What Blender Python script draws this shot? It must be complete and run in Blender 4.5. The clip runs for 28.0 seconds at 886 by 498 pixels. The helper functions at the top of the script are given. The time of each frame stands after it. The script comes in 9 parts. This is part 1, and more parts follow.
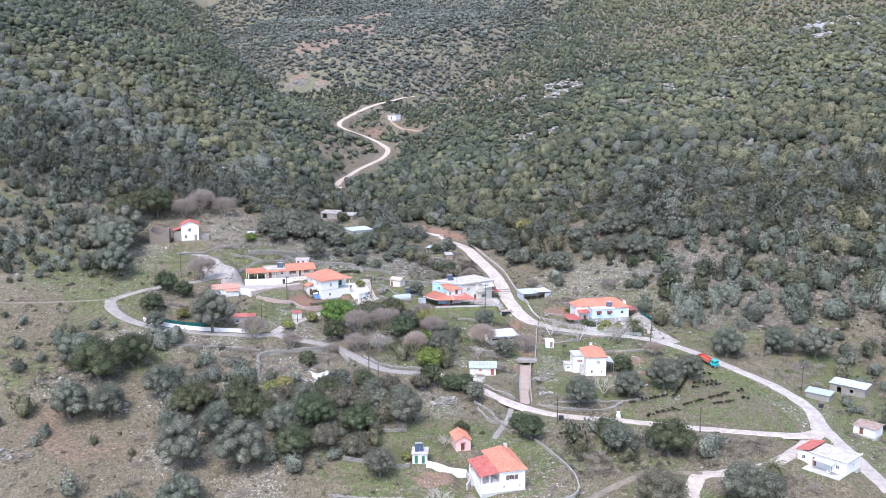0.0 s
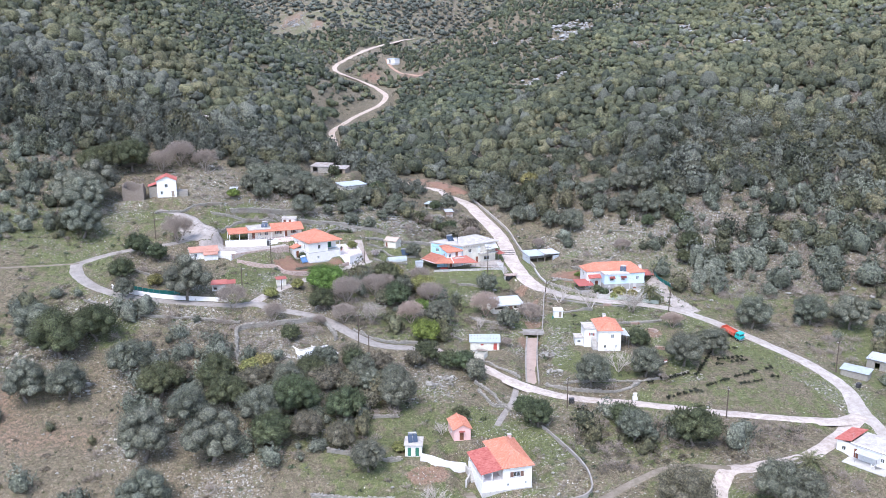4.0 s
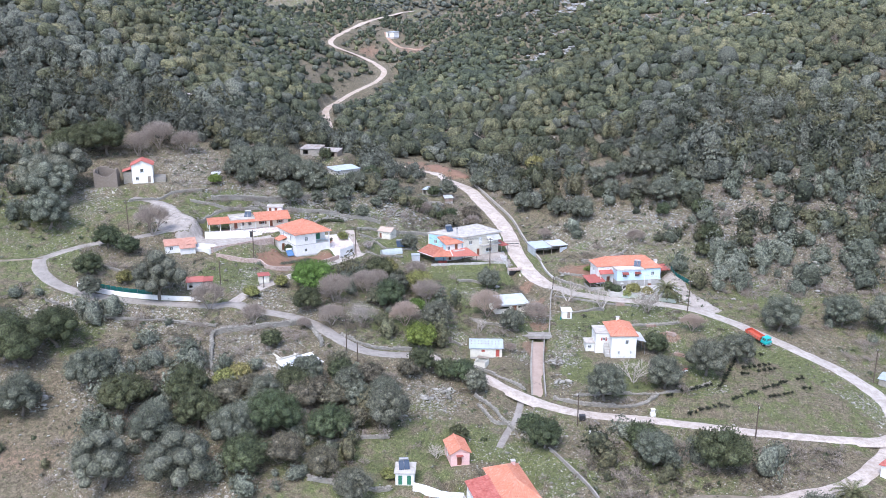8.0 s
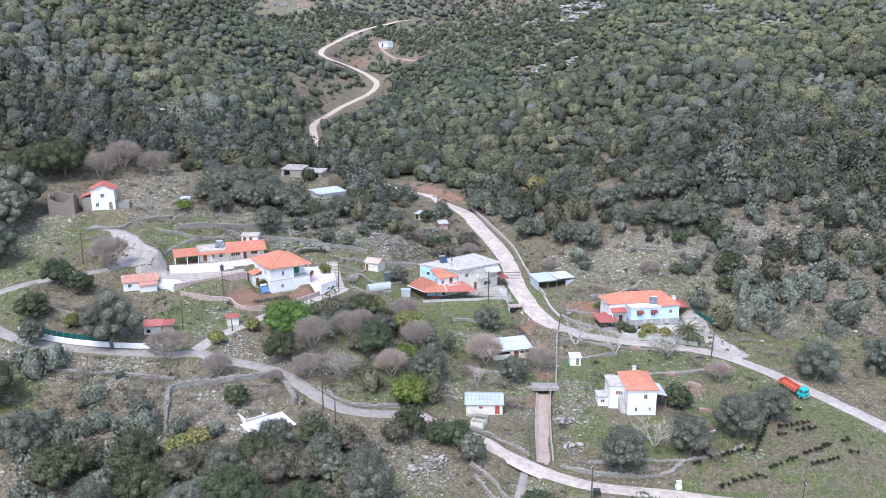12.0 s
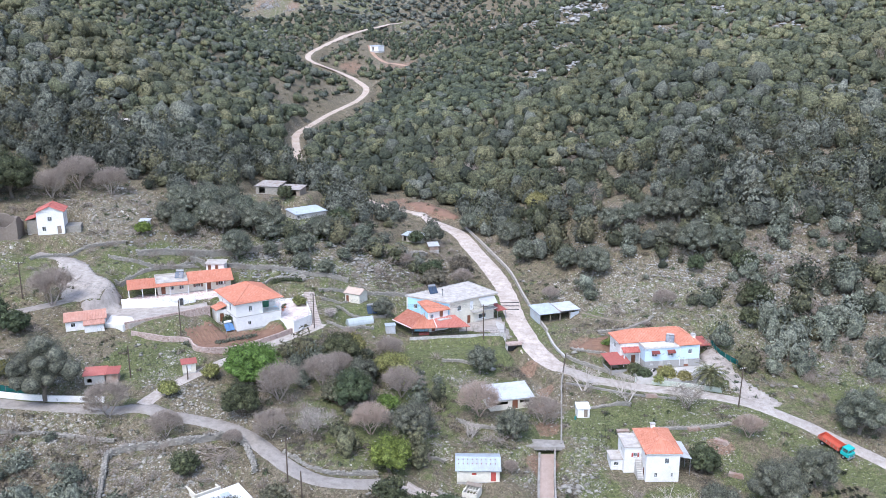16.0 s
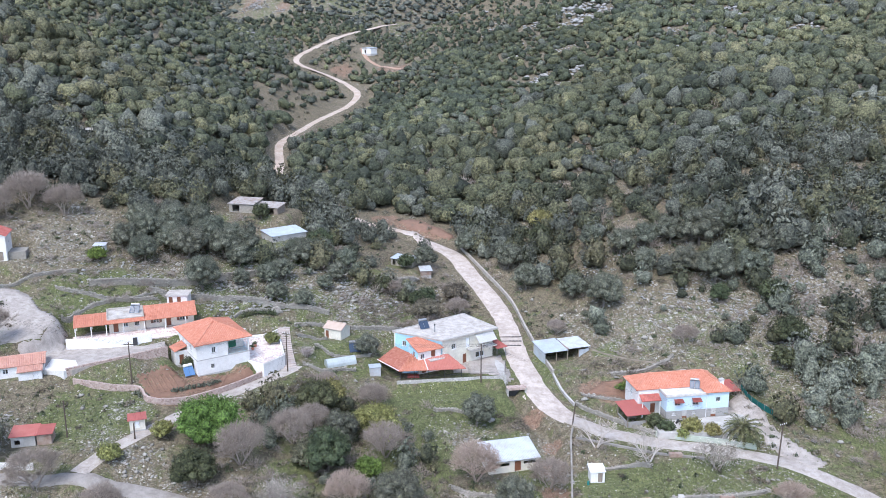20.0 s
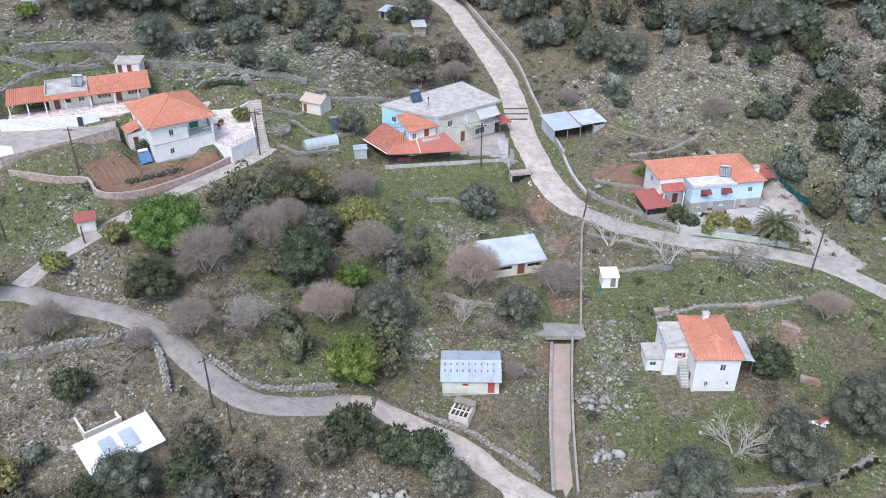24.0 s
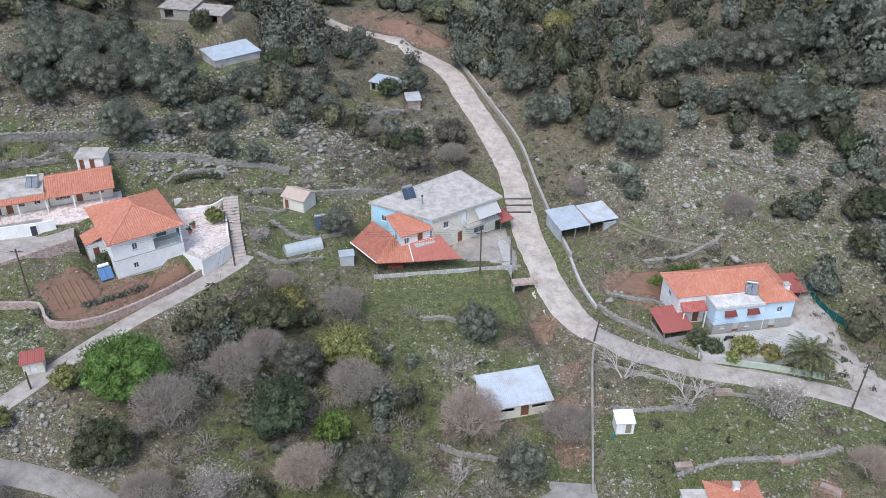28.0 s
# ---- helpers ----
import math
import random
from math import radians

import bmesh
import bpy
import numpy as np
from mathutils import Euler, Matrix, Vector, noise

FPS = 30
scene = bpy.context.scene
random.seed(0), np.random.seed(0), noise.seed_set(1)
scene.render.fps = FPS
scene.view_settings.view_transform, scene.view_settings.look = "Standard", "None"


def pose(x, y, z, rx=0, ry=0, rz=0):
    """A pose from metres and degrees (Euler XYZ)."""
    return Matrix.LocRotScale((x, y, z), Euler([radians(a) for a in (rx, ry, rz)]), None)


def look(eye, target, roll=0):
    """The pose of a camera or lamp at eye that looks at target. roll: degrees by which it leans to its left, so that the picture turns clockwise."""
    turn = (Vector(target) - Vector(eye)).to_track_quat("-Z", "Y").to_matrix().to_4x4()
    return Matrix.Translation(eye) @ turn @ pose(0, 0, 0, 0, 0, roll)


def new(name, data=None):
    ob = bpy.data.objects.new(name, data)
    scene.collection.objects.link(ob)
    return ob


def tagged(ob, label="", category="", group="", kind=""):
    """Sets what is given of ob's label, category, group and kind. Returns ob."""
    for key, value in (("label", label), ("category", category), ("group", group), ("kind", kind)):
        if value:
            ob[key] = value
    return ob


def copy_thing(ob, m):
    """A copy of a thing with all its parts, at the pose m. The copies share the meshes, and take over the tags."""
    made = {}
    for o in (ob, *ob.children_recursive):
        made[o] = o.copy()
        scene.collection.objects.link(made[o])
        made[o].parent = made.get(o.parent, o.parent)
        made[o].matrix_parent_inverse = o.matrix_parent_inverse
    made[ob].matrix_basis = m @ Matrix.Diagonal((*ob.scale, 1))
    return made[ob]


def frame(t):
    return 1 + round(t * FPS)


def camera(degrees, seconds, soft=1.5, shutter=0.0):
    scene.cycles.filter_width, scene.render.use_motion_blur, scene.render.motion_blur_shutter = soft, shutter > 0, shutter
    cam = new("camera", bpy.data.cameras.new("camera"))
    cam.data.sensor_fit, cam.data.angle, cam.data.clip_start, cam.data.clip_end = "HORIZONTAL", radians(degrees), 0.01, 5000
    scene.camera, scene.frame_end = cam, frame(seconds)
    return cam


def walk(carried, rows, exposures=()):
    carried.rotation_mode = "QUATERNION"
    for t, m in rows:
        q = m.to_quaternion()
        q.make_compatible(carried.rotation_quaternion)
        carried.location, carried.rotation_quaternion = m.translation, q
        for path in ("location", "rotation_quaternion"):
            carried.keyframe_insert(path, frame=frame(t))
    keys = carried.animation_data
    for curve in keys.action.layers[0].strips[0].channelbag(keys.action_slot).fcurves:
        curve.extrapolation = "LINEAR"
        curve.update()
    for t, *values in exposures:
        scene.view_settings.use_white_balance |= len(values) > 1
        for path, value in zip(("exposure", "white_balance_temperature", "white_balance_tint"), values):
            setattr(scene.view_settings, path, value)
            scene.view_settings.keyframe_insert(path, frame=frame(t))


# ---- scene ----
cam = camera(55.60, 28.0, soft=0.4)
PATH = [
    (0.0, 0.00, 0.00, 112.00, 80.689, -0.124, -0.920),
    (0.5, 0.24, 2.97, 112.05, 80.590, -0.138, -0.891),
    (1.0, 0.48, 6.03, 112.08, 80.512, -0.161, -0.863),
    (1.5, 0.67, 9.19, 112.07, 80.466, -0.168, -0.835),
    (2.0, 0.88, 12.34, 112.08, 80.438, -0.156, -0.819),
    (2.5, 1.12, 15.47, 112.09, 80.388, -0.138, -0.794),
    (3.0, 1.31, 18.46, 112.12, 79.879, -0.119, -0.768),
    (3.5, 1.47, 21.53, 112.18, 78.512, -0.103, -0.741),
    (4.0, 1.64, 24.56, 112.25, 76.947, -0.069, -0.712),
    (4.5, 1.83, 27.48, 112.30, 75.399, -0.052, -0.681),
    (6.5, 2.65, 38.45, 112.38, 75.030, 0.028, -0.562),
    (7.0, 2.83, 41.03, 112.42, 75.081, 0.039, -0.538),
    (7.5, 3.01, 43.46, 112.50, 75.147, 0.035, -0.519),
    (8.0, 3.18, 45.98, 112.56, 75.188, 0.043, -0.516),
    (8.5, 3.36, 48.70, 112.60, 75.284, 0.056, -0.503),
    (9.0, 3.52, 51.57, 112.63, 75.387, 0.055, -0.505),
    (9.5, 3.68, 54.69, 112.61, 75.480, 0.050, -0.514),
    (10.0, 3.86, 57.97, 112.59, 75.571, 0.038, -0.526),
    (10.5, 4.10, 61.33, 112.58, 75.647, 0.028, -0.535),
    (11.0, 4.33, 64.76, 112.60, 75.698, 0.003, -0.553),
    (11.5, 4.59, 68.24, 112.63, 75.750, -0.014, -0.587),
    (12.0, 4.84, 71.69, 112.62, 75.797, -0.015, -0.617),
    (12.5, 5.10, 74.99, 112.57, 75.841, -0.018, -0.645),
    (14.5, 6.18, 87.88, 112.57, 75.966, -0.038, -0.773),
    (15.0, 6.45, 91.01, 112.55, 75.984, -0.037, -0.791),
    (15.5, 6.69, 94.15, 112.56, 76.001, -0.046, -0.814),
    (16.0, 6.91, 97.25, 112.58, 76.020, -0.037, -0.837),
    (16.5, 7.11, 100.22, 112.60, 76.046, -0.030, -0.856),
    (17.0, 7.29, 103.30, 112.60, 76.061, -0.025, -0.880),
    (17.5, 7.51, 106.41, 112.59, 76.081, -0.028, -0.907),
    (18.0, 7.75, 109.47, 112.56, 76.098, -0.035, -0.912),
    (18.5, 7.96, 112.49, 112.57, 76.114, -0.035, -0.920),
    (19.0, 8.16, 115.58, 112.59, 76.128, -0.024, -0.940),
    (19.5, 8.32, 118.61, 112.56, 76.156, -0.003, -0.967),
    (20.0, 8.46, 121.60, 112.56, 76.165, 0.016, -0.988),
    (20.5, 8.56, 124.57, 112.54, 75.190, 0.030, -1.018),
    (21.0, 8.66, 127.65, 112.58, 70.133, 0.038, -1.034),
    (21.5, 8.79, 130.72, 112.63, 64.466, 0.048, -1.056),
    (22.0, 9.00, 133.82, 112.64, 59.294, 0.064, -1.052),
    (22.5, 9.23, 136.76, 112.62, 58.051, 0.078, -1.037),
    (24.5, 10.05, 148.58, 113.00, 57.876, 0.034, -0.951),
    (25.0, 10.25, 151.50, 113.60, 57.856, 0.041, -0.936),
    (25.5, 10.41, 154.38, 114.61, 57.869, 0.068, -0.922),
    (26.0, 10.53, 157.19, 115.88, 57.820, 0.099, -0.935),
    (26.5, 10.61, 159.92, 117.24, 57.775, 0.141, -0.952),
    (27.0, 10.67, 162.65, 118.63, 57.756, 0.167, -0.985),
    (27.5, 10.72, 165.35, 120.02, 57.761, 0.199, -1.020),
    (28.0, 10.81, 168.00, 121.46, 57.745, 0.237, -1.064),
]  # seconds, place, tilt, roll, heading
def eye_pose(x, y, z, tilt, lean, turn):
    return pose(x, y, z, 0, 0, turn) @ pose(0, 0, 0, tilt, 0, 0) @ pose(0, 0, 0, 0, 0, lean)


walk(cam, [(t, eye_pose(*p)) for t, *p in PATH], exposures=((0, 1.68, 6100, 17), (12, 1.53, 6060, 15), (21, 1.42, 6100, 13), (28, 1.02, 6250, 11)))


# ---------------------------------------------------------------- light
world = bpy.data.worlds.new("overcast_sky")
scene.world = world
world.use_nodes = True
wn = world.node_tree
sky = wn.nodes.new("ShaderNodeTexSky")
sky.sky_type = "NISHITA"
sky.sun_disc = False
sky.sun_elevation, sky.sun_rotation = radians(52), radians(200)
sky.air_density, sky.dust_density, sky.ozone_density = 1.0, 0.6, 1.5
wn.nodes["Background"].inputs["Strength"].default_value = 0.15
# a veil of high cloud takes some of the blue out of the sky
veil = wn.nodes.new("ShaderNodeHueSaturation")
veil.inputs["Saturation"].default_value = 0.78
wn.links.new(sky.outputs["Color"], veil.inputs["Color"])
wn.links.new(veil.outputs["Color"], wn.nodes["Background"].inputs["Color"])
sun = new("sun", bpy.data.lights.new("sun", "SUN"))
sun.data.energy, sun.data.angle, sun.data.color = 1.3, radians(25), (1.0, 0.965, 0.905)
SUN_DIR = Vector((-0.25, -0.55, 0.95))
sun.matrix_world = look(SUN_DIR * 400, (0, 0, 0))
scene.view_settings.exposure = 1.15

# ---------------------------------------------------------------- materials


def shader(name, rough=0.9, metal=0.0):
    m = bpy.data.materials.new(name)
    m.use_nodes = True
    t = m.node_tree
    b = t.nodes["Principled BSDF"]
    b.inputs["Roughness"].default_value, b.inputs["Metallic"].default_value = rough, metal
    b.inputs["Specular IOR Level"].default_value = 0.3
    return m, t, b


def noise_node(t, scale, detail=4.0, rough=0.6, coord=None):
    n = t.nodes.new("ShaderNodeTexNoise")
    n.inputs["Scale"].default_value, n.inputs["Detail"].default_value, n.inputs["Roughness"].default_value = scale, detail, rough
    if coord:
        t.links.new(coord, n.inputs["Vector"])
    return n


def ramp(t, src, stops):
    r = t.nodes.new("ShaderNodeValToRGB")
    while len(r.color_ramp.elements) < len(stops):
        r.color_ramp.elements.new(0.5)
    for e, (p, c) in zip(r.color_ramp.elements, stops):
        e.position, e.color = p, (*c, 1)
    t.links.new(src, r.inputs["Fac"])
    return r


def mix(t, fac, a, b, mode="MIX"):
    n = t.nodes.new("ShaderNodeMix")
    n.data_type, n.blend_type = "RGBA", mode
    for sock, v in (("Factor", fac), ("A", a), ("B", b)):
        s = [i for i in n.inputs if i.name == sock and (i.type == "RGBA" or sock == "Factor")][0]
        if isinstance(v, (int, float)):
            s.default_value = v
        elif isinstance(v, tuple):
            s.default_value = (*v, 1)
        else:
            t.links.new(v, s)
    return [o for o in n.outputs if o.type == "RGBA"][0]


def bump(t, b, height, strength, dist):
    n = t.nodes.new("ShaderNodeBump")
    n.inputs["Strength"].default_value, n.inputs["Distance"].default_value = strength, dist
    t.links.new(height, n.inputs["Height"])
    t.links.new(n.outputs["Normal"], b.inputs["Normal"])


def place(t):
    return t.nodes.new("ShaderNodeNewGeometry").outputs["Position"]


def worn(name, base, dark, scale=1.2, rough=0.85, stain=0.5, grain=14.0, metal=0.0, relief=0.03):
    """A painted, plastered or stone surface with stains at two scales."""
    m, t, b = shader(name, rough, metal)
    p = place(t)
    big, fine = noise_node(t, scale, 6, 0.65, p), noise_node(t, grain, 4, 0.6, p)
    f = ramp(t, big.outputs["Fac"], [(0.38, (0, 0, 0)), (0.72, (1, 1, 1))])
    g = ramp(t, fine.outputs["Fac"], [(0.3, (0.8, 0.8, 0.8)), (0.7, (1.1, 1.1, 1.1))])
    scaled = t.nodes.new("ShaderNodeMath")
    scaled.operation, scaled.inputs[1].default_value = "MULTIPLY", stain
    t.links.new(f.outputs["Color"], scaled.inputs[0])
    c = mix(t, scaled.outputs[0], base, dark)
    c = mix(t, 1.0, c, g.outputs["Color"], "MULTIPLY")
    t.links.new(c, b.inputs["Base Color"])
    bump(t, b, fine.outputs["Fac"], 0.4, relief)
    return m


def varied(name, cols, rough=0.85, scale=3.0, relief=0.04, metal=0.0):
    """Pieces that differ from one another: tiles, stones, leaves."""
    m, t, b = shader(name, rough, metal)
    g = t.nodes.new("ShaderNodeNewGeometry")
    n = noise_node(t, scale, 4, 0.6, g.outputs["Position"])
    add = t.nodes.new("ShaderNodeMath")
    add.operation = "ADD"
    half = t.nodes.new("ShaderNodeMath")
    half.operation, half.inputs[1].default_value = "MULTIPLY", 0.55
    t.links.new(g.outputs["Random Per Island"], half.inputs[0])
    low = t.nodes.new("ShaderNodeMath")
    low.operation, low.inputs[1].default_value = "MULTIPLY_ADD", 1.0
    low.inputs[1].default_value, low.inputs[2].default_value = 0.9, -0.22
    t.links.new(n.outputs["Fac"], low.inputs[0])
    t.links.new(half.outputs[0], add.inputs[0])
    t.links.new(low.outputs[0], add.inputs[1])
    r = ramp(t, add.outputs[0], [(i / (len(cols) - 1), c) for i, c in enumerate(cols)])
    t.links.new(r.outputs["Color"], b.inputs["Base Color"])
    if relief:
        f = noise_node(t, scale * 6, 3, 0.6, g.outputs["Position"])
        bump(t, b, f.outputs["Fac"], 0.5, relief)
    return m


def leafy(name, cols, drift=0.06, speck=2.2):
    """Leaves: from tuft to tuft, from tree to tree and over the hillside the green changes."""
    m, t, b = shader(name, 0.75)
    g = t.nodes.new("ShaderNodeNewGeometry")
    o = t.nodes.new("ShaderNodeObjectInfo")
    n = noise_node(t, drift, 3, 0.6, g.outputs["Position"])
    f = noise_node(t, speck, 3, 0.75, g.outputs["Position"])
    tone = t.nodes.new("ShaderNodeAttribute")
    tone.attribute_name = "tone"
    leaf = t.nodes.new("ShaderNodeMath")
    leaf.operation, leaf.inputs[1].default_value = "MULTIPLY_ADD", 0.35
    t.links.new(g.outputs["Random Per Island"], leaf.inputs[0])
    t.links.new(tone.outputs["Fac"], leaf.inputs[2])
    r = ramp(t, leaf.outputs[0], [(i / (len(cols) - 1), c) for i, c in enumerate(cols)])
    h = t.nodes.new("ShaderNodeHueSaturation")
    hm = t.nodes.new("ShaderNodeMath")
    hm.operation, hm.inputs[1].default_value, hm.inputs[2].default_value = "MULTIPLY_ADD", 0.06, 0.47
    t.links.new(o.outputs["Random"], hm.inputs[0])
    t.links.new(hm.outputs[0], h.inputs["Hue"])
    v = t.nodes.new("ShaderNodeMath")
    v.operation, v.inputs[1].default_value, v.inputs[2].default_value = "MULTIPLY_ADD", 1.3, 0.35
    t.links.new(n.outputs["Fac"], v.inputs[0])
    t.links.new(v.outputs[0], h.inputs["Value"])
    t.links.new(r.outputs["Color"], h.inputs["Color"])
    # Noise paints shaded gaps and lit tufts into the leaf colour.
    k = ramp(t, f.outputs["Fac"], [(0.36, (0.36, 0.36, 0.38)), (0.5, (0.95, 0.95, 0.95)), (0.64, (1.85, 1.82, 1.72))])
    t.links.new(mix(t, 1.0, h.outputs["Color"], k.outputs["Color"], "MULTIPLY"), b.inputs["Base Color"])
    bump(t, b, f.outputs["Fac"], 1.0, 0.4)
    return m


def glassy(name):
    m, t, b = shader(name, 0.05)
    b.inputs["Base Color"].default_value = (0.55, 0.62, 0.65, 1)
    b.inputs["Transmission Weight"].default_value = 0.9
    return m


WHITE = worn("white_plaster", (0.8, 0.785, 0.76), (0.58, 0.55, 0.5), 0.8, 0.8, 0.5)
STAINWHITE = worn("stained_white_slab", (0.72, 0.69, 0.65), (0.36, 0.33, 0.29), 0.7, 0.9, 0.9, 6)
CREAM = worn("cream_plaster", (0.72, 0.68, 0.58), (0.5, 0.46, 0.38), 0.8, 0.85, 0.6)
SKYBLUE = worn("pale_blue_plaster", (0.58, 0.72, 0.82), (0.5, 0.61, 0.69), 0.7, 0.8, 0.5)
TURQ = worn("sky_blue_plaster", (0.4, 0.67, 0.8), (0.36, 0.57, 0.67), 0.7, 0.8, 0.5)
PINK = worn("pink_plaster", (0.78, 0.5, 0.46), (0.6, 0.4, 0.36), 0.9, 0.85, 0.5)
CONCRETE = worn("weathered_concrete", (0.52, 0.5, 0.47), (0.3, 0.28, 0.25), 0.5, 0.9, 0.8)
ROOFSLAB = worn("stained_roof_concrete", (0.54, 0.5, 0.455), (0.3, 0.265, 0.225), 0.7, 0.9, 0.95, 6)
STONEWALL = varied("dry_stone", [(0.15, 0.137, 0.115), (0.25, 0.23, 0.197), (0.34, 0.315, 0.272), (0.48, 0.45, 0.395)], 0.95, 2.0, 0.06)
ROCK = varied("limestone_rock", [(0.14, 0.13, 0.112), (0.24, 0.225, 0.195), (0.34, 0.32, 0.28), (0.5, 0.475, 0.425)], 0.95, 1.0, 0.15)
LIMESTONE = varied("bare_limestone", [(0.19, 0.185, 0.172), (0.27, 0.263, 0.247), (0.35, 0.342, 0.325), (0.45, 0.44, 0.42)], 0.95, 0.8, 0.15)
TILE = varied("orange_clay_tile", [(0.4, 0.155, 0.1), (0.48, 0.195, 0.125), (0.52, 0.23, 0.155), (0.58, 0.31, 0.23)], 0.8, 0.5, 0.01)
FADEDTILE = varied("faded_salmon_tile", [(0.42, 0.22, 0.165), (0.5, 0.28, 0.215), (0.56, 0.36, 0.29)], 0.85, 0.6, 0.01)
PALETILE = varied("bleached_tile", [(0.36, 0.27, 0.21), (0.46, 0.36, 0.29), (0.55, 0.45, 0.38)], 0.85, 0.8, 0.01)
REDTILE = varied("red_roof_tile", [(0.27, 0.075, 0.06), (0.38, 0.11, 0.09), (0.44, 0.15, 0.125), (0.5, 0.21, 0.17)], 0.8, 0.7, 0.01)
OLDTILE = varied("old_red_brown_tile", [(0.29, 0.1, 0.07), (0.37, 0.14, 0.095), (0.43, 0.18, 0.125), (0.5, 0.27, 0.2)], 0.8, 0.9, 0.01)
SALMON = varied("salmon_roof_tile", [(0.42, 0.15, 0.115), (0.46, 0.175, 0.135), (0.49, 0.2, 0.155)], 0.75, 0.5, 0.01)
REDSHEET = worn("faded_red_sheet", (0.38, 0.115, 0.095), (0.27, 0.085, 0.075), 0.8, 0.7, 0.6)
TIN = worn("galvanised_sheet", (0.62, 0.66, 0.7), (0.42, 0.36, 0.31), 0.5, 0.5, 0.7, 10, 0.25, 0.005)
RUST = worn("rusty_sheet", (0.42, 0.34, 0.29), (0.25, 0.13, 0.08), 0.8, 0.75, 0.9, 10, 0.2, 0.01)
BLUETIN = worn("blue_grey_sheet", (0.47, 0.53, 0.58), (0.38, 0.36, 0.34), 0.6, 0.5, 0.7, 10, 0.15, 0.005)
WOOD = worn("grey_wood", (0.3, 0.25, 0.2), (0.16, 0.12, 0.09), 3, 0.85, 0.7)
POLEWOOD = worn("tarred_pole_wood", (0.12, 0.09, 0.07), (0.06, 0.05, 0.04), 3, 0.85, 0.6)
BROWNDOOR = worn("brown_door_paint", (0.22, 0.09, 0.05), (0.14, 0.06, 0.04), 2, 0.6, 0.4)
REDDOOR = worn("red_door_paint", (0.45, 0.09, 0.07), (0.28, 0.08, 0.06), 2, 0.6, 0.4)
GREENDOOR = worn("green_door_paint", (0.05, 0.2, 0.13), (0.04, 0.13, 0.09), 2, 0.6, 0.4)
SHUTTER = worn("brown_shutter_paint", (0.2, 0.12, 0.09), (0.12, 0.08, 0.06), 2, 0.6, 0.3)
WHITEPAINT = worn("white_frame_paint", (0.8, 0.8, 0.8), (0.65, 0.65, 0.64), 2, 0.5, 0.3)
METAL = worn("grey_steel", (0.4, 0.41, 0.42), (0.25, 0.22, 0.2), 2, 0.45, 0.5, 14, 0.7)
DARKMETAL = worn("dark_steel", (0.07, 0.07, 0.075), (0.05, 0.045, 0.04), 2, 0.5, 0.4, 14, 0.4)
PANEL = worn("solar_collector_glass", (0.045, 0.065, 0.1), (0.06, 0.085, 0.12), 2, 0.12, 0.3)
GLASS = glassy("window_glass")


def laid_stone(name, cols, joint, scale, wide=0.06, rough=0.9):
    """Irregular flat stones set in mortar."""
    m, t, b = shader(name, rough)
    p = place(t)
    edge, cell = t.nodes.new("ShaderNodeTexVoronoi"), t.nodes.new("ShaderNodeTexVoronoi")
    edge.feature = "DISTANCE_TO_EDGE"
    for v in (edge, cell):
        v.inputs["Scale"].default_value = scale
        t.links.new(p, v.inputs["Vector"])
    sep = t.nodes.new("ShaderNodeSeparateColor")
    t.links.new(cell.outputs["Color"], sep.inputs["Color"])
    c = ramp(t, sep.outputs["Red"], [(i / (len(cols) - 1), q) for i, q in enumerate(cols)])
    gap = ramp(t, edge.outputs["Distance"], [(wide * 0.5, (0, 0, 0)), (wide, (1, 1, 1))])
    fine = noise_node(t, 9, 4, 0.7, p)
    g = ramp(t, fine.outputs["Fac"], [(0.3, (0.75, 0.75, 0.75)), (0.7, (1.2, 1.2, 1.2))])
    col = mix(t, gap.outputs["Color"], joint, c.outputs["Color"])
    t.links.new(mix(t, 1.0, col, g.outputs["Color"], "MULTIPLY"), b.inputs["Base Color"])
    bump(t, b, gap.outputs["Color"], 0.5, 0.03)
    return m


PAVING = laid_stone("pinkish_crazy_paving", [(0.5, 0.38, 0.34), (0.62, 0.5, 0.45), (0.72, 0.62, 0.57)], (0.78, 0.74, 0.7), 1.7)
BRICKWALL = laid_stone("reddish_rubble_masonry", [(0.28, 0.19, 0.16), (0.4, 0.29, 0.25), (0.52, 0.4, 0.345)], (0.43, 0.36, 0.315), 3.2, 0.09)
BLOCKWALL = laid_stone("grey_block_masonry", [(0.36, 0.345, 0.32), (0.46, 0.44, 0.41), (0.55, 0.53, 0.5)], (0.3, 0.285, 0.26), 2.6, 0.06)
TYRE = worn("black_rubber", (0.03, 0.03, 0.03), (0.05, 0.045, 0.04), 3, 0.8, 0.4)
TEAL = worn("teal_netting", (0.03, 0.2, 0.18), (0.02, 0.14, 0.13), 1.5, 0.8, 0.5)
TRUCKRED = worn("red_truck_paint", (0.5, 0.1, 0.06), (0.35, 0.1, 0.07), 1.5, 0.5, 0.5)
TRUCKTEAL = worn("turquoise_truck_paint", (0.02, 0.42, 0.4), (0.03, 0.3, 0.3), 1.5, 0.4, 0.3)
PLASTIC = worn("greenhouse_film", (0.44, 0.48, 0.48), (0.3, 0.33, 0.33), 0.8, 0.35, 0.5)
BARK = worn("grey_bark", (0.19, 0.165, 0.14), (0.1, 0.085, 0.07), 3, 0.95, 0.7)
TWIG = varied("bare_twigs", [(0.17, 0.14, 0.115), (0.27, 0.228, 0.19), (0.4, 0.345, 0.29)], 0.95, 1.0, 0)
PALETWIG = varied("pale_bare_twigs", [(0.34, 0.29, 0.25), (0.45, 0.4, 0.35), (0.52, 0.47, 0.43)], 0.95, 1.0, 0)
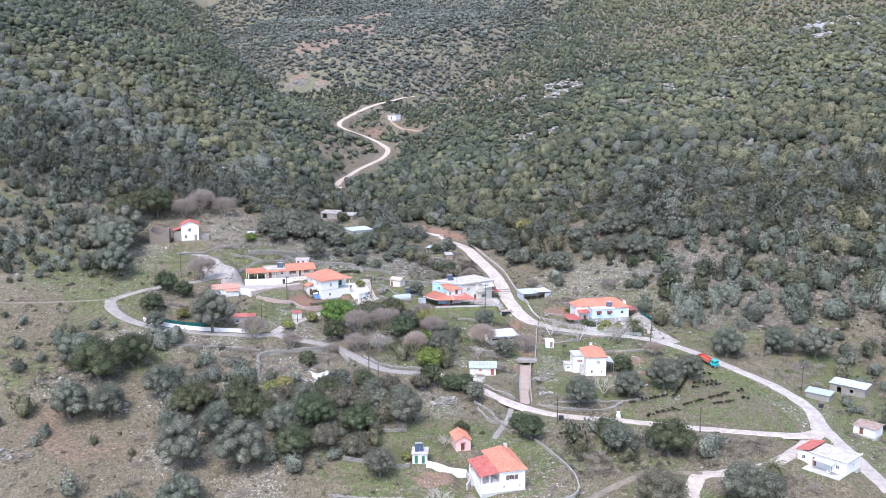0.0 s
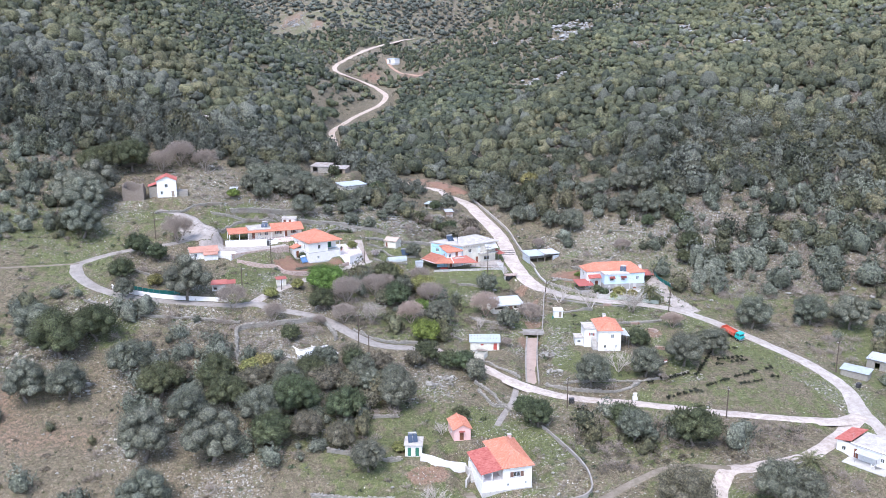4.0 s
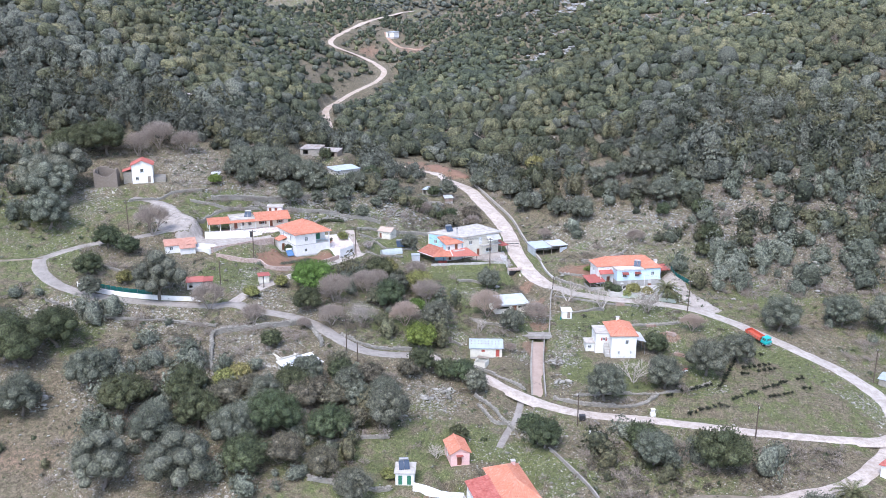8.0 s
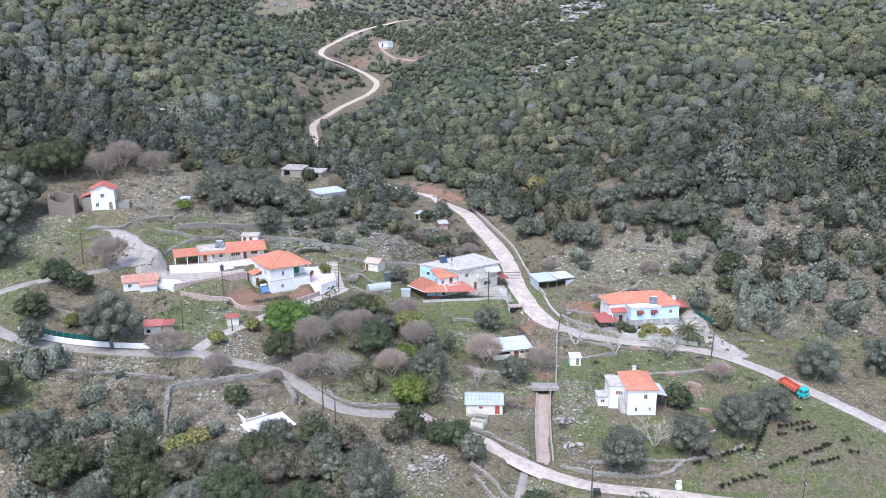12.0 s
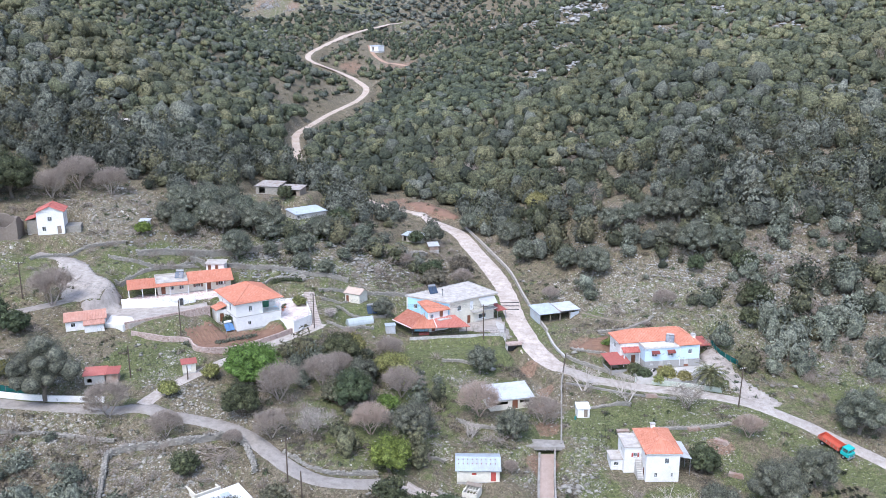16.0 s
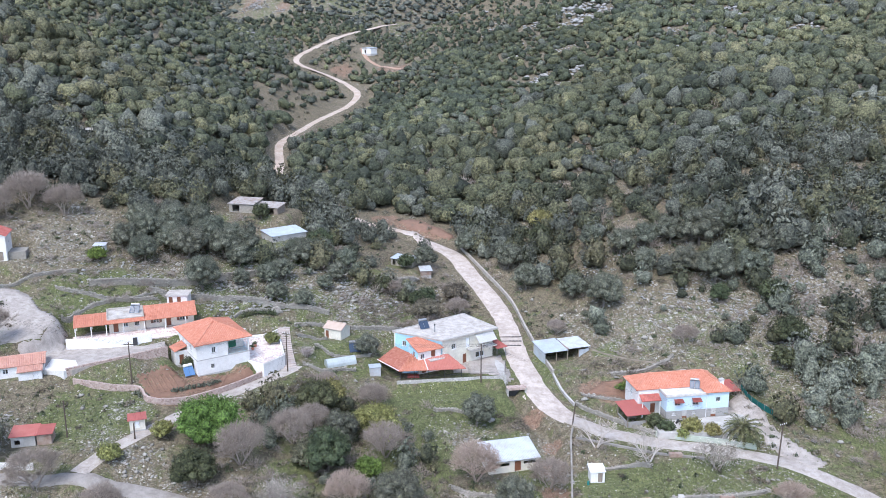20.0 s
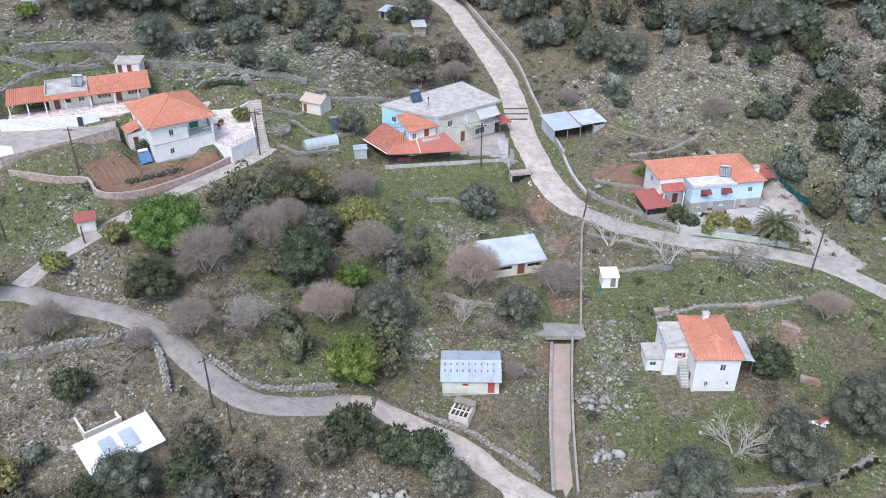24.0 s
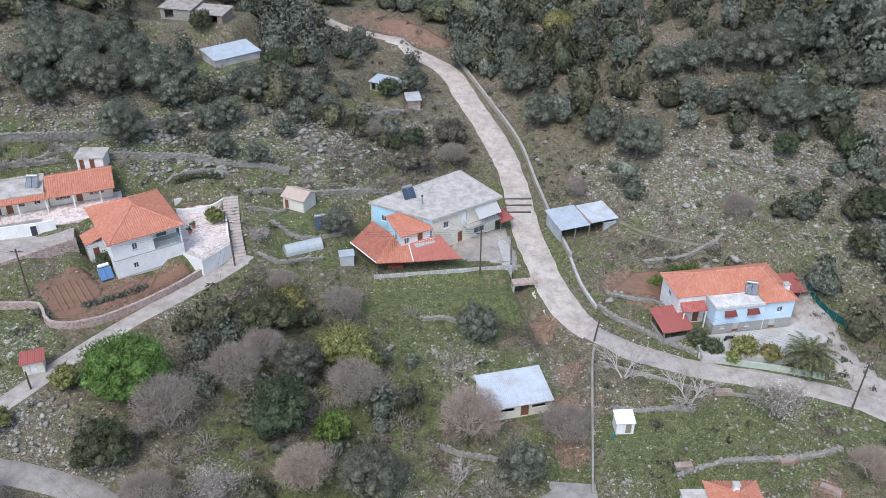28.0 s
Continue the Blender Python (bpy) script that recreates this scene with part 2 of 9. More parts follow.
TANTWIG = varied("tan_bare_twigs", [(0.27, 0.2, 0.16), (0.36, 0.28, 0.225), (0.44, 0.355, 0.29)], 0.95, 1.0, 0)
BUDS = varied("pinkish_tree_buds", [(0.24, 0.185, 0.155), (0.36, 0.285, 0.245), (0.48, 0.4, 0.35)], 0.95, 1.0, 0)
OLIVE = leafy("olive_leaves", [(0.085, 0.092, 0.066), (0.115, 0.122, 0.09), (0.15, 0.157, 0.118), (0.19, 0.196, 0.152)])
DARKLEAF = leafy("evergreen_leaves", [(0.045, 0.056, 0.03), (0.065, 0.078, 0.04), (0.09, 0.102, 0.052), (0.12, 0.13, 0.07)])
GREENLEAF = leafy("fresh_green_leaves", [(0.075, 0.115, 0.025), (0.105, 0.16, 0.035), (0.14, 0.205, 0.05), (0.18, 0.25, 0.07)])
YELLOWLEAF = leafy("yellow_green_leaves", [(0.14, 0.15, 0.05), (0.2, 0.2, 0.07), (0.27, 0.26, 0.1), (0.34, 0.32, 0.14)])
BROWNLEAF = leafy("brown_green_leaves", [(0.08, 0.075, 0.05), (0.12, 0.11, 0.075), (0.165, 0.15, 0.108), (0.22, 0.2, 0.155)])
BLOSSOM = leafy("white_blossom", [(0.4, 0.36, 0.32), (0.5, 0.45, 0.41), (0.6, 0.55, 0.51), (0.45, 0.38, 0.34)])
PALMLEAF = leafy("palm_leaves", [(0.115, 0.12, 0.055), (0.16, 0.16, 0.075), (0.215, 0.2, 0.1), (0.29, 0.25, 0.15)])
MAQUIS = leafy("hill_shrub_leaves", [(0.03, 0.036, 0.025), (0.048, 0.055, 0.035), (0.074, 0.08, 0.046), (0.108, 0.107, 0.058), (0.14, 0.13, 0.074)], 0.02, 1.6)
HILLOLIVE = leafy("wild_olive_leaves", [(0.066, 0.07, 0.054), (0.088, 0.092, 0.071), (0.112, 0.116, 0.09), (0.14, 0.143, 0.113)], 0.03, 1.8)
# Paler, greyer leaf colour stands in for haze over the far mountain.
HAZYLEAF = leafy("hazy_far_shrub_leaves", [(0.066, 0.075, 0.062), (0.084, 0.094, 0.077), (0.108, 0.115, 0.095), (0.135, 0.138, 0.115)], 0.02, 0.5)
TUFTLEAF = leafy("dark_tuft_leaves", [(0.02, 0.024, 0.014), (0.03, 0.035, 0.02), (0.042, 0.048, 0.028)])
GRASSBLADE = leafy("grass_tufts", [(0.07, 0.085, 0.035), (0.12, 0.13, 0.06), (0.2, 0.185, 0.115), (0.28, 0.25, 0.18)], 0.08)
CHANNELBED = worn("dusty_channel_floor", (0.4, 0.31, 0.26), (0.28, 0.21, 0.175), 0.5, 0.95, 0.8)
GREENWALL = worn("mossy_pale_wall", (0.5, 0.54, 0.47), (0.3, 0.36, 0.27), 0.6, 0.9, 0.8)

# ---------------------------------------------------------------- the lie of the land
GX = np.array([-330, -200, -120, -70, -25, 20, 65, 110, 180, 300.0])
GY = np.array([60, 165, 205, 240, 280, 330, 400, 500, 640, 950.0])
SLOPES = [
    [-37.8, -25.0, -16.9, -11.5, -6.7, -2.6, -0.7, -1.5, -7.3, -19.3],
    [43.0, 29.7, 22.3, 21.2, 24.9, 25.8, 25.7, 22.7, 17.8, 11.1],
    [73.4, 50.9, 38.6, 36.4, 38.2, 33.8, 33.1, 29.7, 26.9, 24.6],
    [98.9, 69.1, 53.1, 48.7, 45.6, 39.3, 38.8, 35.1, 36.0, 38.9],
    [125.1, 88.5, 66.2, 59.1, 50.3, 44.0, 46.0, 48.0, 51.1, 57.2],
    [151.1, 109.8, 85.0, 74.0, 63.8, 52.3, 62.8, 73.0, 73.1, 80.4],
    [177.3, 133.0, 106.9, 85.5, 69.9, 69.7, 83.5, 94.4, 99.9, 111.9],
    [202.3, 157.5, 122.9, 96.1, 84.5, 92.3, 108.6, 121.1, 131.3, 152.1],
    [223.1, 180.2, 147.2, 124.6, 115.7, 125.0, 141.9, 157.7, 172.7, 201.3],
    [253.7, 217.9, 202.6, 197.6, 197.0, 203.1, 214.8, 232.5, 261.8, 311.4],
]  # heights of the valley, row by row up the valley


def cubic(f):
    return np.stack([-0.5 * f + f * f - 0.5 * f**3, 1 - 2.5 * f * f + 1.5 * f**3, 0.5 * f + 2 * f * f - 1.5 * f**3, -0.5 * f * f + 0.5 * f**3], -1)


def lay(x, y):
    """Height of the smooth valley."""
    z = np.array(SLOPES)
    x, y = np.asarray(x, float), np.asarray(y, float)
    sh = x.shape
    xr, yr = x.ravel(), y.ravel()
    u, v = np.interp(xr, GX, np.arange(len(GX))), np.interp(yr, GY, np.arange(len(GY)))
    i, j = np.minimum(u.astype(int), len(GX) - 2), np.minimum(v.astype(int), len(GY) - 2)
    a, b = cubic(u - i), cubic(v - j)
    ii = np.clip(i[:, None] + np.arange(-1, 3), 0, len(GX) - 1)
    jj = np.clip(j[:, None] + np.arange(-1, 3), 0, len(GY) - 1)
    h = np.einsum("ni,nj,nji->n", a, b, z[jj[:, :, None], ii[:, None, :]])
    h = np.maximum(h, 4 + 0.05 * yr)
    h += 0.45 * np.maximum(yr - 950, 0) * np.clip(1 - (yr - 950) / 2400, 0.4, 1) + 0.3 * np.maximum(np.abs(xr - 0) - 310, 0)
    return h.reshape(sh)


def grain(x, y, size, seed=0):
    """Smooth value noise from -1 to 1."""
    x, y = np.asarray(x) / size, np.asarray(y) / size
    i, j = np.floor(x).astype(np.int64), np.floor(y).astype(np.int64)
    f, g = x - i, y - j
    f, g = f * f * (3 - 2 * f), g * g * (3 - 2 * g)

    def h(a, b):
        n = (a * 374761393 + b * 668265263 + seed * 1442695041) & 0x7FFFFFFF
        n = ((n ^ (n >> 13)) * 1274126177) & 0x7FFFFFFF
        return ((n ^ (n >> 16)) & 0xFFFF) / 32767.5 - 1

    return (h(i, j) * (1 - f) + h(i + 1, j) * f) * (1 - g) + (h(i, j + 1) * (1 - f) + h(i + 1, j + 1) * f) * g


def fbm(x, y, size, seed=0, octaves=4):
    return sum(grain(x, y, size / 2**k, seed + k) / 2**k for k in range(octaves)) / 1.6


def curve_points(pts, step=1.5):
    """A smooth line through plan points."""
    p = np.array([pts[0], *pts, pts[-1]], float)
    out = []
    for a, b, c, d in zip(p, p[1:], p[2:], p[3:]):
        n = max(2, int(np.linalg.norm(c - b) / step))
        w = cubic(np.arange(n) / n)
        out.append(w @ np.array([a, b, c, d]))
    return np.concatenate([*out, p[-1:]])


ROADS = {
    "village_road": (5.2, [(104, 176), (102.6, 196), (101.7, 206), (103, 217), (99, 229), (89.5, 239.5), (80, 248.5), (72.3, 254.7), (65, 257.5), (57.6, 259.3), (50.8, 260.8), (43, 263.8), (37.3, 266.9), (34, 270.5)]),
    "upper_road": (6.6, [(35.5, 269), (33.3, 271.5), (31.5, 276), (29.8, 283), (28, 292), (27, 303), (25.8, 313.5), (23.3, 323), (19.5, 334), (15, 345.5), (8.4, 351.5), (2, 354.5)]),
    "hill_track": (4.2, [(2.5, 354.3), (-9.4, 357), (-24, 366), (-35, 379), (-40.5, 393), (-43, 412), (-47.5, 438), (-46, 456), (-41, 485), (-34.4, 506), (-28.3, 528), (-26.8, 546), (-33.5, 557), (-43, 563.5), (-53.5, 565.5), (-60, 571), (-60.3, 585), (-54, 612), (-46, 631), (-33, 656), (-20, 672), (-12, 676)]),
    "quarry_track": (3.2, [(-30, 622), (-26, 604), (-20, 591), (-14, 581), (-4, 575)]),
    "lower_road": (4.3, [(101, 204.5), (94, 201.4), (84.5, 201), (67.5, 201.9), (56.2, 203.8), (46, 205.8), (35, 207.2), (27, 210), (19, 215.3), (14, 219.7), (8.8, 222.4), (4.2, 224.4), (-0.5, 225)]),
    "west_road": (4.5, [(-0.3, 225), (-6.5, 223.9), (-12.5, 224), (-17.7, 227), (-23.3, 232), (-29, 236), (-37.5, 238.2), (-46.5, 239), (-55, 239.2), (-70, 239.4), (-83.4, 241.1), (-94, 247.3), (-98.2, 255), (-92.9, 262.2), (-78.4, 269), (-70, 274), (-68.5, 279.4), (-73.8, 285.6), (-77, 289.3), (-86.3, 291)]),
    "side_track": (1.8, [(-98, 255.5), (-108.6, 252.2), (-118, 248.4), (-150, 240)]),
    "village_lane": (3.9, [(-46, 240.5), (-43.9, 246.5), (-41, 251.2), (-35.8, 258.5), (-30.9, 265.2), (-25.4, 271.5), (-20.3, 277.5), (-18.5, 281)]),
    "south_road": (4.6, [(99, 203), (93, 196.6), (86, 190), (77.7, 184.2), (68.5, 181.6), (61.5, 179.2), (58, 174.5), (57.3, 168), (58, 150)]),
    "south_spur": (2.4, [(62, 180), (54.5, 181), (48.7, 180.4), (40.8, 175.8), (30.9, 169.6), (22, 168.3), (14.8, 169.3), (10.2, 170.8), (8.4, 174)]),
    "foot_track": (0.8, [(43.2, 295.4), (46.5, 291.5), (51, 288.5), (56.5, 286.6)]),
    "house_path": (1.8, [(21.5, 212.5), (20, 206), (17.5, 200), (15.5, 194.5)]),
}


def near_line(x, y, line):
    """Distance to a plan line and the nearest place along it."""
    best, where = np.full(x.shape, 1e9), np.zeros(x.shape)
    for n in range(len(line) - 1):
        a, d = line[n], line[n + 1] - line[n]
        f = np.clip(((x - a[0]) * d[0] + (y - a[1]) * d[1]) / max(d @ d, 1e-9), 0, 1)
        dist = np.hypot(x - a[0] - f * d[0], y - a[1] - f * d[1])
        hit = dist < best
        best, where = np.where(hit, dist, best), np.where(hit, n + f, where)
    return best, where


def smooth(t):
    t = np.clip(t, 0, 1)
    return t * t * (3 - 2 * t)


VALE = np.array([(-18, 365), (-30, 392), (-38, 430), (-36, 470), (-24, 520), (-16, 570), (-14, 620)], float)


def floor_cut(x, y):
    """The stream has cut deeper into the valley floor beside the track."""
    d, _ = near_line(x, y, VALE)
    return -5.5 * np.exp(-((d / 24) ** 2)) * smooth((y - 362) / 45) * smooth((590 - y) / 60)


LINES = {}
for road, (wide, pts) in ROADS.items():
    line = curve_points(pts, 1.0 if len(pts) < 17 else 1.5)
    zz = lay(line[:, 0], line[:, 1]) + floor_cut(line[:, 0], line[:, 1])
    k = 13 if len(pts) < 17 else 9
    zz = np.convolve(np.pad(zz, k, mode="edge"), np.ones(2 * k + 1) / (2 * k + 1), mode="valid")
    LINES[road] = (wide, line, zz)

# level ground: centre, half sizes, turn in degrees, height, soft edge
PADS = [
    (-34.5, 281, 7.5, 8.5, 32, 50.6, 3.0), (-27, 285, 4.5, 8, 15, 51.4, 1.5), (-34, 267.5, 8, 4.0, 38, 50.0, 1.5),
    (-49.1, 270.0, 8, 1.0, 37.6, 53.4, 2.5), (-51, 284, 12.5, 5, 21, 55.4, 2.5), (-58, 273, 9, 5.5, 15, 54.6, 3.0),
    (-67, 268, 4.5, 6, 27, 53.9, 2.5), (12, 292.5, 12.5, 9.5, 20, 46.2, 2.0), (13, 284, 11.5, 4.2, 6, 46.1, 0.8),
    (12.5, 276.3, 11.5, 1.9, 6.5, 44.3, 2.2),
    (58, 273, 9.5, 7, 8.6, 43.0, 2.0), (60, 264.5, 9, 3.5, 8, 42.6, 1.5), (23, 255.5, 6, 5, 13, 40.6, 2.0), (37, 251.2, 2.5, 2.5, 0, 40.0, 2.0),
    (15, 231.5, 5.5, 4.5, 0, 38.2, 2.0), (13.3, 225.6, 2.3, 2.3, -20, 37.5, 2.0), (46.5, 234, 5, 6.5, 0, 37.5, 2.5),
    (14.5, 180, 7.5, 9, 13, 29.2, 2.5), (7.2, 191, 3, 4, 11, 32.4, 1.5), (-2.5, 184.7, 3, 3.5, 0, 31.9, 1.5),
    (95, 188, 9, 9, -50, 29.4, 2.5), (-85.5, 301, 5, 5.5, 16, 66.7, 2.5), (38, 294, 7, 5, 19, 45.8, 2.0),
    (-95.5, 296, 4, 4, 10, 66.3, 2.5), (1.5, 333, 4, 3, -20, 56, 2), (-28, 329, 6, 5, 20, 64.6, 3), (-37, 343, 9, 5, -15, 68.8, 3),
    (-27, 216.5, 5.5, 4, 39, 40.9, 2), (-40.7, 253.8, 2, 2, 15, 48.9, 1.5), (-55.5, 248, 4, 3, 10, 49.3, 2),
    (-11.8, 293.5, 3, 3, -25, 50.4, 1.5), (-9.3, 284.3, 4, 2, 25, 48.1, 1.5), (-45.2, 295.5, 3, 2.5, 5, 57.9, 1.5),
    (108, 223, 4.5, 3, -40, 32.3, 2), (119, 227, 6, 4, -42, 32.3, 2),
]


def in_pad(x, y, pad):
    cx, cy, hw, hd, turn, z, soft = pad
    c, s = math.cos(radians(turn)), math.sin(radians(turn))
    u, v = (x - cx) * c + (y - cy) * s, -(x - cx) * s + (y - cy) * c
    d = np.hypot(np.maximum(np.abs(u) - hw, 0), np.maximum(np.abs(v) - hd, 0))
    return 1 - smooth(d / soft)


WEST_GULLY = np.array([(-66, 560), (-96, 620), (-132, 700), (-172, 790), (-215, 900), (-300, 1150)], float)
EAST_GULLY = np.array([(4, 690), (36, 760), (80, 830), (128, 905), (175, 1000), (260, 1200)], float)


def ground(x, y):
    """The finished ground: valley, hummocks, roads cut in and building plots levelled."""
    x, y = np.asarray(x, float), np.asarray(y, float)
    sh = x.shape
    x, y = x.ravel(), y.ravel()
    z = lay(x, y)
    rough = smooth((y - 290) / 120)
    z = z + fbm(x, y, 9, 3) * (0.35 + 0.9 * rough) + fbm(x, y, 40, 8) * (0.3 + 3.5 * smooth((y - 330) / 200))
    # old terraces on the lower slopes
    tz = z / 2.2
    step = np.floor(tz) + smooth((tz - np.floor(tz)) * 2.6 - 0.8)
    z = z + (step * 2.2 - z) * 0.5 * (1 - smooth((y - 300) / 90)) * smooth((fbm(x, y, 60, 21) + 0.25) * 3)
    # two gullies part the far mountain from the hills on both sides
    for gully, deep in ((WEST_GULLY, 38), (EAST_GULLY, 34)):
        sel = y > 520
        if sel.any():
            d, _ = near_line(x[sel], y[sel], gully)
            z[sel] -= deep * np.exp(-(d / 34) ** 2) * smooth((y[sel] - 560) / 160)
    z = z + 22 * np.exp(-(((x + 30) / 75) ** 2)) * smooth((y - 690) / 130) + 2 * fbm(x, y, 70, 15) * smooth((y - 350) / 120)
    sel = (y > 350) & (y < 620)
    if sel.any():
        z[sel] += floor_cut(x[sel], y[sel])
    for pad in PADS:
        sel = (np.abs(x - pad[0]) < 25) & (np.abs(y - pad[1]) < 25)
        if sel.any():
            w = in_pad(x[sel], y[sel], pad)
            z[sel] = z[sel] * (1 - w) + pad[5] * w
    for wide, line, lz in LINES.values():
        lo, hi = line.min(0) - 12, line.max(0) + 12
        sel = (x > lo[0]) & (x < hi[0]) & (y > lo[1]) & (y < hi[1])
        if not sel.any():
            continue
        d, at = near_line(x[sel], y[sel], line)
        w = 1 - smooth((d - wide / 2 - 0.3) / 3.0)
        z[sel] = z[sel] * (1 - w) + np.interp(at, np.arange(len(lz)), lz) * w
    # the stream bed
    d, at = near_line(x, y, STREAM)
    zb = lay(STREAM[:, 0], STREAM[:, 1]) - 1.3
    w = 1 - smooth((d - 1.5) / 1.6)
    dr = np.full(x.shape, 1e9)
    for wide, line, lz in LINES.values():
        sel = (np.abs(x - 28) < 14) & (np.abs(y - 240) < 60)
        if sel.any():
            q, _ = near_line(x[sel], y[sel], line)
            dr[sel] = np.minimum(dr[sel], q - wide / 2)
    w = w * smooth((dr - 0.4) / 1.2)
    z = z * (1 - w) + np.interp(at, np.arange(len(zb)), zb) * w
    return z.reshape(sh)


STREAM = curve_points([(26.3, 281.5), (27.5, 274), (29.5, 266), (30, 257), (29.6, 248), (28.6, 240), (26.9, 230), (25.6, 221), (24.8, 214.5)], 2.5)


def mesh_from(name, verts, faces, mats, smooth_shade=False, tone=None):
    me = bpy.data.meshes.new(name)
    verts = np.asarray(verts, np.float32)
    faces = np.asarray(faces, np.int32)
    k = faces.shape[1]
    me.vertices.add(len(verts))
    me.vertices.foreach_set("co", verts.ravel())
    me.loops.add(faces.size)
    me.loops.foreach_set("vertex_index", faces.ravel())
    me.polygons.add(len(faces))
    me.polygons.foreach_set("loop_start", np.arange(0, faces.size, k, dtype=np.int32))
    me.update(calc_edges=True)
    if tone is not None:
        a = me.attributes.new("tone", "FLOAT", "POINT")
        a.data.foreach_set("value", np.asarray(tone, np.float32))
    if smooth_shade:
        me.polygons.foreach_set("use_smooth", np.ones(len(faces), bool))
    for m in mats if isinstance(mats, (list, tuple)) else [mats]:
        me.materials.append(m)
    return me


def part(name, bm, material, parent, label=""):
    """One mesh object from a bmesh (or a finished mesh), under a thing or a part."""
    if isinstance(bm, bpy.types.Mesh):
        me = bm
    else:
        me = bpy.data.meshes.new(name)
        bm.to_mesh(me)
        bm.free()
        me.materials.append(material)
    ob = new(name, me)
    ob.parent = parent
    if label:
        ob["label"] = label
    return ob


def thing(name, m, label, category, group=""):
    ob = new(name)
    ob.empty_display_size = 0.5
    ob.matrix_world = m
    return tagged(ob, label, category, group)


def box(bm, x0, y0, z0, x1, y1, z1, m=None):
    v = [bm.verts.new((x, y, z)) for z in (z0, z1) for x, y in ((x0, y0), (x1, y0), (x1, y1), (x0, y1))]
    if m is not None:
        for q in v:
            q.co = m @ q.co
    for f in ((3, 2, 1, 0), (4, 5, 6, 7), (0, 1, 5, 4), (1, 2, 6, 5), (2, 3, 7, 6), (3, 0, 4, 7)):
        bm.faces.new([v[i] for i in f])
    return v


def boxes(*rows, m=None):
    bm = bmesh.new()
    for r in rows:
        box(bm, *r, m=m)
    return bm


def soft_boxes(*rows, edge=0.03):
    bm = boxes(*rows)
    bmesh.ops.bevel(bm, geom=bm.edges[:], offset=edge, segments=1, affect="EDGES")
    return bm


def prism(bm, poly, z0, z1):
    """An upright block on a plan polygon (anticlockwise); z1 may be a number or one per corner."""
    n = len(poly)
    tops = z1 if isinstance(z1, (list, tuple)) else [z1] * n
    lo = [bm.verts.new((x, y, z0)) for x, y in poly]
    hi = [bm.verts.new((x, y, t)) for (x, y), t in zip(poly, tops)]
    bm.faces.new(lo[::-1])
    bm.faces.new(hi)
    for i in range(n):
        bm.faces.new((lo[i], lo[(i + 1) % n], hi[(i + 1) % n], hi[i]))
    return bm


def tube(bm, a, b, r0, r1, n=6):
    a, b = Vector(a), Vector(b)
    d = (b - a).normalized()
    s = d.orthogonal().normalized()
    t = d.cross(s)
    rings = [[bm.verts.new(p + (s * math.cos(2 * math.pi * k / n) + t * math.sin(2 * math.pi * k / n)) * r) for k in range(n)] for p, r in ((a, r0), (b, r1))]
    for k in range(n):
        bm.faces.new((rings[0][k], rings[0][(k + 1) % n], rings[1][(k + 1) % n], rings[1][k]))
    bm.faces.new(rings[0][::-1])
    bm.faces.new(rings[1])


def tubes(*rows, n=6):
    bm = bmesh.new()
    for r in rows:
        tube(bm, *r, n=n)
    return bm


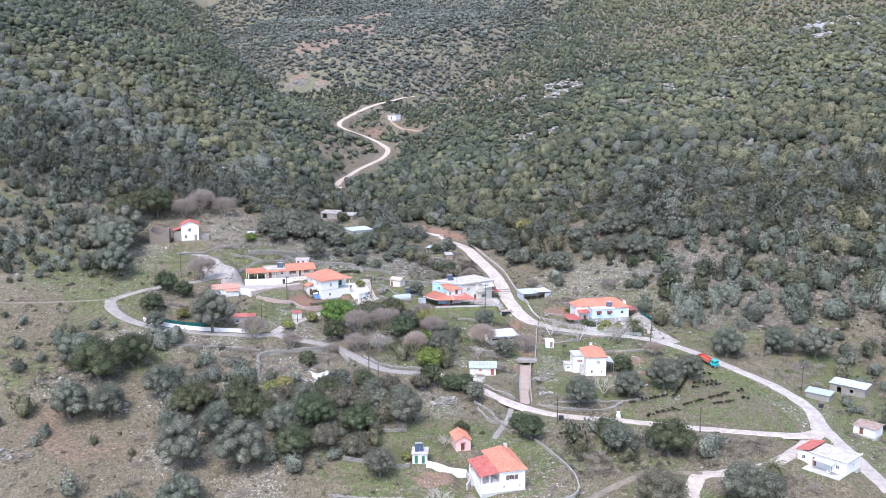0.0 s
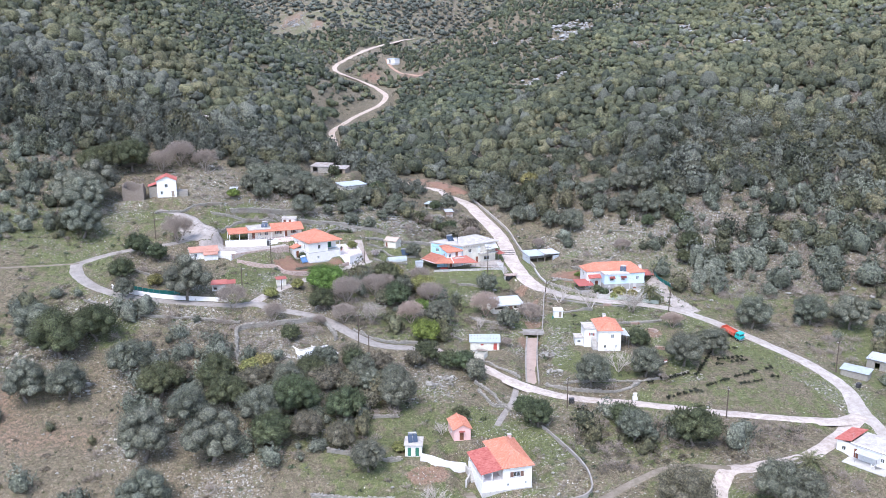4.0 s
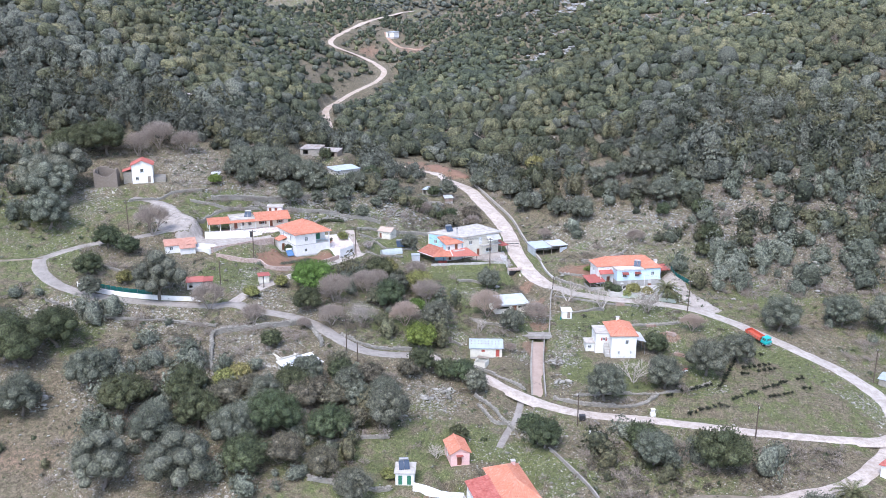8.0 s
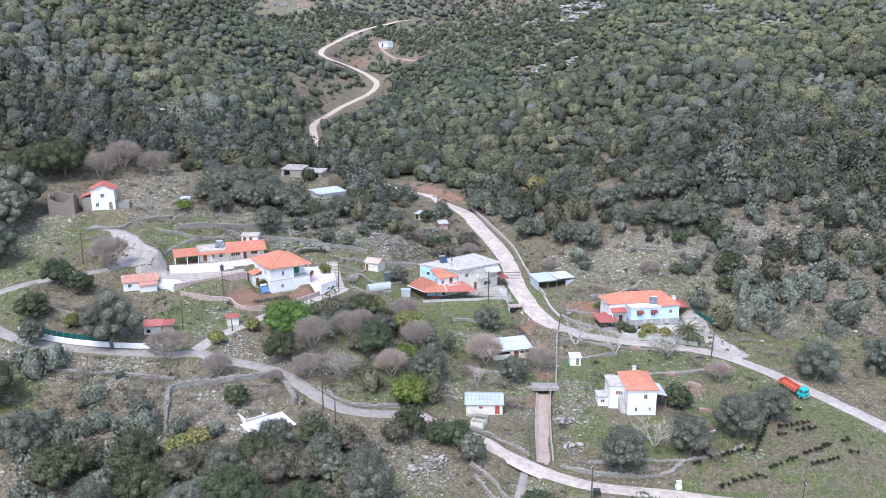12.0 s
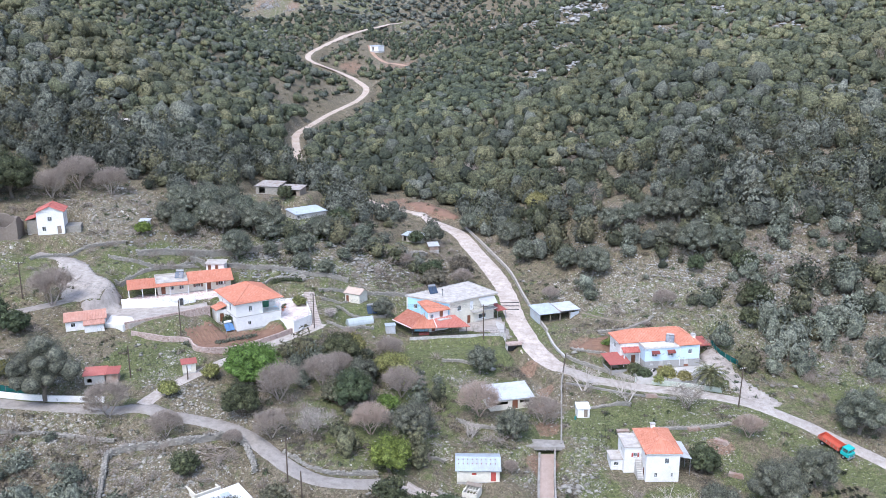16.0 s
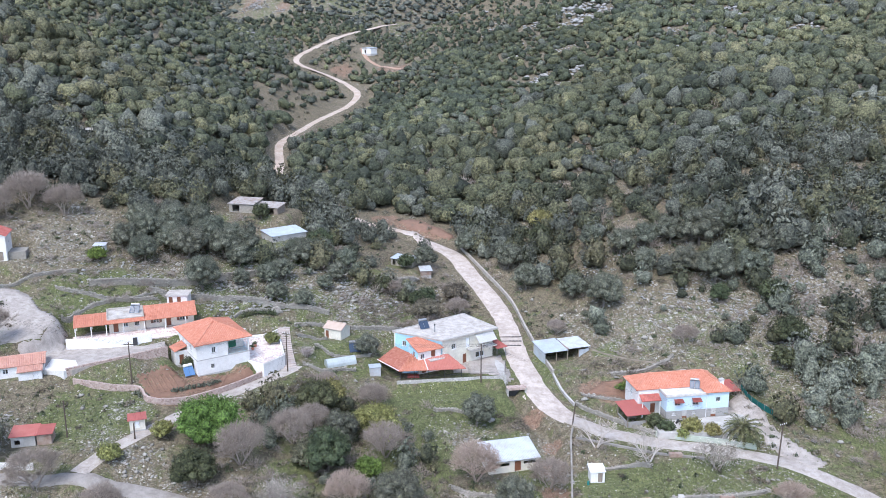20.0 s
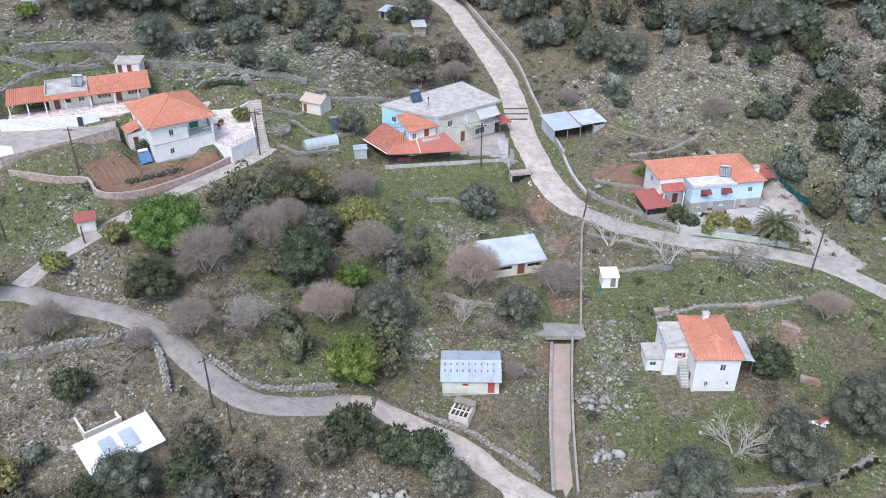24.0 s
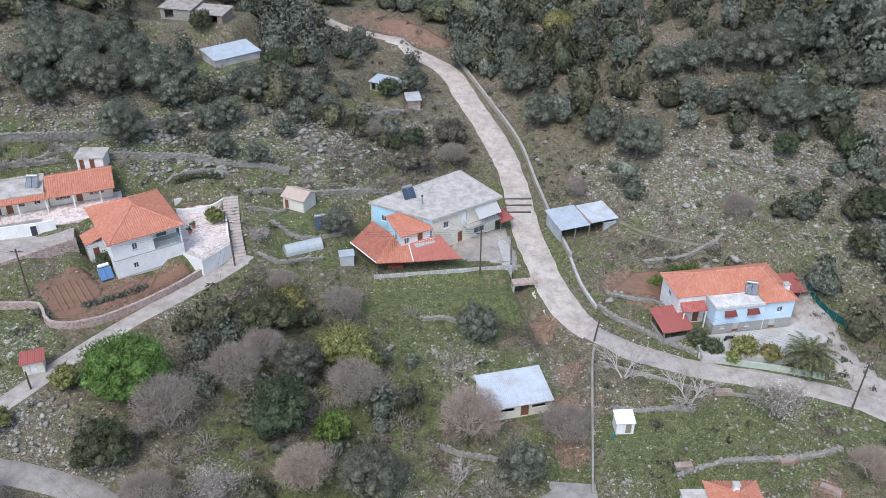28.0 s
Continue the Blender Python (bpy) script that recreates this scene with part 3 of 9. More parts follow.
# ---------------------------------------------------------------- ground sheet
def ground_material():
    """Dry earth and grass, green sward, red soil and limestone rubble; the cover layer says how much of each."""
    m, t, b = shader("hillside_ground", 0.97)
    p = place(t)
    at = t.nodes.new("ShaderNodeVertexColor")
    at.layer_name = "cover"
    sep = t.nodes.new("ShaderNodeSeparateColor")
    t.links.new(at.outputs["Color"], sep.inputs["Color"])
    n1, n2, n3 = noise_node(t, 0.35, 6, 0.65, p), noise_node(t, 1.6, 5, 0.7, p), noise_node(t, 5.0, 4, 0.75, p)
    dry = ramp(t, n2.outputs["Fac"], [(0.32, (0.066, 0.053, 0.034)), (0.48, (0.136, 0.112, 0.075)), (0.6, (0.2, 0.167, 0.115)), (0.74, (0.32, 0.276, 0.206))])
    green = ramp(t, n2.outputs["Fac"], [(0.32, (0.052, 0.062, 0.025)), (0.5, (0.108, 0.122, 0.049)), (0.64, (0.168, 0.168, 0.077)), (0.76, (0.255, 0.23, 0.13))])
    green_dark = ramp(t, n2.outputs["Fac"], [(0.35, (0.035, 0.04, 0.02)), (0.55, (0.07, 0.074, 0.036)), (0.75, (0.12, 0.112, 0.06))])
    soil = ramp(t, n2.outputs["Fac"], [(0.3, (0.13, 0.08, 0.053)), (0.55, (0.22, 0.142, 0.098)), (0.75, (0.32, 0.235, 0.175))])

    def math(op, a, b2, c2=None):
        n = t.nodes.new("ShaderNodeMath")
        n.operation = op
        for i, v in enumerate((a, b2, c2)):
            if v is None:
                continue
            if isinstance(v, (int, float)):
                n.inputs[i].default_value = v
            else:
                t.links.new(v, n.inputs[i])
        return n.outputs[0]

    def gate(mask, lo, hi, noise, gain=1.6):
        r = t.nodes.new("ShaderNodeMapRange")
        r.inputs["From Min"].default_value, r.inputs["From Max"].default_value = lo, hi
        t.links.new(math("MULTIPLY_ADD", math("ADD", noise, -0.5), gain, mask), r.inputs["Value"])
        return r.outputs["Result"]

    c = mix(t, gate(sep.outputs["Red"], 0.38, 0.62, n1.outputs["Fac"]), dry.outputs["Color"], green.outputs["Color"])
    c = mix(t, gate(sep.outputs["Green"], 0.42, 0.62, n2.outputs["Fac"]), c, soil.outputs["Color"])
    for scale, share, off in ((2.1, 1.0, -0.12), (0.85, 0.8, -0.26), (4.4, 0.9, -0.05)):
        v = t.nodes.new("ShaderNodeTexVoronoi")
        v.inputs["Scale"].default_value = scale
        bent = t.nodes.new("ShaderNodeVectorMath")
        bent.operation = "MULTIPLY_ADD"
        bent.inputs[1].default_value = (0.95, 0.95, 0.95)
        t.links.new(n2.outputs["Color"], bent.inputs[0])
        t.links.new(p, bent.inputs[2])
        t.links.new(bent.outputs[0], v.inputs["Vector"])
        col = t.nodes.new("ShaderNodeSeparateColor")
        t.links.new(v.outputs["Color"], col.inputs["Color"])
        wanted = math("MULTIPLY_ADD", sep.outputs["Blue"], share, off)
        here = math("LESS_THAN", col.outputs["Red"], wanted)
        body = t.nodes.new("ShaderNodeMapRange")
        body.inputs["From Min"].default_value, body.inputs["From Max"].default_value = 0.5, 0.28
        t.links.new(v.outputs["Distance"], body.inputs["Value"])
        tone = ramp(t, col.outputs["Green"], [(0.0, (0.14, 0.13, 0.112)), (0.5, (0.27, 0.252, 0.217)), (1.0, (0.46, 0.435, 0.385))])
        c = mix(t, math("MULTIPLY", here, body.outputs["Result"]), c, tone.outputs["Color"])
    herb = noise_node(t, 0.8, 6, 0.75, p)
    clump = ramp(t, herb.outputs["Fac"], [(0.53, (0, 0, 0)), (0.62, (0.75, 0.75, 0.75))])
    c = mix(t, clump.outputs["Color"], c, green_dark.outputs["Color"])
    k = ramp(t, n3.outputs["Fac"], [(0.32, (0.42, 0.42, 0.42)), (0.5, (0.98, 0.98, 0.98)), (0.68, (1.75, 1.72, 1.66))])
    c = mix(t, 1.0, c, k.outputs["Color"], "MULTIPLY")
    t.links.new(c, b.inputs["Base Color"])
    bump(t, b, n3.outputs["Fac"], 0.8, 0.15)
    return m


GROUND = ground_material()
# patches of cover in the plan: x, y, radius
GREEN_SPOTS = [(-14, 288, 4.5), (-55, 291, 4), (-44, 306.5, 3.5), (-37, 310, 3), (8, 273, 7), (20, 275, 5), (-2, 318, 3), (47, 293, 3), (48, 222, 6), (44, 219, 5), (36, 228, 4), (14, 276, 8), (5, 262, 6), (-46, 258, 7), (-52, 254, 6), (-62, 292, 9), (46, 246, 8), (60, 244, 7), (-5, 235, 6), (-10, 288, 5), (50, 276, 4), (-78, 225, 8), (2, 246, 7), (20, 190, 6), (28, 187, 5), (60, 165, 10), (-30, 322, 8), (10, 196, 6), (70, 235, 9), (95, 262, 8), (120, 240, 10), (84, 228, 12), (-18, 304, 6), (-28, 303, 5), (-38, 301, 4), (12, 272, 9), (8, 256, 8), (0, 240, 6), (22, 258, 7), (26, 246, 6), (-14, 244, 5), (54, 250, 7), (38, 248, 6), (62, 234, 6), (8.9, 276.5, 5), (14, 276, 4.5), (4, 274, 3.5), (21, 272, 4), (39, 244, 7), (78, 222, 10), (68, 224, 7), (88, 214, 6), (62, 212, 8), (74, 236, 7), (36, 224, 5), (52, 206, 4)]
SOIL_SPOTS = [(-34, 268, 5.5), (-28.5, 273, 3.5), (-39, 265, 4), (45.5, 277.5, 4.5), (42, 279, 3.5), (4, 361, 5), (10, 358.5, 4), (-4, 363, 5), (-6, 572, 8), (-14, 580, 6), (-18, 518, 6), (-36, 580, 7), (-100, 640, 12), (-112, 662, 9), (-90, 633, 8), (2, 178, 3), (-1, 177.5, 3), (61, 240, 2.5), (-12, 251, 2.5), (31, 262, 2), (29.9, 256, 2.4), (29.5, 248, 2.4), (28.4, 271, 2.2), (27, 236, 3), (-70, 830, 26), (-55, 900, 30), (-102, 782, 20), (-88, 845, 24), (-109, 714, 9), (-88, 698, 7)]
ROCK_SPOTS = [(110, 285, 22), (125, 300, 25), (95, 300, 16), (-20, 316, 16), (-45, 312, 14), (-8, 305, 10), (-75, 310, 14), (-100, 285, 12), (32, 229, 5), (36, 238, 5), (23, 231, 3), (-35, 222, 9), (-44, 219, 9), (90, 214, 8), (100, 214, 8), (-65, 212, 10), (-60, 190, 9), (-40, 175, 9), (5, 318, 9), (75, 300, 12), (-64, 250, 6), (-30, 240, 4), (20, 240, 5), (15, 264, 5), (0, 210, 9), (22, 203, 6), (150, 310, 18), (140, 280, 16), (70, 215, 6), (8, 238, 4), (60, 300, 14), (80, 288, 13), (45, 306, 8), (100, 270, 10), (-86, 232, 10), (-95, 215, 9), (-32, 305, 8), (-44, 302, 8), (60, 300, 10), (76, 296, 10), (-45, 259, 4), (-38, 244, 5), (-24, 266, 4), (-36, 301, 6), (-60, 234, 8), (-76, 236, 8), (118, 289, 14), (-45, 250, 4), (-42, 247, 3.5), (30, 252, 4), (28, 262, 4), (90, 290, 14), (70, 305, 12), (50, 300, 9)]


FIELD = [(60.5, 246.5), (69, 242.5), (82, 233), (92, 221), (97, 208.5), (84, 204.5), (52, 207), (56, 213), (68, 216), (66, 229)]


def inside(x, y, poly):
    hit = np.zeros(x.shape, bool)
    for (ax, ay), (bx, by) in zip(poly, poly[1:] + poly[:1]):
        c = (ay > y) != (by > y)
        hit ^= c & (x < (bx - ax) * (y - ay) / ((by - ay) or 1e-9) + ax)
    return hit


def blend_spots(x, y, spots, seed):
    w = np.zeros(x.shape)
    wob = fbm(x, y, 7, seed) * 0.35
    for cx, cy, r in spots:
        sel = (np.abs(x - cx) < 1.8 * r) & (np.abs(y - cy) < 1.8 * r)
        w[sel] = np.maximum(w[sel], smooth(1.5 - np.hypot(x[sel] - cx, y[sel] - cy) / r + wob[sel]))
    return w


def cover_of(x, y):
    near = 1 - smooth((y - 285) / 60)
    g = np.clip(0.33 * near + 0.42 * fbm(x, y, 24, 40) * near + 0.08, 0, 0.66)
    g = g * (1 - 0.25 * smooth((x - 50) / 15) * smooth((y - 256) / 14))
    g = np.maximum(g, blend_spots(x, y, GREEN_SPOTS, 51))
    g = np.maximum(g, (0.34 + 0.4 * fbm(x, y, 9, 47)) * smooth((x + 66) / 8) * smooth((12 - x) / 8) * smooth((y - 292) / 6) * smooth((348 - y) / 12))
    g = np.maximum(g, (0.4 + 0.25 * fbm(x, y, 30, 44)) * smooth((y - 640) / 60))
    g = np.where(inside(x, y, FIELD), 0.46 + 0.3 * fbm(x, y, 9, 45), g)
    r = np.clip(0.16 + 0.3 * fbm(x, y, 22, 60), 0.03, 0.5)
    r = np.maximum(r, 0.6 * blend_spots(x, y, ROCK_SPOTS, 53))
    r = np.maximum(r, 0.5 * smooth((y - 640) / 60))
    r = np.where(inside(x, y, FIELD), np.minimum(r, 0.1), r)
    s = np.clip(0.16 + 0.26 * fbm(x, y, 30, 70), 0, 0.4)
    low = smooth(1.6 - np.hypot((x + 72) / 42, (y - 192) / 30))
    s = np.maximum(s, low * (0.36 + 0.25 * fbm(x, y, 12, 73)))
    g = g * (1 - 0.55 * low)
    s = np.maximum(s, blend_spots(x, y, SOIL_SPOTS, 52))
    return np.stack([g, s, r, np.ones_like(g)], -1)


def lines_of(a, b, step, grow, out):
    """Grid lines: even between a and b, ever wider out to the horizon."""
    mid = list(np.arange(a, b, step))
    lo, hi, s = [], [], step
    x = a
    while x > -out:
        s *= grow
        x -= s
        lo.append(x)
    s, x = step, mid[-1]
    while x < out:
        s *= grow
        x += s
        hi.append(x)
    return np.array(lo[::-1] + mid + hi)


gx, gy = lines_of(-125, 150, 1.1, 1.07, 1900), lines_of(150, 372, 1.1, 1.05, 2300)
X, Y = np.meshgrid(gx, gy)
Zg = ground(X, Y)
nx, ny = len(gx), len(gy)
idx = np.arange(nx * ny).reshape(ny, nx)
quads = np.stack([idx[:-1, :-1], idx[:-1, 1:], idx[1:, 1:], idx[1:, :-1]], -1).reshape(-1, 4)
me = mesh_from("ground", np.stack([X, Y, Zg], -1).reshape(-1, 3), quads, GROUND, True)
layer = me.color_attributes.new("cover", "FLOAT_COLOR", "POINT")
layer.data.foreach_set("color", cover_of(X.ravel(), Y.ravel()).astype(np.float32).ravel())
tagged(new("ground", me), "rough stony hillside with dry grass and green patches", "ground", "", "structure")


def ground_at(x, y):
    """Height of the ground sheet itself, between its grid points."""
    x, y = np.asarray(x, float), np.asarray(y, float)
    i = np.clip(np.searchsorted(gx, x) - 1, 0, nx - 2)
    j = np.clip(np.searchsorted(gy, y) - 1, 0, ny - 2)
    f, g = (x - gx[i]) / (gx[i + 1] - gx[i]), (y - gy[j]) / (gy[j + 1] - gy[j])
    return (Zg[j, i] * (1 - f) + Zg[j, i + 1] * f) * (1 - g) + (Zg[j + 1, i] * (1 - f) + Zg[j + 1, i + 1] * f) * g


def ga(x, y):
    return float(ground_at(np.array([x]), np.array([y]))[0])


# ---------------------------------------------------------------- roads
def road_material(name, base, mid, dark):
    m, t, b = shader(name, 0.93)
    p = place(t)
    n1, n2, n3 = noise_node(t, 0.2, 6, 0.65, p), noise_node(t, 0.7, 6, 0.75, p), noise_node(t, 7, 4, 0.7, p)
    c = ramp(t, n1.outputs["Fac"], [(0.32, mid), (0.6, base)])
    d = ramp(t, n2.outputs["Fac"], [(0.3, (0.1, 0.1, 0.1)), (0.58, (1, 1, 1))])
    c = mix(t, d.outputs["Color"], dark, c.outputs["Color"])
    f = ramp(t, n3.outputs["Fac"], [(0.3, (0.8, 0.8, 0.8)), (0.7, (1.1, 1.1, 1.1))])
    c = mix(t, 1.0, c, f.outputs["Color"], "MULTIPLY")
    t.links.new(c, b.inputs["Base Color"])
    bump(t, b, n3.outputs["Fac"], 0.4, 0.05)
    return m


PALEROAD = road_material("pale_worn_concrete_road", (0.55, 0.475, 0.415), (0.44, 0.375, 0.325), (0.29, 0.235, 0.19))
GREYROAD = road_material("grey_worn_asphalt", (0.35, 0.315, 0.28), (0.28, 0.252, 0.225), (0.2, 0.175, 0.15))
SHOREROAD = road_material("grey_pitted_concrete_road", (0.48, 0.43, 0.385), (0.39, 0.345, 0.305), (0.265, 0.225, 0.19))
REDTRACK = road_material("reddish_dirt_track", (0.44, 0.3, 0.22), (0.36, 0.23, 0.16), (0.26, 0.16, 0.11))
EARTHWAY = road_material("overgrown_earth_track", (0.27, 0.225, 0.175), (0.2, 0.165, 0.125), (0.12, 0.105, 0.07))
TRACK = road_material("pale_dirt_track", (0.52, 0.44, 0.37), (0.44, 0.35, 0.28), (0.35, 0.26, 0.19))
LOOK = {"village_road": (SHOREROAD, "pale worn concrete road past the houses"), "upper_road": (PALEROAD, "wide pale concrete road climbing past the house"),
        "hill_track": (TRACK, "pale dirt track winding up the valley"), "lower_road": (PALEROAD, "pale worn concrete road along the fields"),
        "west_road": (GREYROAD, "narrow grey worn asphalt road with a wide bend"), "quarry_track": (REDTRACK, "reddish dirt track to the far hut"), "side_track": (EARTHWAY, "narrow overgrown dirt side track"),
        "village_lane": (SHOREROAD, "narrow pale lane below the garden wall"), "south_road": (PALEROAD, "pale dirt road running downhill"),
        "south_spur": (EARTHWAY, "pale dirt drive below the white house"), "foot_track": (EARTHWAY, "narrow trodden earth path over the grass"), "house_path": (GREYROAD, "short pale footpath between walls")}
for n, (road, (wide, line, lz)) in enumerate(LINES.items()):
    d = np.gradient(line, axis=0)
    d /= np.linalg.norm(d, axis=1)[:, None]
    side = np.stack([d[:, 1], -d[:, 0]], -1)
    cols = np.linspace(-1, 1, 7)
    wob = 1 + np.array([0.09 * grain(line[:, 0], line[:, 1], 6, k + n) + 0.08 * grain(line[:, 0], line[:, 1], 1.6, k + n + 40) for k in (90, 220)]).T
    vs = []
    for c in cols:
        half = wide / 2 * np.where(c < 0, wob[:, 0], wob[:, 1])
        q = line + side * (c * half)[:, None]
        up = np.full(len(line), 0.09 + 0.004 * n)
        if abs(c) > 0.99:
            up[:] = -0.25
        vs.append(np.column_stack([q, np.maximum(lz, ground_at(q[:, 0], q[:, 1])) + up if abs(c) < 0.99 else lz + up]))
    vs = np.stack(vs, 1)
    k, w = vs.shape[:2]
    ix = np.arange(k * w).reshape(k, w)
    fs = np.stack([ix[:-1, :-1], ix[:-1, 1:], ix[1:, 1:], ix[1:, :-1]], -1).reshape(-1, 4)[:, ::-1]
    tagged(new(road, mesh_from(road, vs.reshape(-1, 3), fs, LOOK[road][0], True)), LOOK[road][1], "road", "", "structure")

# ---------------------------------------------------------------- buildings


def wall(parent, p0, p1, z0, z1, mat, openings=(), thick=0.3, name="wall", label=""):
    """A wall from p0 to p1, its outer face to the right of that way, with openings through it.
    openings: (along, sill, width, height, kind, material)."""
    p0, p1 = Vector(p0), Vector(p1)
    length = (p1 - p0).length
    turn = math.atan2(p1.y - p0.y, p1.x - p0.x)
    m = Matrix.Translation((p0.x, p0.y, z0)) @ Matrix.Rotation(turn, 4, "Z")
    us = sorted({0, length, *(o[0] for o in openings), *(o[0] + o[2] for o in openings)})
    zs = sorted({0, z1 - z0, *(o[1] for o in openings), *(o[1] + o[3] for o in openings)})
    bm = bmesh.new()
    for a, b in zip(zs, zs[1:]):
        start = None
        for u, v in zip(us, us[1:]):
            solid = not any(o[0] - 1e-6 <= u and v <= o[0] + o[2] + 1e-6 and o[1] - 1e-6 <= a and b <= o[1] + o[3] + 1e-6 for o in openings)
            if solid and start is None:
                start = u
            if start is not None and not solid:
                box(bm, start, 0, a, u, thick, b)
                start = None
        if start is not None:
            box(bm, start, 0, a, length, thick, b)
    bmesh.ops.remove_doubles(bm, verts=bm.verts[:], dist=0.0005)
    ob = part(name, bm, mat, parent, label)
    ob.matrix_local = m
    for u, s, w, h, kind, om in openings:
        if kind == "void":
            continue
        if kind == "door":
            d = part("door", soft_boxes((u + 0.03, 0.1, s + 0.01, u + w - 0.03, 0.16, s + h - 0.03), edge=0.01), om, parent)
            d.matrix_local = m
            k = part("handle", boxes((u + w - 0.18, 0.05, s + h * 0.48, u + w - 0.1, 0.1, s + h * 0.52)), METAL, d, "steel handle")
            continue
        f = part("window", boxes((u, 0.08, s, u + 0.07, 0.16, s + h), (u + w - 0.07, 0.08, s, u + w, 0.16, s + h), (u + 0.07, 0.08, s, u + w - 0.07, 0.16, s + 0.07),
                                 (u + 0.07, 0.08, s + h - 0.07, u + w - 0.07, 0.16, s + h), (u + w / 2 - 0.03, 0.08, s + 0.07, u + w / 2 + 0.03, 0.16, s + h - 0.07)), WHITEPAINT, parent, "white framed window")
        f.matrix_local = m
        part("pane", boxes((u + 0.07, 0.11, s + 0.07, u + w / 2 - 0.03, 0.125, s + h - 0.07)), GLASS, f)
        part("pane", boxes((u + w / 2 + 0.03, 0.11, s + 0.07, u + w - 0.07, 0.125, s + h - 0.07)), GLASS, f)
        part("window_sill", soft_boxes((u - 0.08, -0.09, s - 0.07, u + w + 0.08, 0.07, s), edge=0.012), WHITEPAINT if om is None else CONCRETE, f)
        if kind == "shutters":
            for x in (u - w / 2, u + w):
                part("shutter", boxes(*[(x + 0.02, -0.045, s + h * q / 7 + 0.015, x + w / 2 - 0.02, -0.01, s + h * (q + 1) / 7 - 0.015) for q in range(7)],
                                      (x + 0.02, -0.012, s, x + w / 2 - 0.02, -0.003, s + h)), om, f, "louvred shutter")
    return ob


def room(parent, x0, y0, x1, y1, z0, z1, mat, front=(), right=(), back=(), left=(), thick=0.3):
    """Four walls and a floor."""
    wall(parent, (x0, y0), (x1, y0), z0, z1, mat, front, thick)
    wall(parent, (x1, y1), (x0, y1), z0, z1, mat, back, thick)
    wall(parent, (x1, y0 + thick), (x1, y1 - thick), z0, z1, mat, right, thick)
    wall(parent, (x0, y1 - thick), (x0, y0 + thick), z0, z1, mat, left, thick)
    part("floor_slab", boxes((x0 + 0.02, y0 + 0.02, z0 - 1.2, x1 - 0.02, y1 - 0.02, z0 - 0.004)), CONCRETE, parent, "concrete footing")


def slope(parent, pts, mat, pitch=0.33, course=0.42, thick=0.1, cap=0.06, name="roof_slope", label=""):
    """A roof slope with its rows of tiles; the first two points are the eave, left to right seen from outside."""
    p = [Vector(q) for q in pts]
    u = (p[1] - p[0]).normalized()
    n = (p[1] - p[0]).cross(p[2] - p[0]).normalized()
    s = n.cross(u)
    flat = [((q - p[0]).dot(u), (q - p[0]).dot(s)) for q in p]
    bm = bmesh.new()
    lo = [bm.verts.new(q - n * thick) for q in p]
    hi = [bm.verts.new(q) for q in p]
    bm.faces.new(hi)
    bm.faces.new(lo[::-1])
    k = len(p)
    for i in range(k):
        bm.faces.new((lo[i], lo[(i + 1) % k], hi[(i + 1) % k], hi[i]))

    def at(a, b, h):
        return p[0] + u * a + s * b + n * h

    lo_u, hi_u = min(f[0] for f in flat), max(f[0] for f in flat)
    count = max(2, int((hi_u - lo_u) / pitch))
    last = None
    for c in range(count):
        a = lo_u + (c + 0.5) * (hi_u - lo_u) / count
        hits = []
        for i in range(k):
            (ax, ay), (bx, by) = flat[i], flat[(i + 1) % k]
            if (ax - a) * (bx - a) < 0:
                hits.append(ay + (by - ay) * (a - ax) / (bx - ax))
        if len(hits) < 2 or max(hits) - min(hits) < 0.15:
            continue
        b0, b1 = min(hits), max(hits)
        rows = max(1, round((b1 - b0) / course)) if course else 1
        w = pitch * 0.33
        for r in range(rows):
            s0, s1 = b0 + (b1 - b0) * r / rows - 0.02, b0 + (b1 - b0) * (r + 1) / rows
            lift = 0.05 if course else 0
            q = [bm.verts.new(at(a - w, s0, 0.002)), bm.verts.new(at(a - w * 0.55, s0, cap + lift)), bm.verts.new(at(a + w * 0.55, s0, cap + lift)), bm.verts.new(at(a + w, s0, 0.002))]
            t = [bm.verts.new(at(a - w * 0.9, s1, 0.001)), bm.verts.new(at(a - w * 0.5, s1, cap)), bm.verts.new(at(a + w * 0.5, s1, cap)), bm.verts.new(at(a + w * 0.9, s1, 0.001))]
            for i in range(3):
                bm.faces.new((q[i], q[i + 1], t[i + 1], t[i]))
            if not course:
                if last:
                    bm.faces.new((last[0], q[0], t[0], last[1]))
                last = (q[3], t[3])
            bm.faces.new((q[3], q[2], q[1], q[0]))
    return part(name, bm, mat, parent, label)


def ridge(parent, a, b, mat, r=0.17):
    a, b = Vector(a), Vector(b)
    n = max(2, round((b - a).length / 0.42))
    bm = bmesh.new()
    for i in range(n):
        tube(bm, a.lerp(b, i / n), a.lerp(b, (i + 1.06) / n), r * 1.08, r * 0.92, 8)
    return part("ridge_cap", bm, mat, parent, "row of ridge tiles")


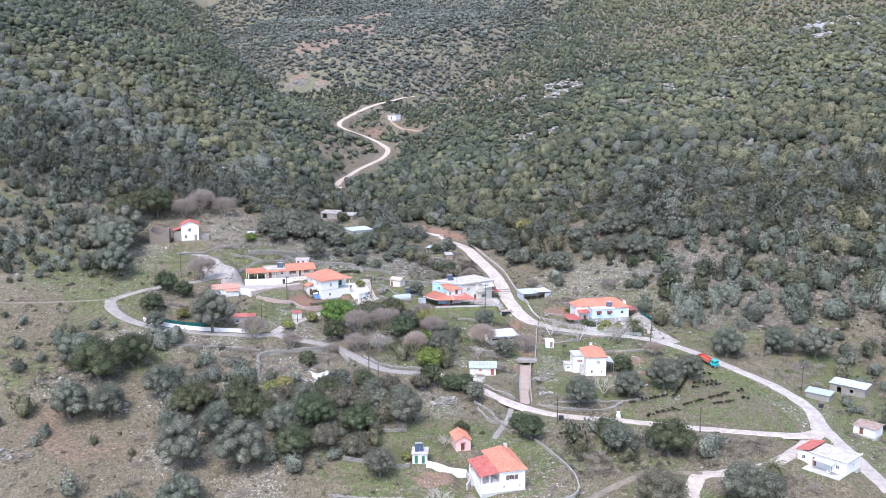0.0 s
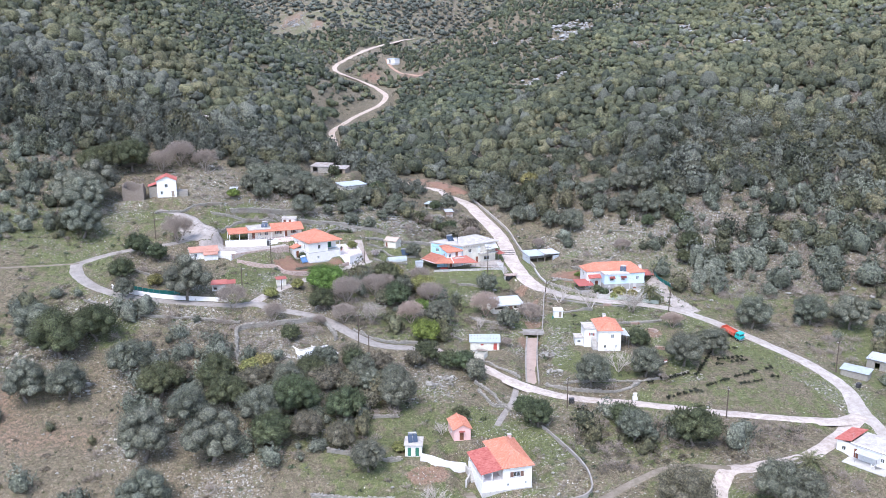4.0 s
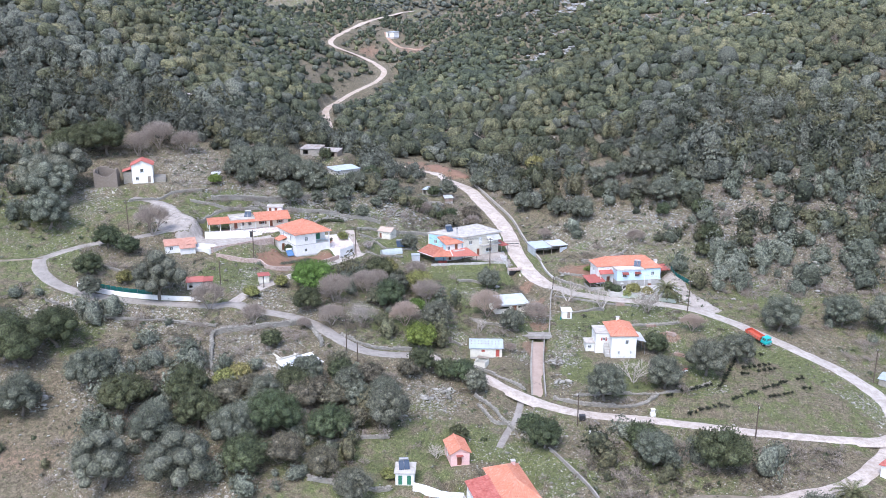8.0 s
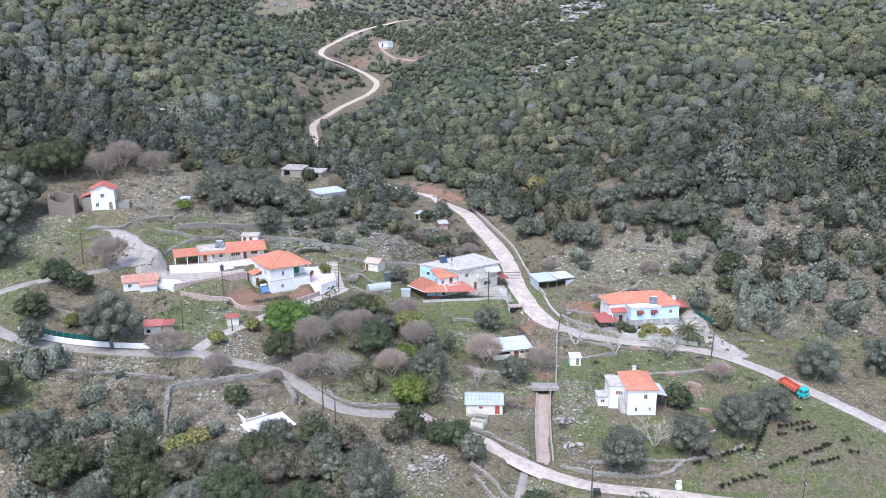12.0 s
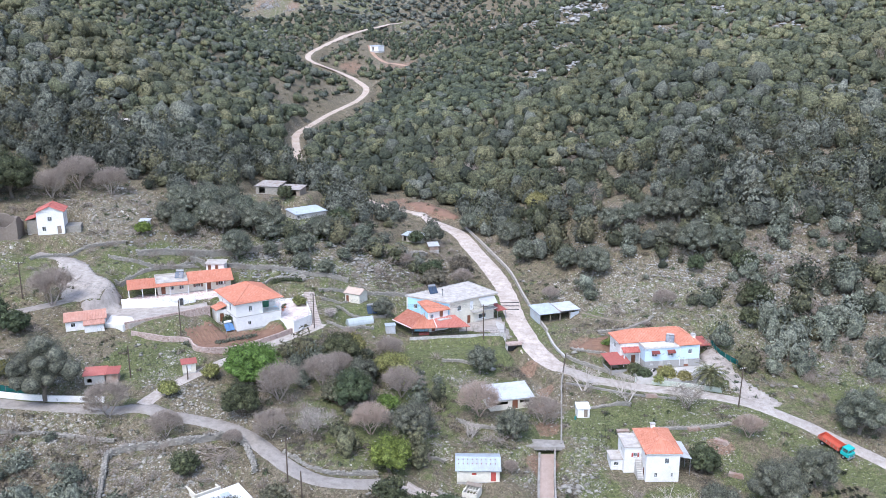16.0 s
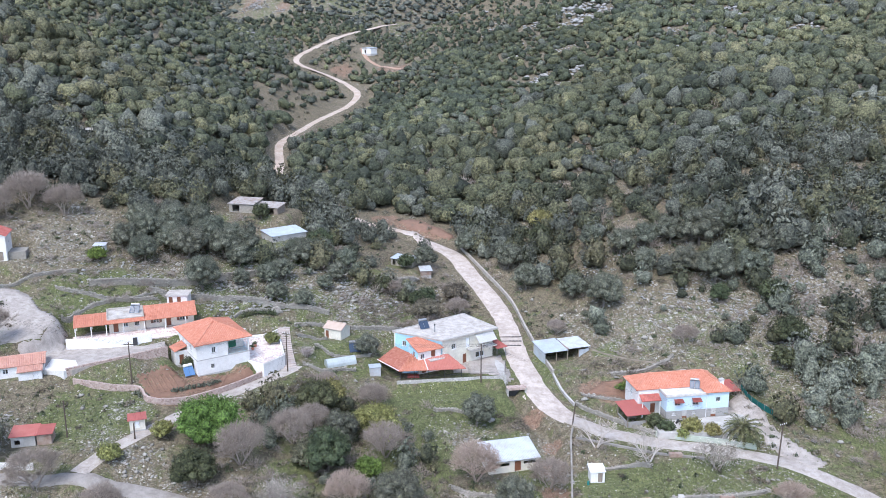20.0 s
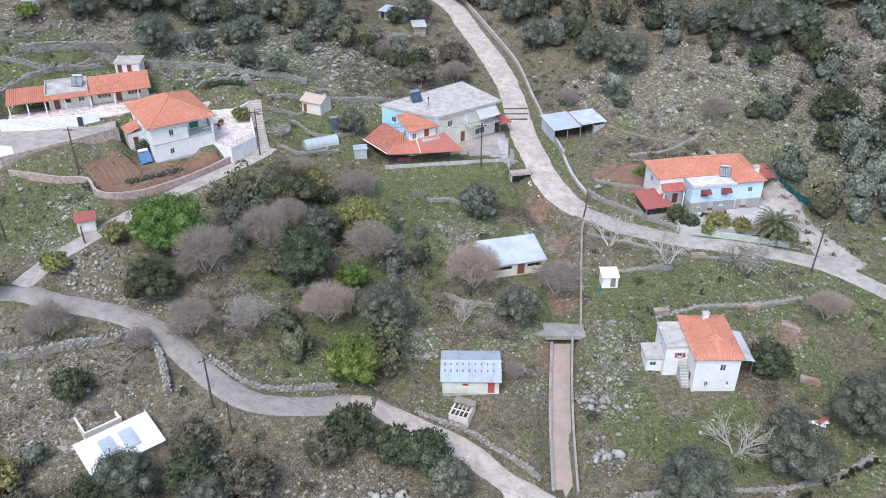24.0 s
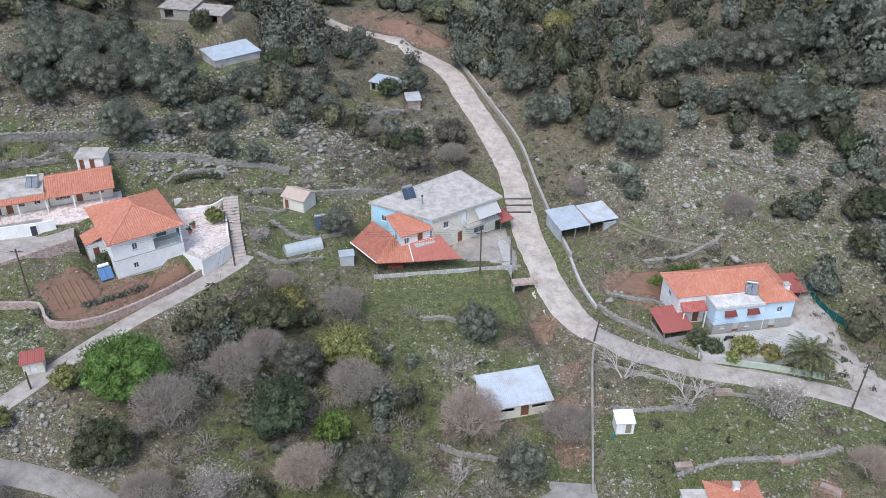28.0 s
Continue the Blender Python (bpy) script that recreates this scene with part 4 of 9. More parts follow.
def hip_roof(parent, x0, y0, x1, y1, z, rise, over=0.45, mat=None, along="y"):
    mat = mat or TILE
    x0, y0, x1, y1 = x0 - over, y0 - over, x1 + over, y1 + over
    w, d = x1 - x0, y1 - y0
    if along == "y":
        r0, r1 = (x0 + w / 2, y0 + min(w / 2, d / 2 - 0.01), z + rise), (x0 + w / 2, y1 - min(w / 2, d / 2 - 0.01), z + rise)
        sl = [[(x0, y0, z), (x1, y0, z), r0], [(x1, y0, z), (x1, y1, z), r1, r0], [(x1, y1, z), (x0, y1, z), r1], [(x0, y1, z), (x0, y0, z), r0, r1]]
        hips = [((x0, y0, z), r0), ((x1, y0, z), r0), ((x1, y1, z), r1), ((x0, y1, z), r1), (r0, r1)]
    else:
        r0, r1 = (x0 + min(d / 2, w / 2 - 0.01), y0 + d / 2, z + rise), (x1 - min(d / 2, w / 2 - 0.01), y0 + d / 2, z + rise)
        sl = [[(x0, y0, z), (x1, y0, z), r1, r0], [(x1, y0, z), (x1, y1, z), r1], [(x1, y1, z), (x0, y1, z), r0, r1], [(x0, y1, z), (x0, y0, z), r0]]
        hips = [((x0, y0, z), r0), ((x1, y0, z), r1), ((x1, y1, z), r1), ((x0, y1, z), r0), (r0, r1)]
    for q in sl:
        slope(parent, q, mat)
    for a, b in hips:
        if (Vector(a) - Vector(b)).length > 0.5:
            ridge(parent, a, b, mat)
    part("eaves_board", boxes((x0 + 0.06, y0 + 0.06, z - 0.2, x1 - 0.06, y1 - 0.06, z - 0.12)), WHITEPAINT, parent, "white eaves soffit")


def gable_roof(parent, x0, y0, x1, y1, z, rise, over=0.35, mat=None, along="x", wall_mat=None, pitch=0.3, course=0.42):
    mat = mat or TILE
    X0, Y0, X1, Y1 = x0 - over, y0 - over, x1 + over, y1 + over
    if along == "x":
        ym = (y0 + y1) / 2
        slope(parent, [(X0, Y0, z), (X1, Y0, z), (X1, ym, z + rise), (X0, ym, z + rise)], mat, pitch, course)
        slope(parent, [(X1, Y1, z), (X0, Y1, z), (X0, ym, z + rise), (X1, ym, z + rise)], mat, pitch, course)
        ridge(parent, (X0, ym, z + rise), (X1, ym, z + rise), mat)
        k = (ym - y0) / (ym - Y0) * rise
        for x in (x0, x1 - 0.25):
            bm = bmesh.new()
            v = [bm.verts.new((x + dx, y, q)) for dx in (0, 0.25) for y, q in ((y0, z + rise - k - 0.13), (y1, z + rise - k - 0.13), (ym, z + rise - 0.13))]
            for f in ((0, 2, 1), (3, 4, 5), (0, 1, 4, 3), (1, 2, 5, 4), (2, 0, 3, 5)):
                bm.faces.new([v[i] for i in f])
            part("gable", bm, wall_mat or WHITE, parent)
    else:
        xm = (x0 + x1) / 2
        slope(parent, [(X0, Y1, z), (X0, Y0, z), (xm, Y0, z + rise), (xm, Y1, z + rise)], mat, pitch, course)
        slope(parent, [(X1, Y0, z), (X1, Y1, z), (xm, Y1, z + rise), (xm, Y0, z + rise)], mat, pitch, course)
        ridge(parent, (xm, Y0, z + rise), (xm, Y1, z + rise), mat)
        k = (xm - x0) / (xm - X0) * rise
        for y in (y0, y1 - 0.25):
            bm = bmesh.new()
            v = [bm.verts.new((x, y + dy, q)) for dy in (0, 0.25) for x, q in ((x0, z + rise - k - 0.13), (x1, z + rise - k - 0.13), (xm, z + rise - 0.13))]
            for f in ((0, 1, 2), (3, 5, 4), (0, 3, 4, 1), (1, 4, 5, 2), (2, 5, 3, 0)):
                bm.faces.new([v[i] for i in f])
            part("gable", bm, wall_mat or WHITE, parent)


def chimney(parent, x, y, z, h=1.1, w=0.55, mat=None):
    c = part("chimney", soft_boxes((x - w / 2, y - w / 2, z, x + w / 2, y + w / 2, z + h)), mat or WHITE, parent)
    part("chimney_cap", soft_boxes((x - w / 2 - 0.1, y - w / 2 - 0.1, z + h + 0.02, x + w / 2 + 0.1, y + w / 2 + 0.1, z + h + 0.14)), CONCRETE, c)


def solar_heater(parent, m, size=1.0):
    """A tilted collector with its tank above, as one part of a house with its pieces."""
    st = part("solar_heater", tubes(((-0.9, 0, 0), (-0.9, 1.3, 1.35), 0.03, 0.03), ((0.9, 0, 0), (0.9, 1.3, 1.35), 0.03, 0.03), ((-0.9, 1.3, 0), (-0.9, 1.3, 1.35), 0.03, 0.03), ((0.9, 1.3, 0), (0.9, 1.3, 1.35), 0.03, 0.03), ((-0.9, 1.3, 0.4), (0.9, 1.3, 0.9), 0.025, 0.025)), METAL, parent, "solar water heater on a steel frame")
    st.matrix_local = m @ Matrix.Scale(size, 4)
    tilt = Matrix.Rotation(radians(46), 4, "X")
    for x in (-0.97, 0.03):
        part("collector", soft_boxes((x, 0.05, 0.03, x + 0.94, 1.75, 0.12), edge=0.015), PANEL, st, "dark blue glazed collector").matrix_local = tilt
    part("water_tank", tubes(((-0.85, 1.4, 1.5), (0.85, 1.4, 1.5), 0.27, 0.27), n=14), METAL, st, "steel water tank")


def posts(parent, places, z0, z1, mat, r=0.07):
    for x, y in places:
        part("post", soft_boxes((x - r, y - r, z0, x + r, y + r, z1), edge=0.01), mat, parent)


def railing(parent, pts, z, h=0.95, mat=None, gap=0.35):
    mat = mat or DARKMETAL
    bm = bmesh.new()
    for (x0, y0), (x1, y1) in zip(pts, pts[1:]):
        tube(bm, (x0, y0, z + h), (x1, y1, z + h), 0.025, 0.025, 5)
        tube(bm, (x0, y0, z + 0.12), (x1, y1, z + 0.12), 0.018, 0.018, 5)
        n = max(1, int(math.hypot(x1 - x0, y1 - y0) / gap))
        for i in range(n + 1):
            x, y = x0 + (x1 - x0) * i / n, y0 + (y1 - y0) * i / n
            tube(bm, (x, y, z), (x, y, z + h), 0.012, 0.012, 4)
    return part("railing", bm, mat, parent, "thin steel railing")


def at(x, y, z, turn):
    return pose(x, y, z, 0, 0, turn)


W, S, D = "window", "shutters", "door"


def build_big_house():
    h = thing("house", at(-35.7, 272.5, 50.6, 32.5), "white two-storey house with an orange hip roof", "house")
    w, d = 10.4, 12.4
    room(h, 0, 0, w, d, 0, 2.9, WHITE, [(2.6, 0.9, 0.75, 0.95, W, None)], [(3, 0.2, 1, 2.1, D, BROWNDOOR)], (), [(3.5, 0.9, 0.8, 0.8, W, None), (8, 0.9, 0.8, 0.8, W, None)])
    part("string_course", boxes((-0.05, -0.05, 2.9, w + 0.05, d + 0.05, 3.05)), CONCRETE, h)
    wall(h, (0, 0), (6.1, 0), 3.05, 6.0, WHITE, [(2.9, 0.95, 0.8, 1.15, S, WHITEPAINT)])
    wall(h, (6.1, 0.3), (6.1, 3.2), 3.05, 6.0, WHITE, [(0.8, 0.1, 1.0, 2.1, D, BROWNDOOR)])
    wall(h, (6.1, 3.2), (w, 3.2), 3.05, 6.0, WHITE, [(1.2, 0.1, 1.6, 2.1, D, GREENDOOR)])
    wall(h, (w, 3.5), (w, d - 0.3), 3.05, 6.0, WHITE, [(1.5, 0.9, 1.0, 1.2, S, WHITEPAINT), (5, 0.9, 1.0, 1.2, S, WHITEPAINT)])
    wall(h, (w, d), (0, d), 3.05, 6.0, WHITE)
    wall(h, (0, d - 0.3), (0, 0.3), 3.05, 6.0, WHITE, [(3, 0.9, 1.0, 1.2, S, WHITEPAINT), (8, 0.9, 1.0, 1.2, S, WHITEPAINT)])
    posts(h, [(w - 0.15, 0.15)], 3.05, 5.95, WHITE, 0.12)
    railing(h, [(6.3, 0.1), (w - 0.1, 0.1), (w - 0.1, 3.1)], 3.05, 0.95, TURQ)
    hip_roof(h, 0, 0, w, d, 6.1, 2.6, 0.5)
    # low side wing with its own tiles
    room(h, -2.3, 6.2, -0.02, 9.4, 0.6, 3.4, WHITE, [(0.7, 0.0, 0.9, 2.0, D, BROWNDOOR)])
    slope(h, [(-2.6, 9.6, 3.5), (-2.6, 5.9, 3.5), (-0.05, 5.9, 4.3), (-0.05, 9.6, 4.3)], TILE)
    blue = worn("blue_collector_glass", (0.1, 0.2, 0.36), (0.08, 0.14, 0.26), 2, 0.25, 0.4)
    f = part("solar_heater", tubes(((-2.3, 0.2, 0), (-2.3, 1.7, 1.6), 0.04, 0.04), ((-0.5, 0.2, 0), (-0.5, 1.7, 1.6), 0.04, 0.04), ((-2.3, 1.7, 0), (-2.3, 1.7, 1.7), 0.04, 0.04), ((-0.5, 1.7, 0), (-0.5, 1.7, 1.7), 0.04, 0.04)), METAL, h, "blue solar water heater beside the wall")
    for x in (-2.35, -1.38):
        part("collector", soft_boxes((x, 0, 0.03, x + 0.93, 2.0, 0.12), edge=0.015), blue, f, "blue glazed collector").matrix_local = at(0, 0.2, 0.25, 0) @ Matrix.Rotation(radians(38), 4, "X")
    part("water_tank", tubes(((-2.2, 1.9, 1.85), (-0.6, 1.9, 1.85), 0.27, 0.27), n=14), WHITEPAINT, f, "white water tank")


def build_long_house():
    h = thing("long_house", at(-60.6, 277.6, 55.4, 20.5), "long low house with orange tiles and a flat middle", "house")
    room(h, 6.3, 3.0, 13.2, 8.5, 0.4, 3.2, CREAM, [(0.8, 0.0, 0.95, 2.1, D, BROWNDOOR), (2.6, 0.9, 1.0, 1.1, W, None), (4.8, 0.9, 1.0, 1.1, W, None)])
    part("roof_slab", soft_boxes((6.0, 2.4, 3.22, 13.0, 8.8, 3.5)), ROOFSLAB, h, "stained flat concrete roof")
    part("parapet", boxes((6.0, 2.4, 3.5, 6.2, 8.8, 3.8), (12.8, 2.4, 3.5, 13.0, 8.8, 3.8), (6.2, 8.6, 3.5, 12.8, 8.8, 3.8)), ROOFSLAB, h)
    slope(h, [(6.0, 1.3, 2.75), (13.1, 1.3, 2.75), (13.1, 2.5, 3.2), (6.0, 2.5, 3.2)], TILE)
    room(h, 13.3, 3.4, 22.8, 8.7, 0.4, 3.1, CREAM, [(1.5, 0.9, 1.1, 1.1, S, SHUTTER), (4.0, 0.0, 0.95, 2.1, D, BROWNDOOR), (6.6, 0.9, 1.1, 1.1, S, SHUTTER)])
    slope(h, [(13.1, 1.5, 2.7), (23.3, 1.5, 2.7), (23.3, 6.0, 4.3), (13.1, 6.0, 4.3)], TILE)
    slope(h, [(23.3, 9.1, 3.15), (13.1, 9.1, 3.15), (13.1, 6.0, 4.3), (23.3, 6.0, 4.3)], TILE)
    ridge(h, (13.1, 6.0, 4.3), (23.3, 6.0, 4.3), TILE)
    slope(h, [(-0.2, 1.5, 2.7), (6.1, 1.5, 2.7), (6.1, 7.2, 3.5), (-0.2, 7.2, 3.5)], TILE, label="tiled roof over an open terrace")
    posts(h, [(0.1, 1.8), (3, 1.8), (5.8, 1.8), (0.1, 7), (3, 7)], 0.3, 2.68, WHITE, 0.1)
    part("terrace_floor", soft_boxes((-0.4, 0.2, -1.0, 23.0, 3.4, 0.3)), PAVING, h, "paved terrace in front of the house")
    posts(h, [(9, 1.5), (13, 1.6), (17, 1.7), (21, 1.7)], 0.3, 2.68, WHITE, 0.09)
    railing(h, [(6.5, 0.5), (12.8, 0.5)], 0.3, 0.9, WHITEPAINT, 0.5)
    solar_heater(h, at(11.2, 4.4, 3.5, -20))


def wall_line(name, pts, high, wide, mat, label, category="garden wall", base=0.6, top=None):
    """A built wall along a plan line that follows the ground; top: a level top height."""
    line = curve_points(pts, 1.2) if len(pts) > 2 else np.array([np.array(pts[0]) + (np.array(pts[1]) - np.array(pts[0])) * f for f in np.linspace(0, 1, max(2, int(math.dist(*pts) / 1.2) + 1))])
    d = np.gradient(line, axis=0)
    d /= np.linalg.norm(d, axis=1)[:, None] + 1e-9
    side = np.stack([d[:, 1], -d[:, 0]], -1) * wide / 2
    z = ground_at(line[:, 0], line[:, 1])
    hi = z + high if top is None else np.full(len(z), top)
    if top is None:
        hi = np.convolve(np.pad(hi, 2, mode="edge"), np.ones(5) / 5, mode="valid")
    bm = bmesh.new()
    rings = []
    for p, s, a, b in zip(line, side, z - base, hi):
        rings.append([bm.verts.new((*(p - s), a)), bm.verts.new((*(p + s), a)), bm.verts.new((*(p + s), b)), bm.verts.new((*(p - s), b))])
    for r, q in zip(rings, rings[1:]):
        for i in range(4):
            bm.faces.new((r[i], r[(i + 1) % 4], q[(i + 1) % 4], q[i]))
    bm.faces.new(rings[0][::-1])
    bm.faces.new(rings[-1])
    bmesh.ops.recalc_face_normals(bm, faces=bm.faces[:])
    me = bpy.data.meshes.new(name)
    bm.to_mesh(me)
    bm.free()
    me.materials.append(mat)
    return tagged(new(name, me), label, category)


def build_centre_house():
    h = thing("house", at(0, 0, 46.1, 0), "pale house with a flat concrete roof and tiled porches", "house")
    c = [(0.9, 291.8), (11.2, 286.4), (22.2, 293.6), (16.1, 303.0)]
    wall(h, c[0], c[1], 0, 6.2, TURQ, [(2, 3.6, 1.0, 1.1, W, None)], name="wall")
    wall(h, c[1], c[2], 0, 6.2, CREAM, [(2.3, 3.8, 1.1, 1.2, W, None), (6.0, 3.4, 1.0, 2.2, D, WHITEPAINT), (8.6, 0.7, 2.2, 1.2, W, None), (5.2, 0.1, 1.0, 2.1, D, BROWNDOOR), (10, 3.8, 1.4, 1.2, W, None)])
    wall(h, c[2], c[3], 0, 6.2, WHITE, [(3, 3.8, 1.1, 1.2, W, None), (6.5, 3.8, 1.1, 1.2, W, None)])
    wall(h, c[3], c[0], 0, 6.2, CREAM, [(4, 3.8, 1.1, 1.2, W, None), (9, 3.8, 1.1, 1.2, W, None)])
    part("floor_slab", prism(bmesh.new(), [(1.6, 291.8), (11.2, 286.9), (21.6, 293.7), (16, 302.4)], -1.5, -0.01), CONCRETE, h)
    part("roof_slab", prism(bmesh.new(), [(0.5, 291.9), (11.2, 285.9), (23.3, 293.7), (16.3, 303.7)], 6.2, 6.5), ROOFSLAB, h, "stained flat concrete roof")
    cc = [(0.5, 291.9), (11.2, 285.9), (23.3, 293.7), (16.3, 303.7)]
    for a, b in zip(cc, cc[1:] + cc[:1]):
        a, b = Vector(a), Vector(b)
        n = (b - a).normalized()
        k = Vector((-n.y, n.x)) * 0.22
        part("roof_edge", prism(bmesh.new(), [tuple(a + n * 0.01), tuple(b - n * 0.01), tuple(b - n * 0.01 + k), tuple(a + n * 0.01 + k)], 6.504, 6.6), CONCRETE, h, "low pale roof edge")
    # balcony with a lowered awning
    b0, bn, bk = Vector(c[1]), (Vector(c[2]) - Vector(c[1])).normalized(), None
    out = Vector((bn.y, -bn.x))
    q = [b0 + bn * 6.2, b0 + bn * 6.2 + out * 1.5, b0 + bn * 13.2 + out * 1.5, b0 + bn * 13.2]
    part("balcony", prism(bmesh.new(), [tuple(v) for v in q], 2.95, 3.15), CONCRETE, h)
    railing(h, [tuple(q[0]), tuple(q[1]), tuple(q[2]), tuple(q[3])], 3.15, 0.95)
    a0, a1 = b0 + bn * 8.3 + out * 0.1, b0 + bn * 13.0 + out * 0.1
    bm = bmesh.new()
    vs = [bm.verts.new((*p, z)) for p, z in ((a0, 6.1), (a1, 6.1), (a1 + out * 1.7, 4.5), (a0 + out * 1.7, 4.5))]
    bm.faces.new(vs)
    bmesh.ops.solidify(bm, geom=bm.faces[:], thickness=0.04)
    part("awning", bm, WHITEPAINT, h, "lowered white fabric awning")
    # projecting block with a tiled hip roof
    b = thing("house_wing", at(6.5, 283.0, 46.1, 28), "turquoise wing with a small orange tiled roof", "house")
    wall(b, (0, 0.5), (5.2, 0.5), 0, 5.0, WHITE, [(0.5, 3.2, 0.9, 1.1, W, None), (2.9, 3.1, 1.0, 1.75, D, BROWNDOOR), (0.8, 0.1, 1.0, 2.1, D, BROWNDOOR)])
    wall(b, (5.2, 5.0), (0, 5.0), 0, 5.0, CREAM)
    wall(b, (5.2, 0.8), (5.2, 4.7), 0, 5.0, CREAM)
    wall(b, (0, 4.7), (0, 0.8), 0, 5.0, TURQ, [(1.5, 3.2, 1.0, 1.1, W, None)])
    part("floor_slab", boxes((0.02, 0.52, -1.2, 5.18, 4.98, -0.004)), CONCRETE, b, "concrete footing")
    slope(b, [(-0.4, 0.0, 5.0), (5.6, 0.0, 5.0), (5.6, 5.6, 6.25), (-0.4, 5.6, 6.25)], TILE)
    part("balcony", soft_boxes((2.0, -1.0, 2.9, 5.4, 0.45, 3.1)), CONCRETE, b)
    railing(b, [(2.05, -0.95), (5.35, -0.95), (5.35, 0.45)], 3.1, 0.9, WHITEPAINT, 0.4)
    # wide low porch roof on posts
    v = thing("porch_roof", at(0, 0, 46.1, 0), "low orange tiled porch roof on posts", "porch")
    slope(v, [(2.3, 279.6, 2.3), (8.2, 280.0, 2.3), (7.2, 284.8, 3.3), (4.9, 286.4, 3.3)], TILE)
    slope(v, [(8.25, 280.0, 2.3), (15.9, 280.9, 2.3), (12.4, 286.6, 3.3), (7.25, 284.8, 3.3)], SALMON, label="smooth salmon-red porch roof")
    for a, e in (((8.2, 279.95, 2.42), (7.2, 284.8, 3.42)), ((-2.3, 285.8, 2.42), (2.3, 279.6, 2.42))):
        part("valley_board", tubes((a, e, 0.09, 0.09), n=6), WHITEPAINT, v, "white board between two roofs")
    slope(v, [(-2.3, 285.8, 2.3), (2.25, 279.65, 2.3), (4.85, 286.45, 3.3), (1.2, 291.2, 3.3)], OLDTILE)
    ridge(v, (2.3, 279.6, 2.32), (4.9, 286.4, 3.32), TILE, 0.11)
    posts(v, [(2.6, 280.2), (5.4, 280.4), (8.2, 280.6), (11.5, 281), (15, 281.4), (-1.6, 285.6)], 0.0, 2.25, DARKMETAL, 0.05)
    part("bench", boxes((4.0, 281.6, 0.0, 6.4, 282.3, 0.5)), REDDOOR, v, "red bench under the porch")
    part("back_wall", prism(bmesh.new(), [(2.9, 284.2), (7.0, 284.0), (7.0, 284.25), (2.9, 284.45)], 0.0, 2.6), TURQ, v)
    # terrace slab with its high front wall
    t = thing("terrace", at(0, 0, 0, 0), "concrete terrace with a high grey retaining wall", "terrace")
    part("floor_slab", prism(bmesh.new(), [(2.2, 279.3), (23.9, 281.9), (24.3, 288.5), (22.4, 292.8), (11.4, 286.0), (2.6, 290)], 44.0, 46.08), CONCRETE, t, "grey concrete yard")
    part("retaining_wall", prism(bmesh.new(), [(1.9, 278.95), (24.2, 281.6), (24.15, 281.9), (1.9, 279.25)], 43.0, 46.5), BLOCKWALL, t, "grey block retaining wall")
    railing(t, [(2.0, 279.1), (24.1, 281.75), (24.5, 288)], 46.5, 0.8)
    s = thing("solar_panel", at(7.6, 293.0, 52.6, 25), "solar water heater on the flat roof", "solar heater")
    solar_heater(s, at(0, 0, 0, 0), 1.1)
    k = thing("chimney_pipe", at(9.6, 291.2, 52.6, 0), "metal flue pipe on the flat roof", "chimney")
    part("pipe", tubes(((0, 0, 0), (0, 0, 1.5), 0.14, 0.14), n=10), METAL, k)
    part("cowl", tubes(((0, 0, 1.5), (0, 0, 1.8), 0.22, 0.12), n=10), DARKMETAL, k)
    # red lean-to beside the road
    r = thing("lean_to", at(22.6, 292.2, 46.1, 33), "small red lean-to beside the road", "lean-to")
    slope(r, [(0.4, -0.4, 2.3), (3.2, -0.4, 2.3), (3.2, 4.6, 2.9), (0.4, 4.6, 2.9)], REDSHEET, 0.3, 0)
    posts(r, [(0.6, 0), (3.0, 0), (0.6, 4.3), (3.0, 4.3)], 0, 2.3, METAL, 0.05)


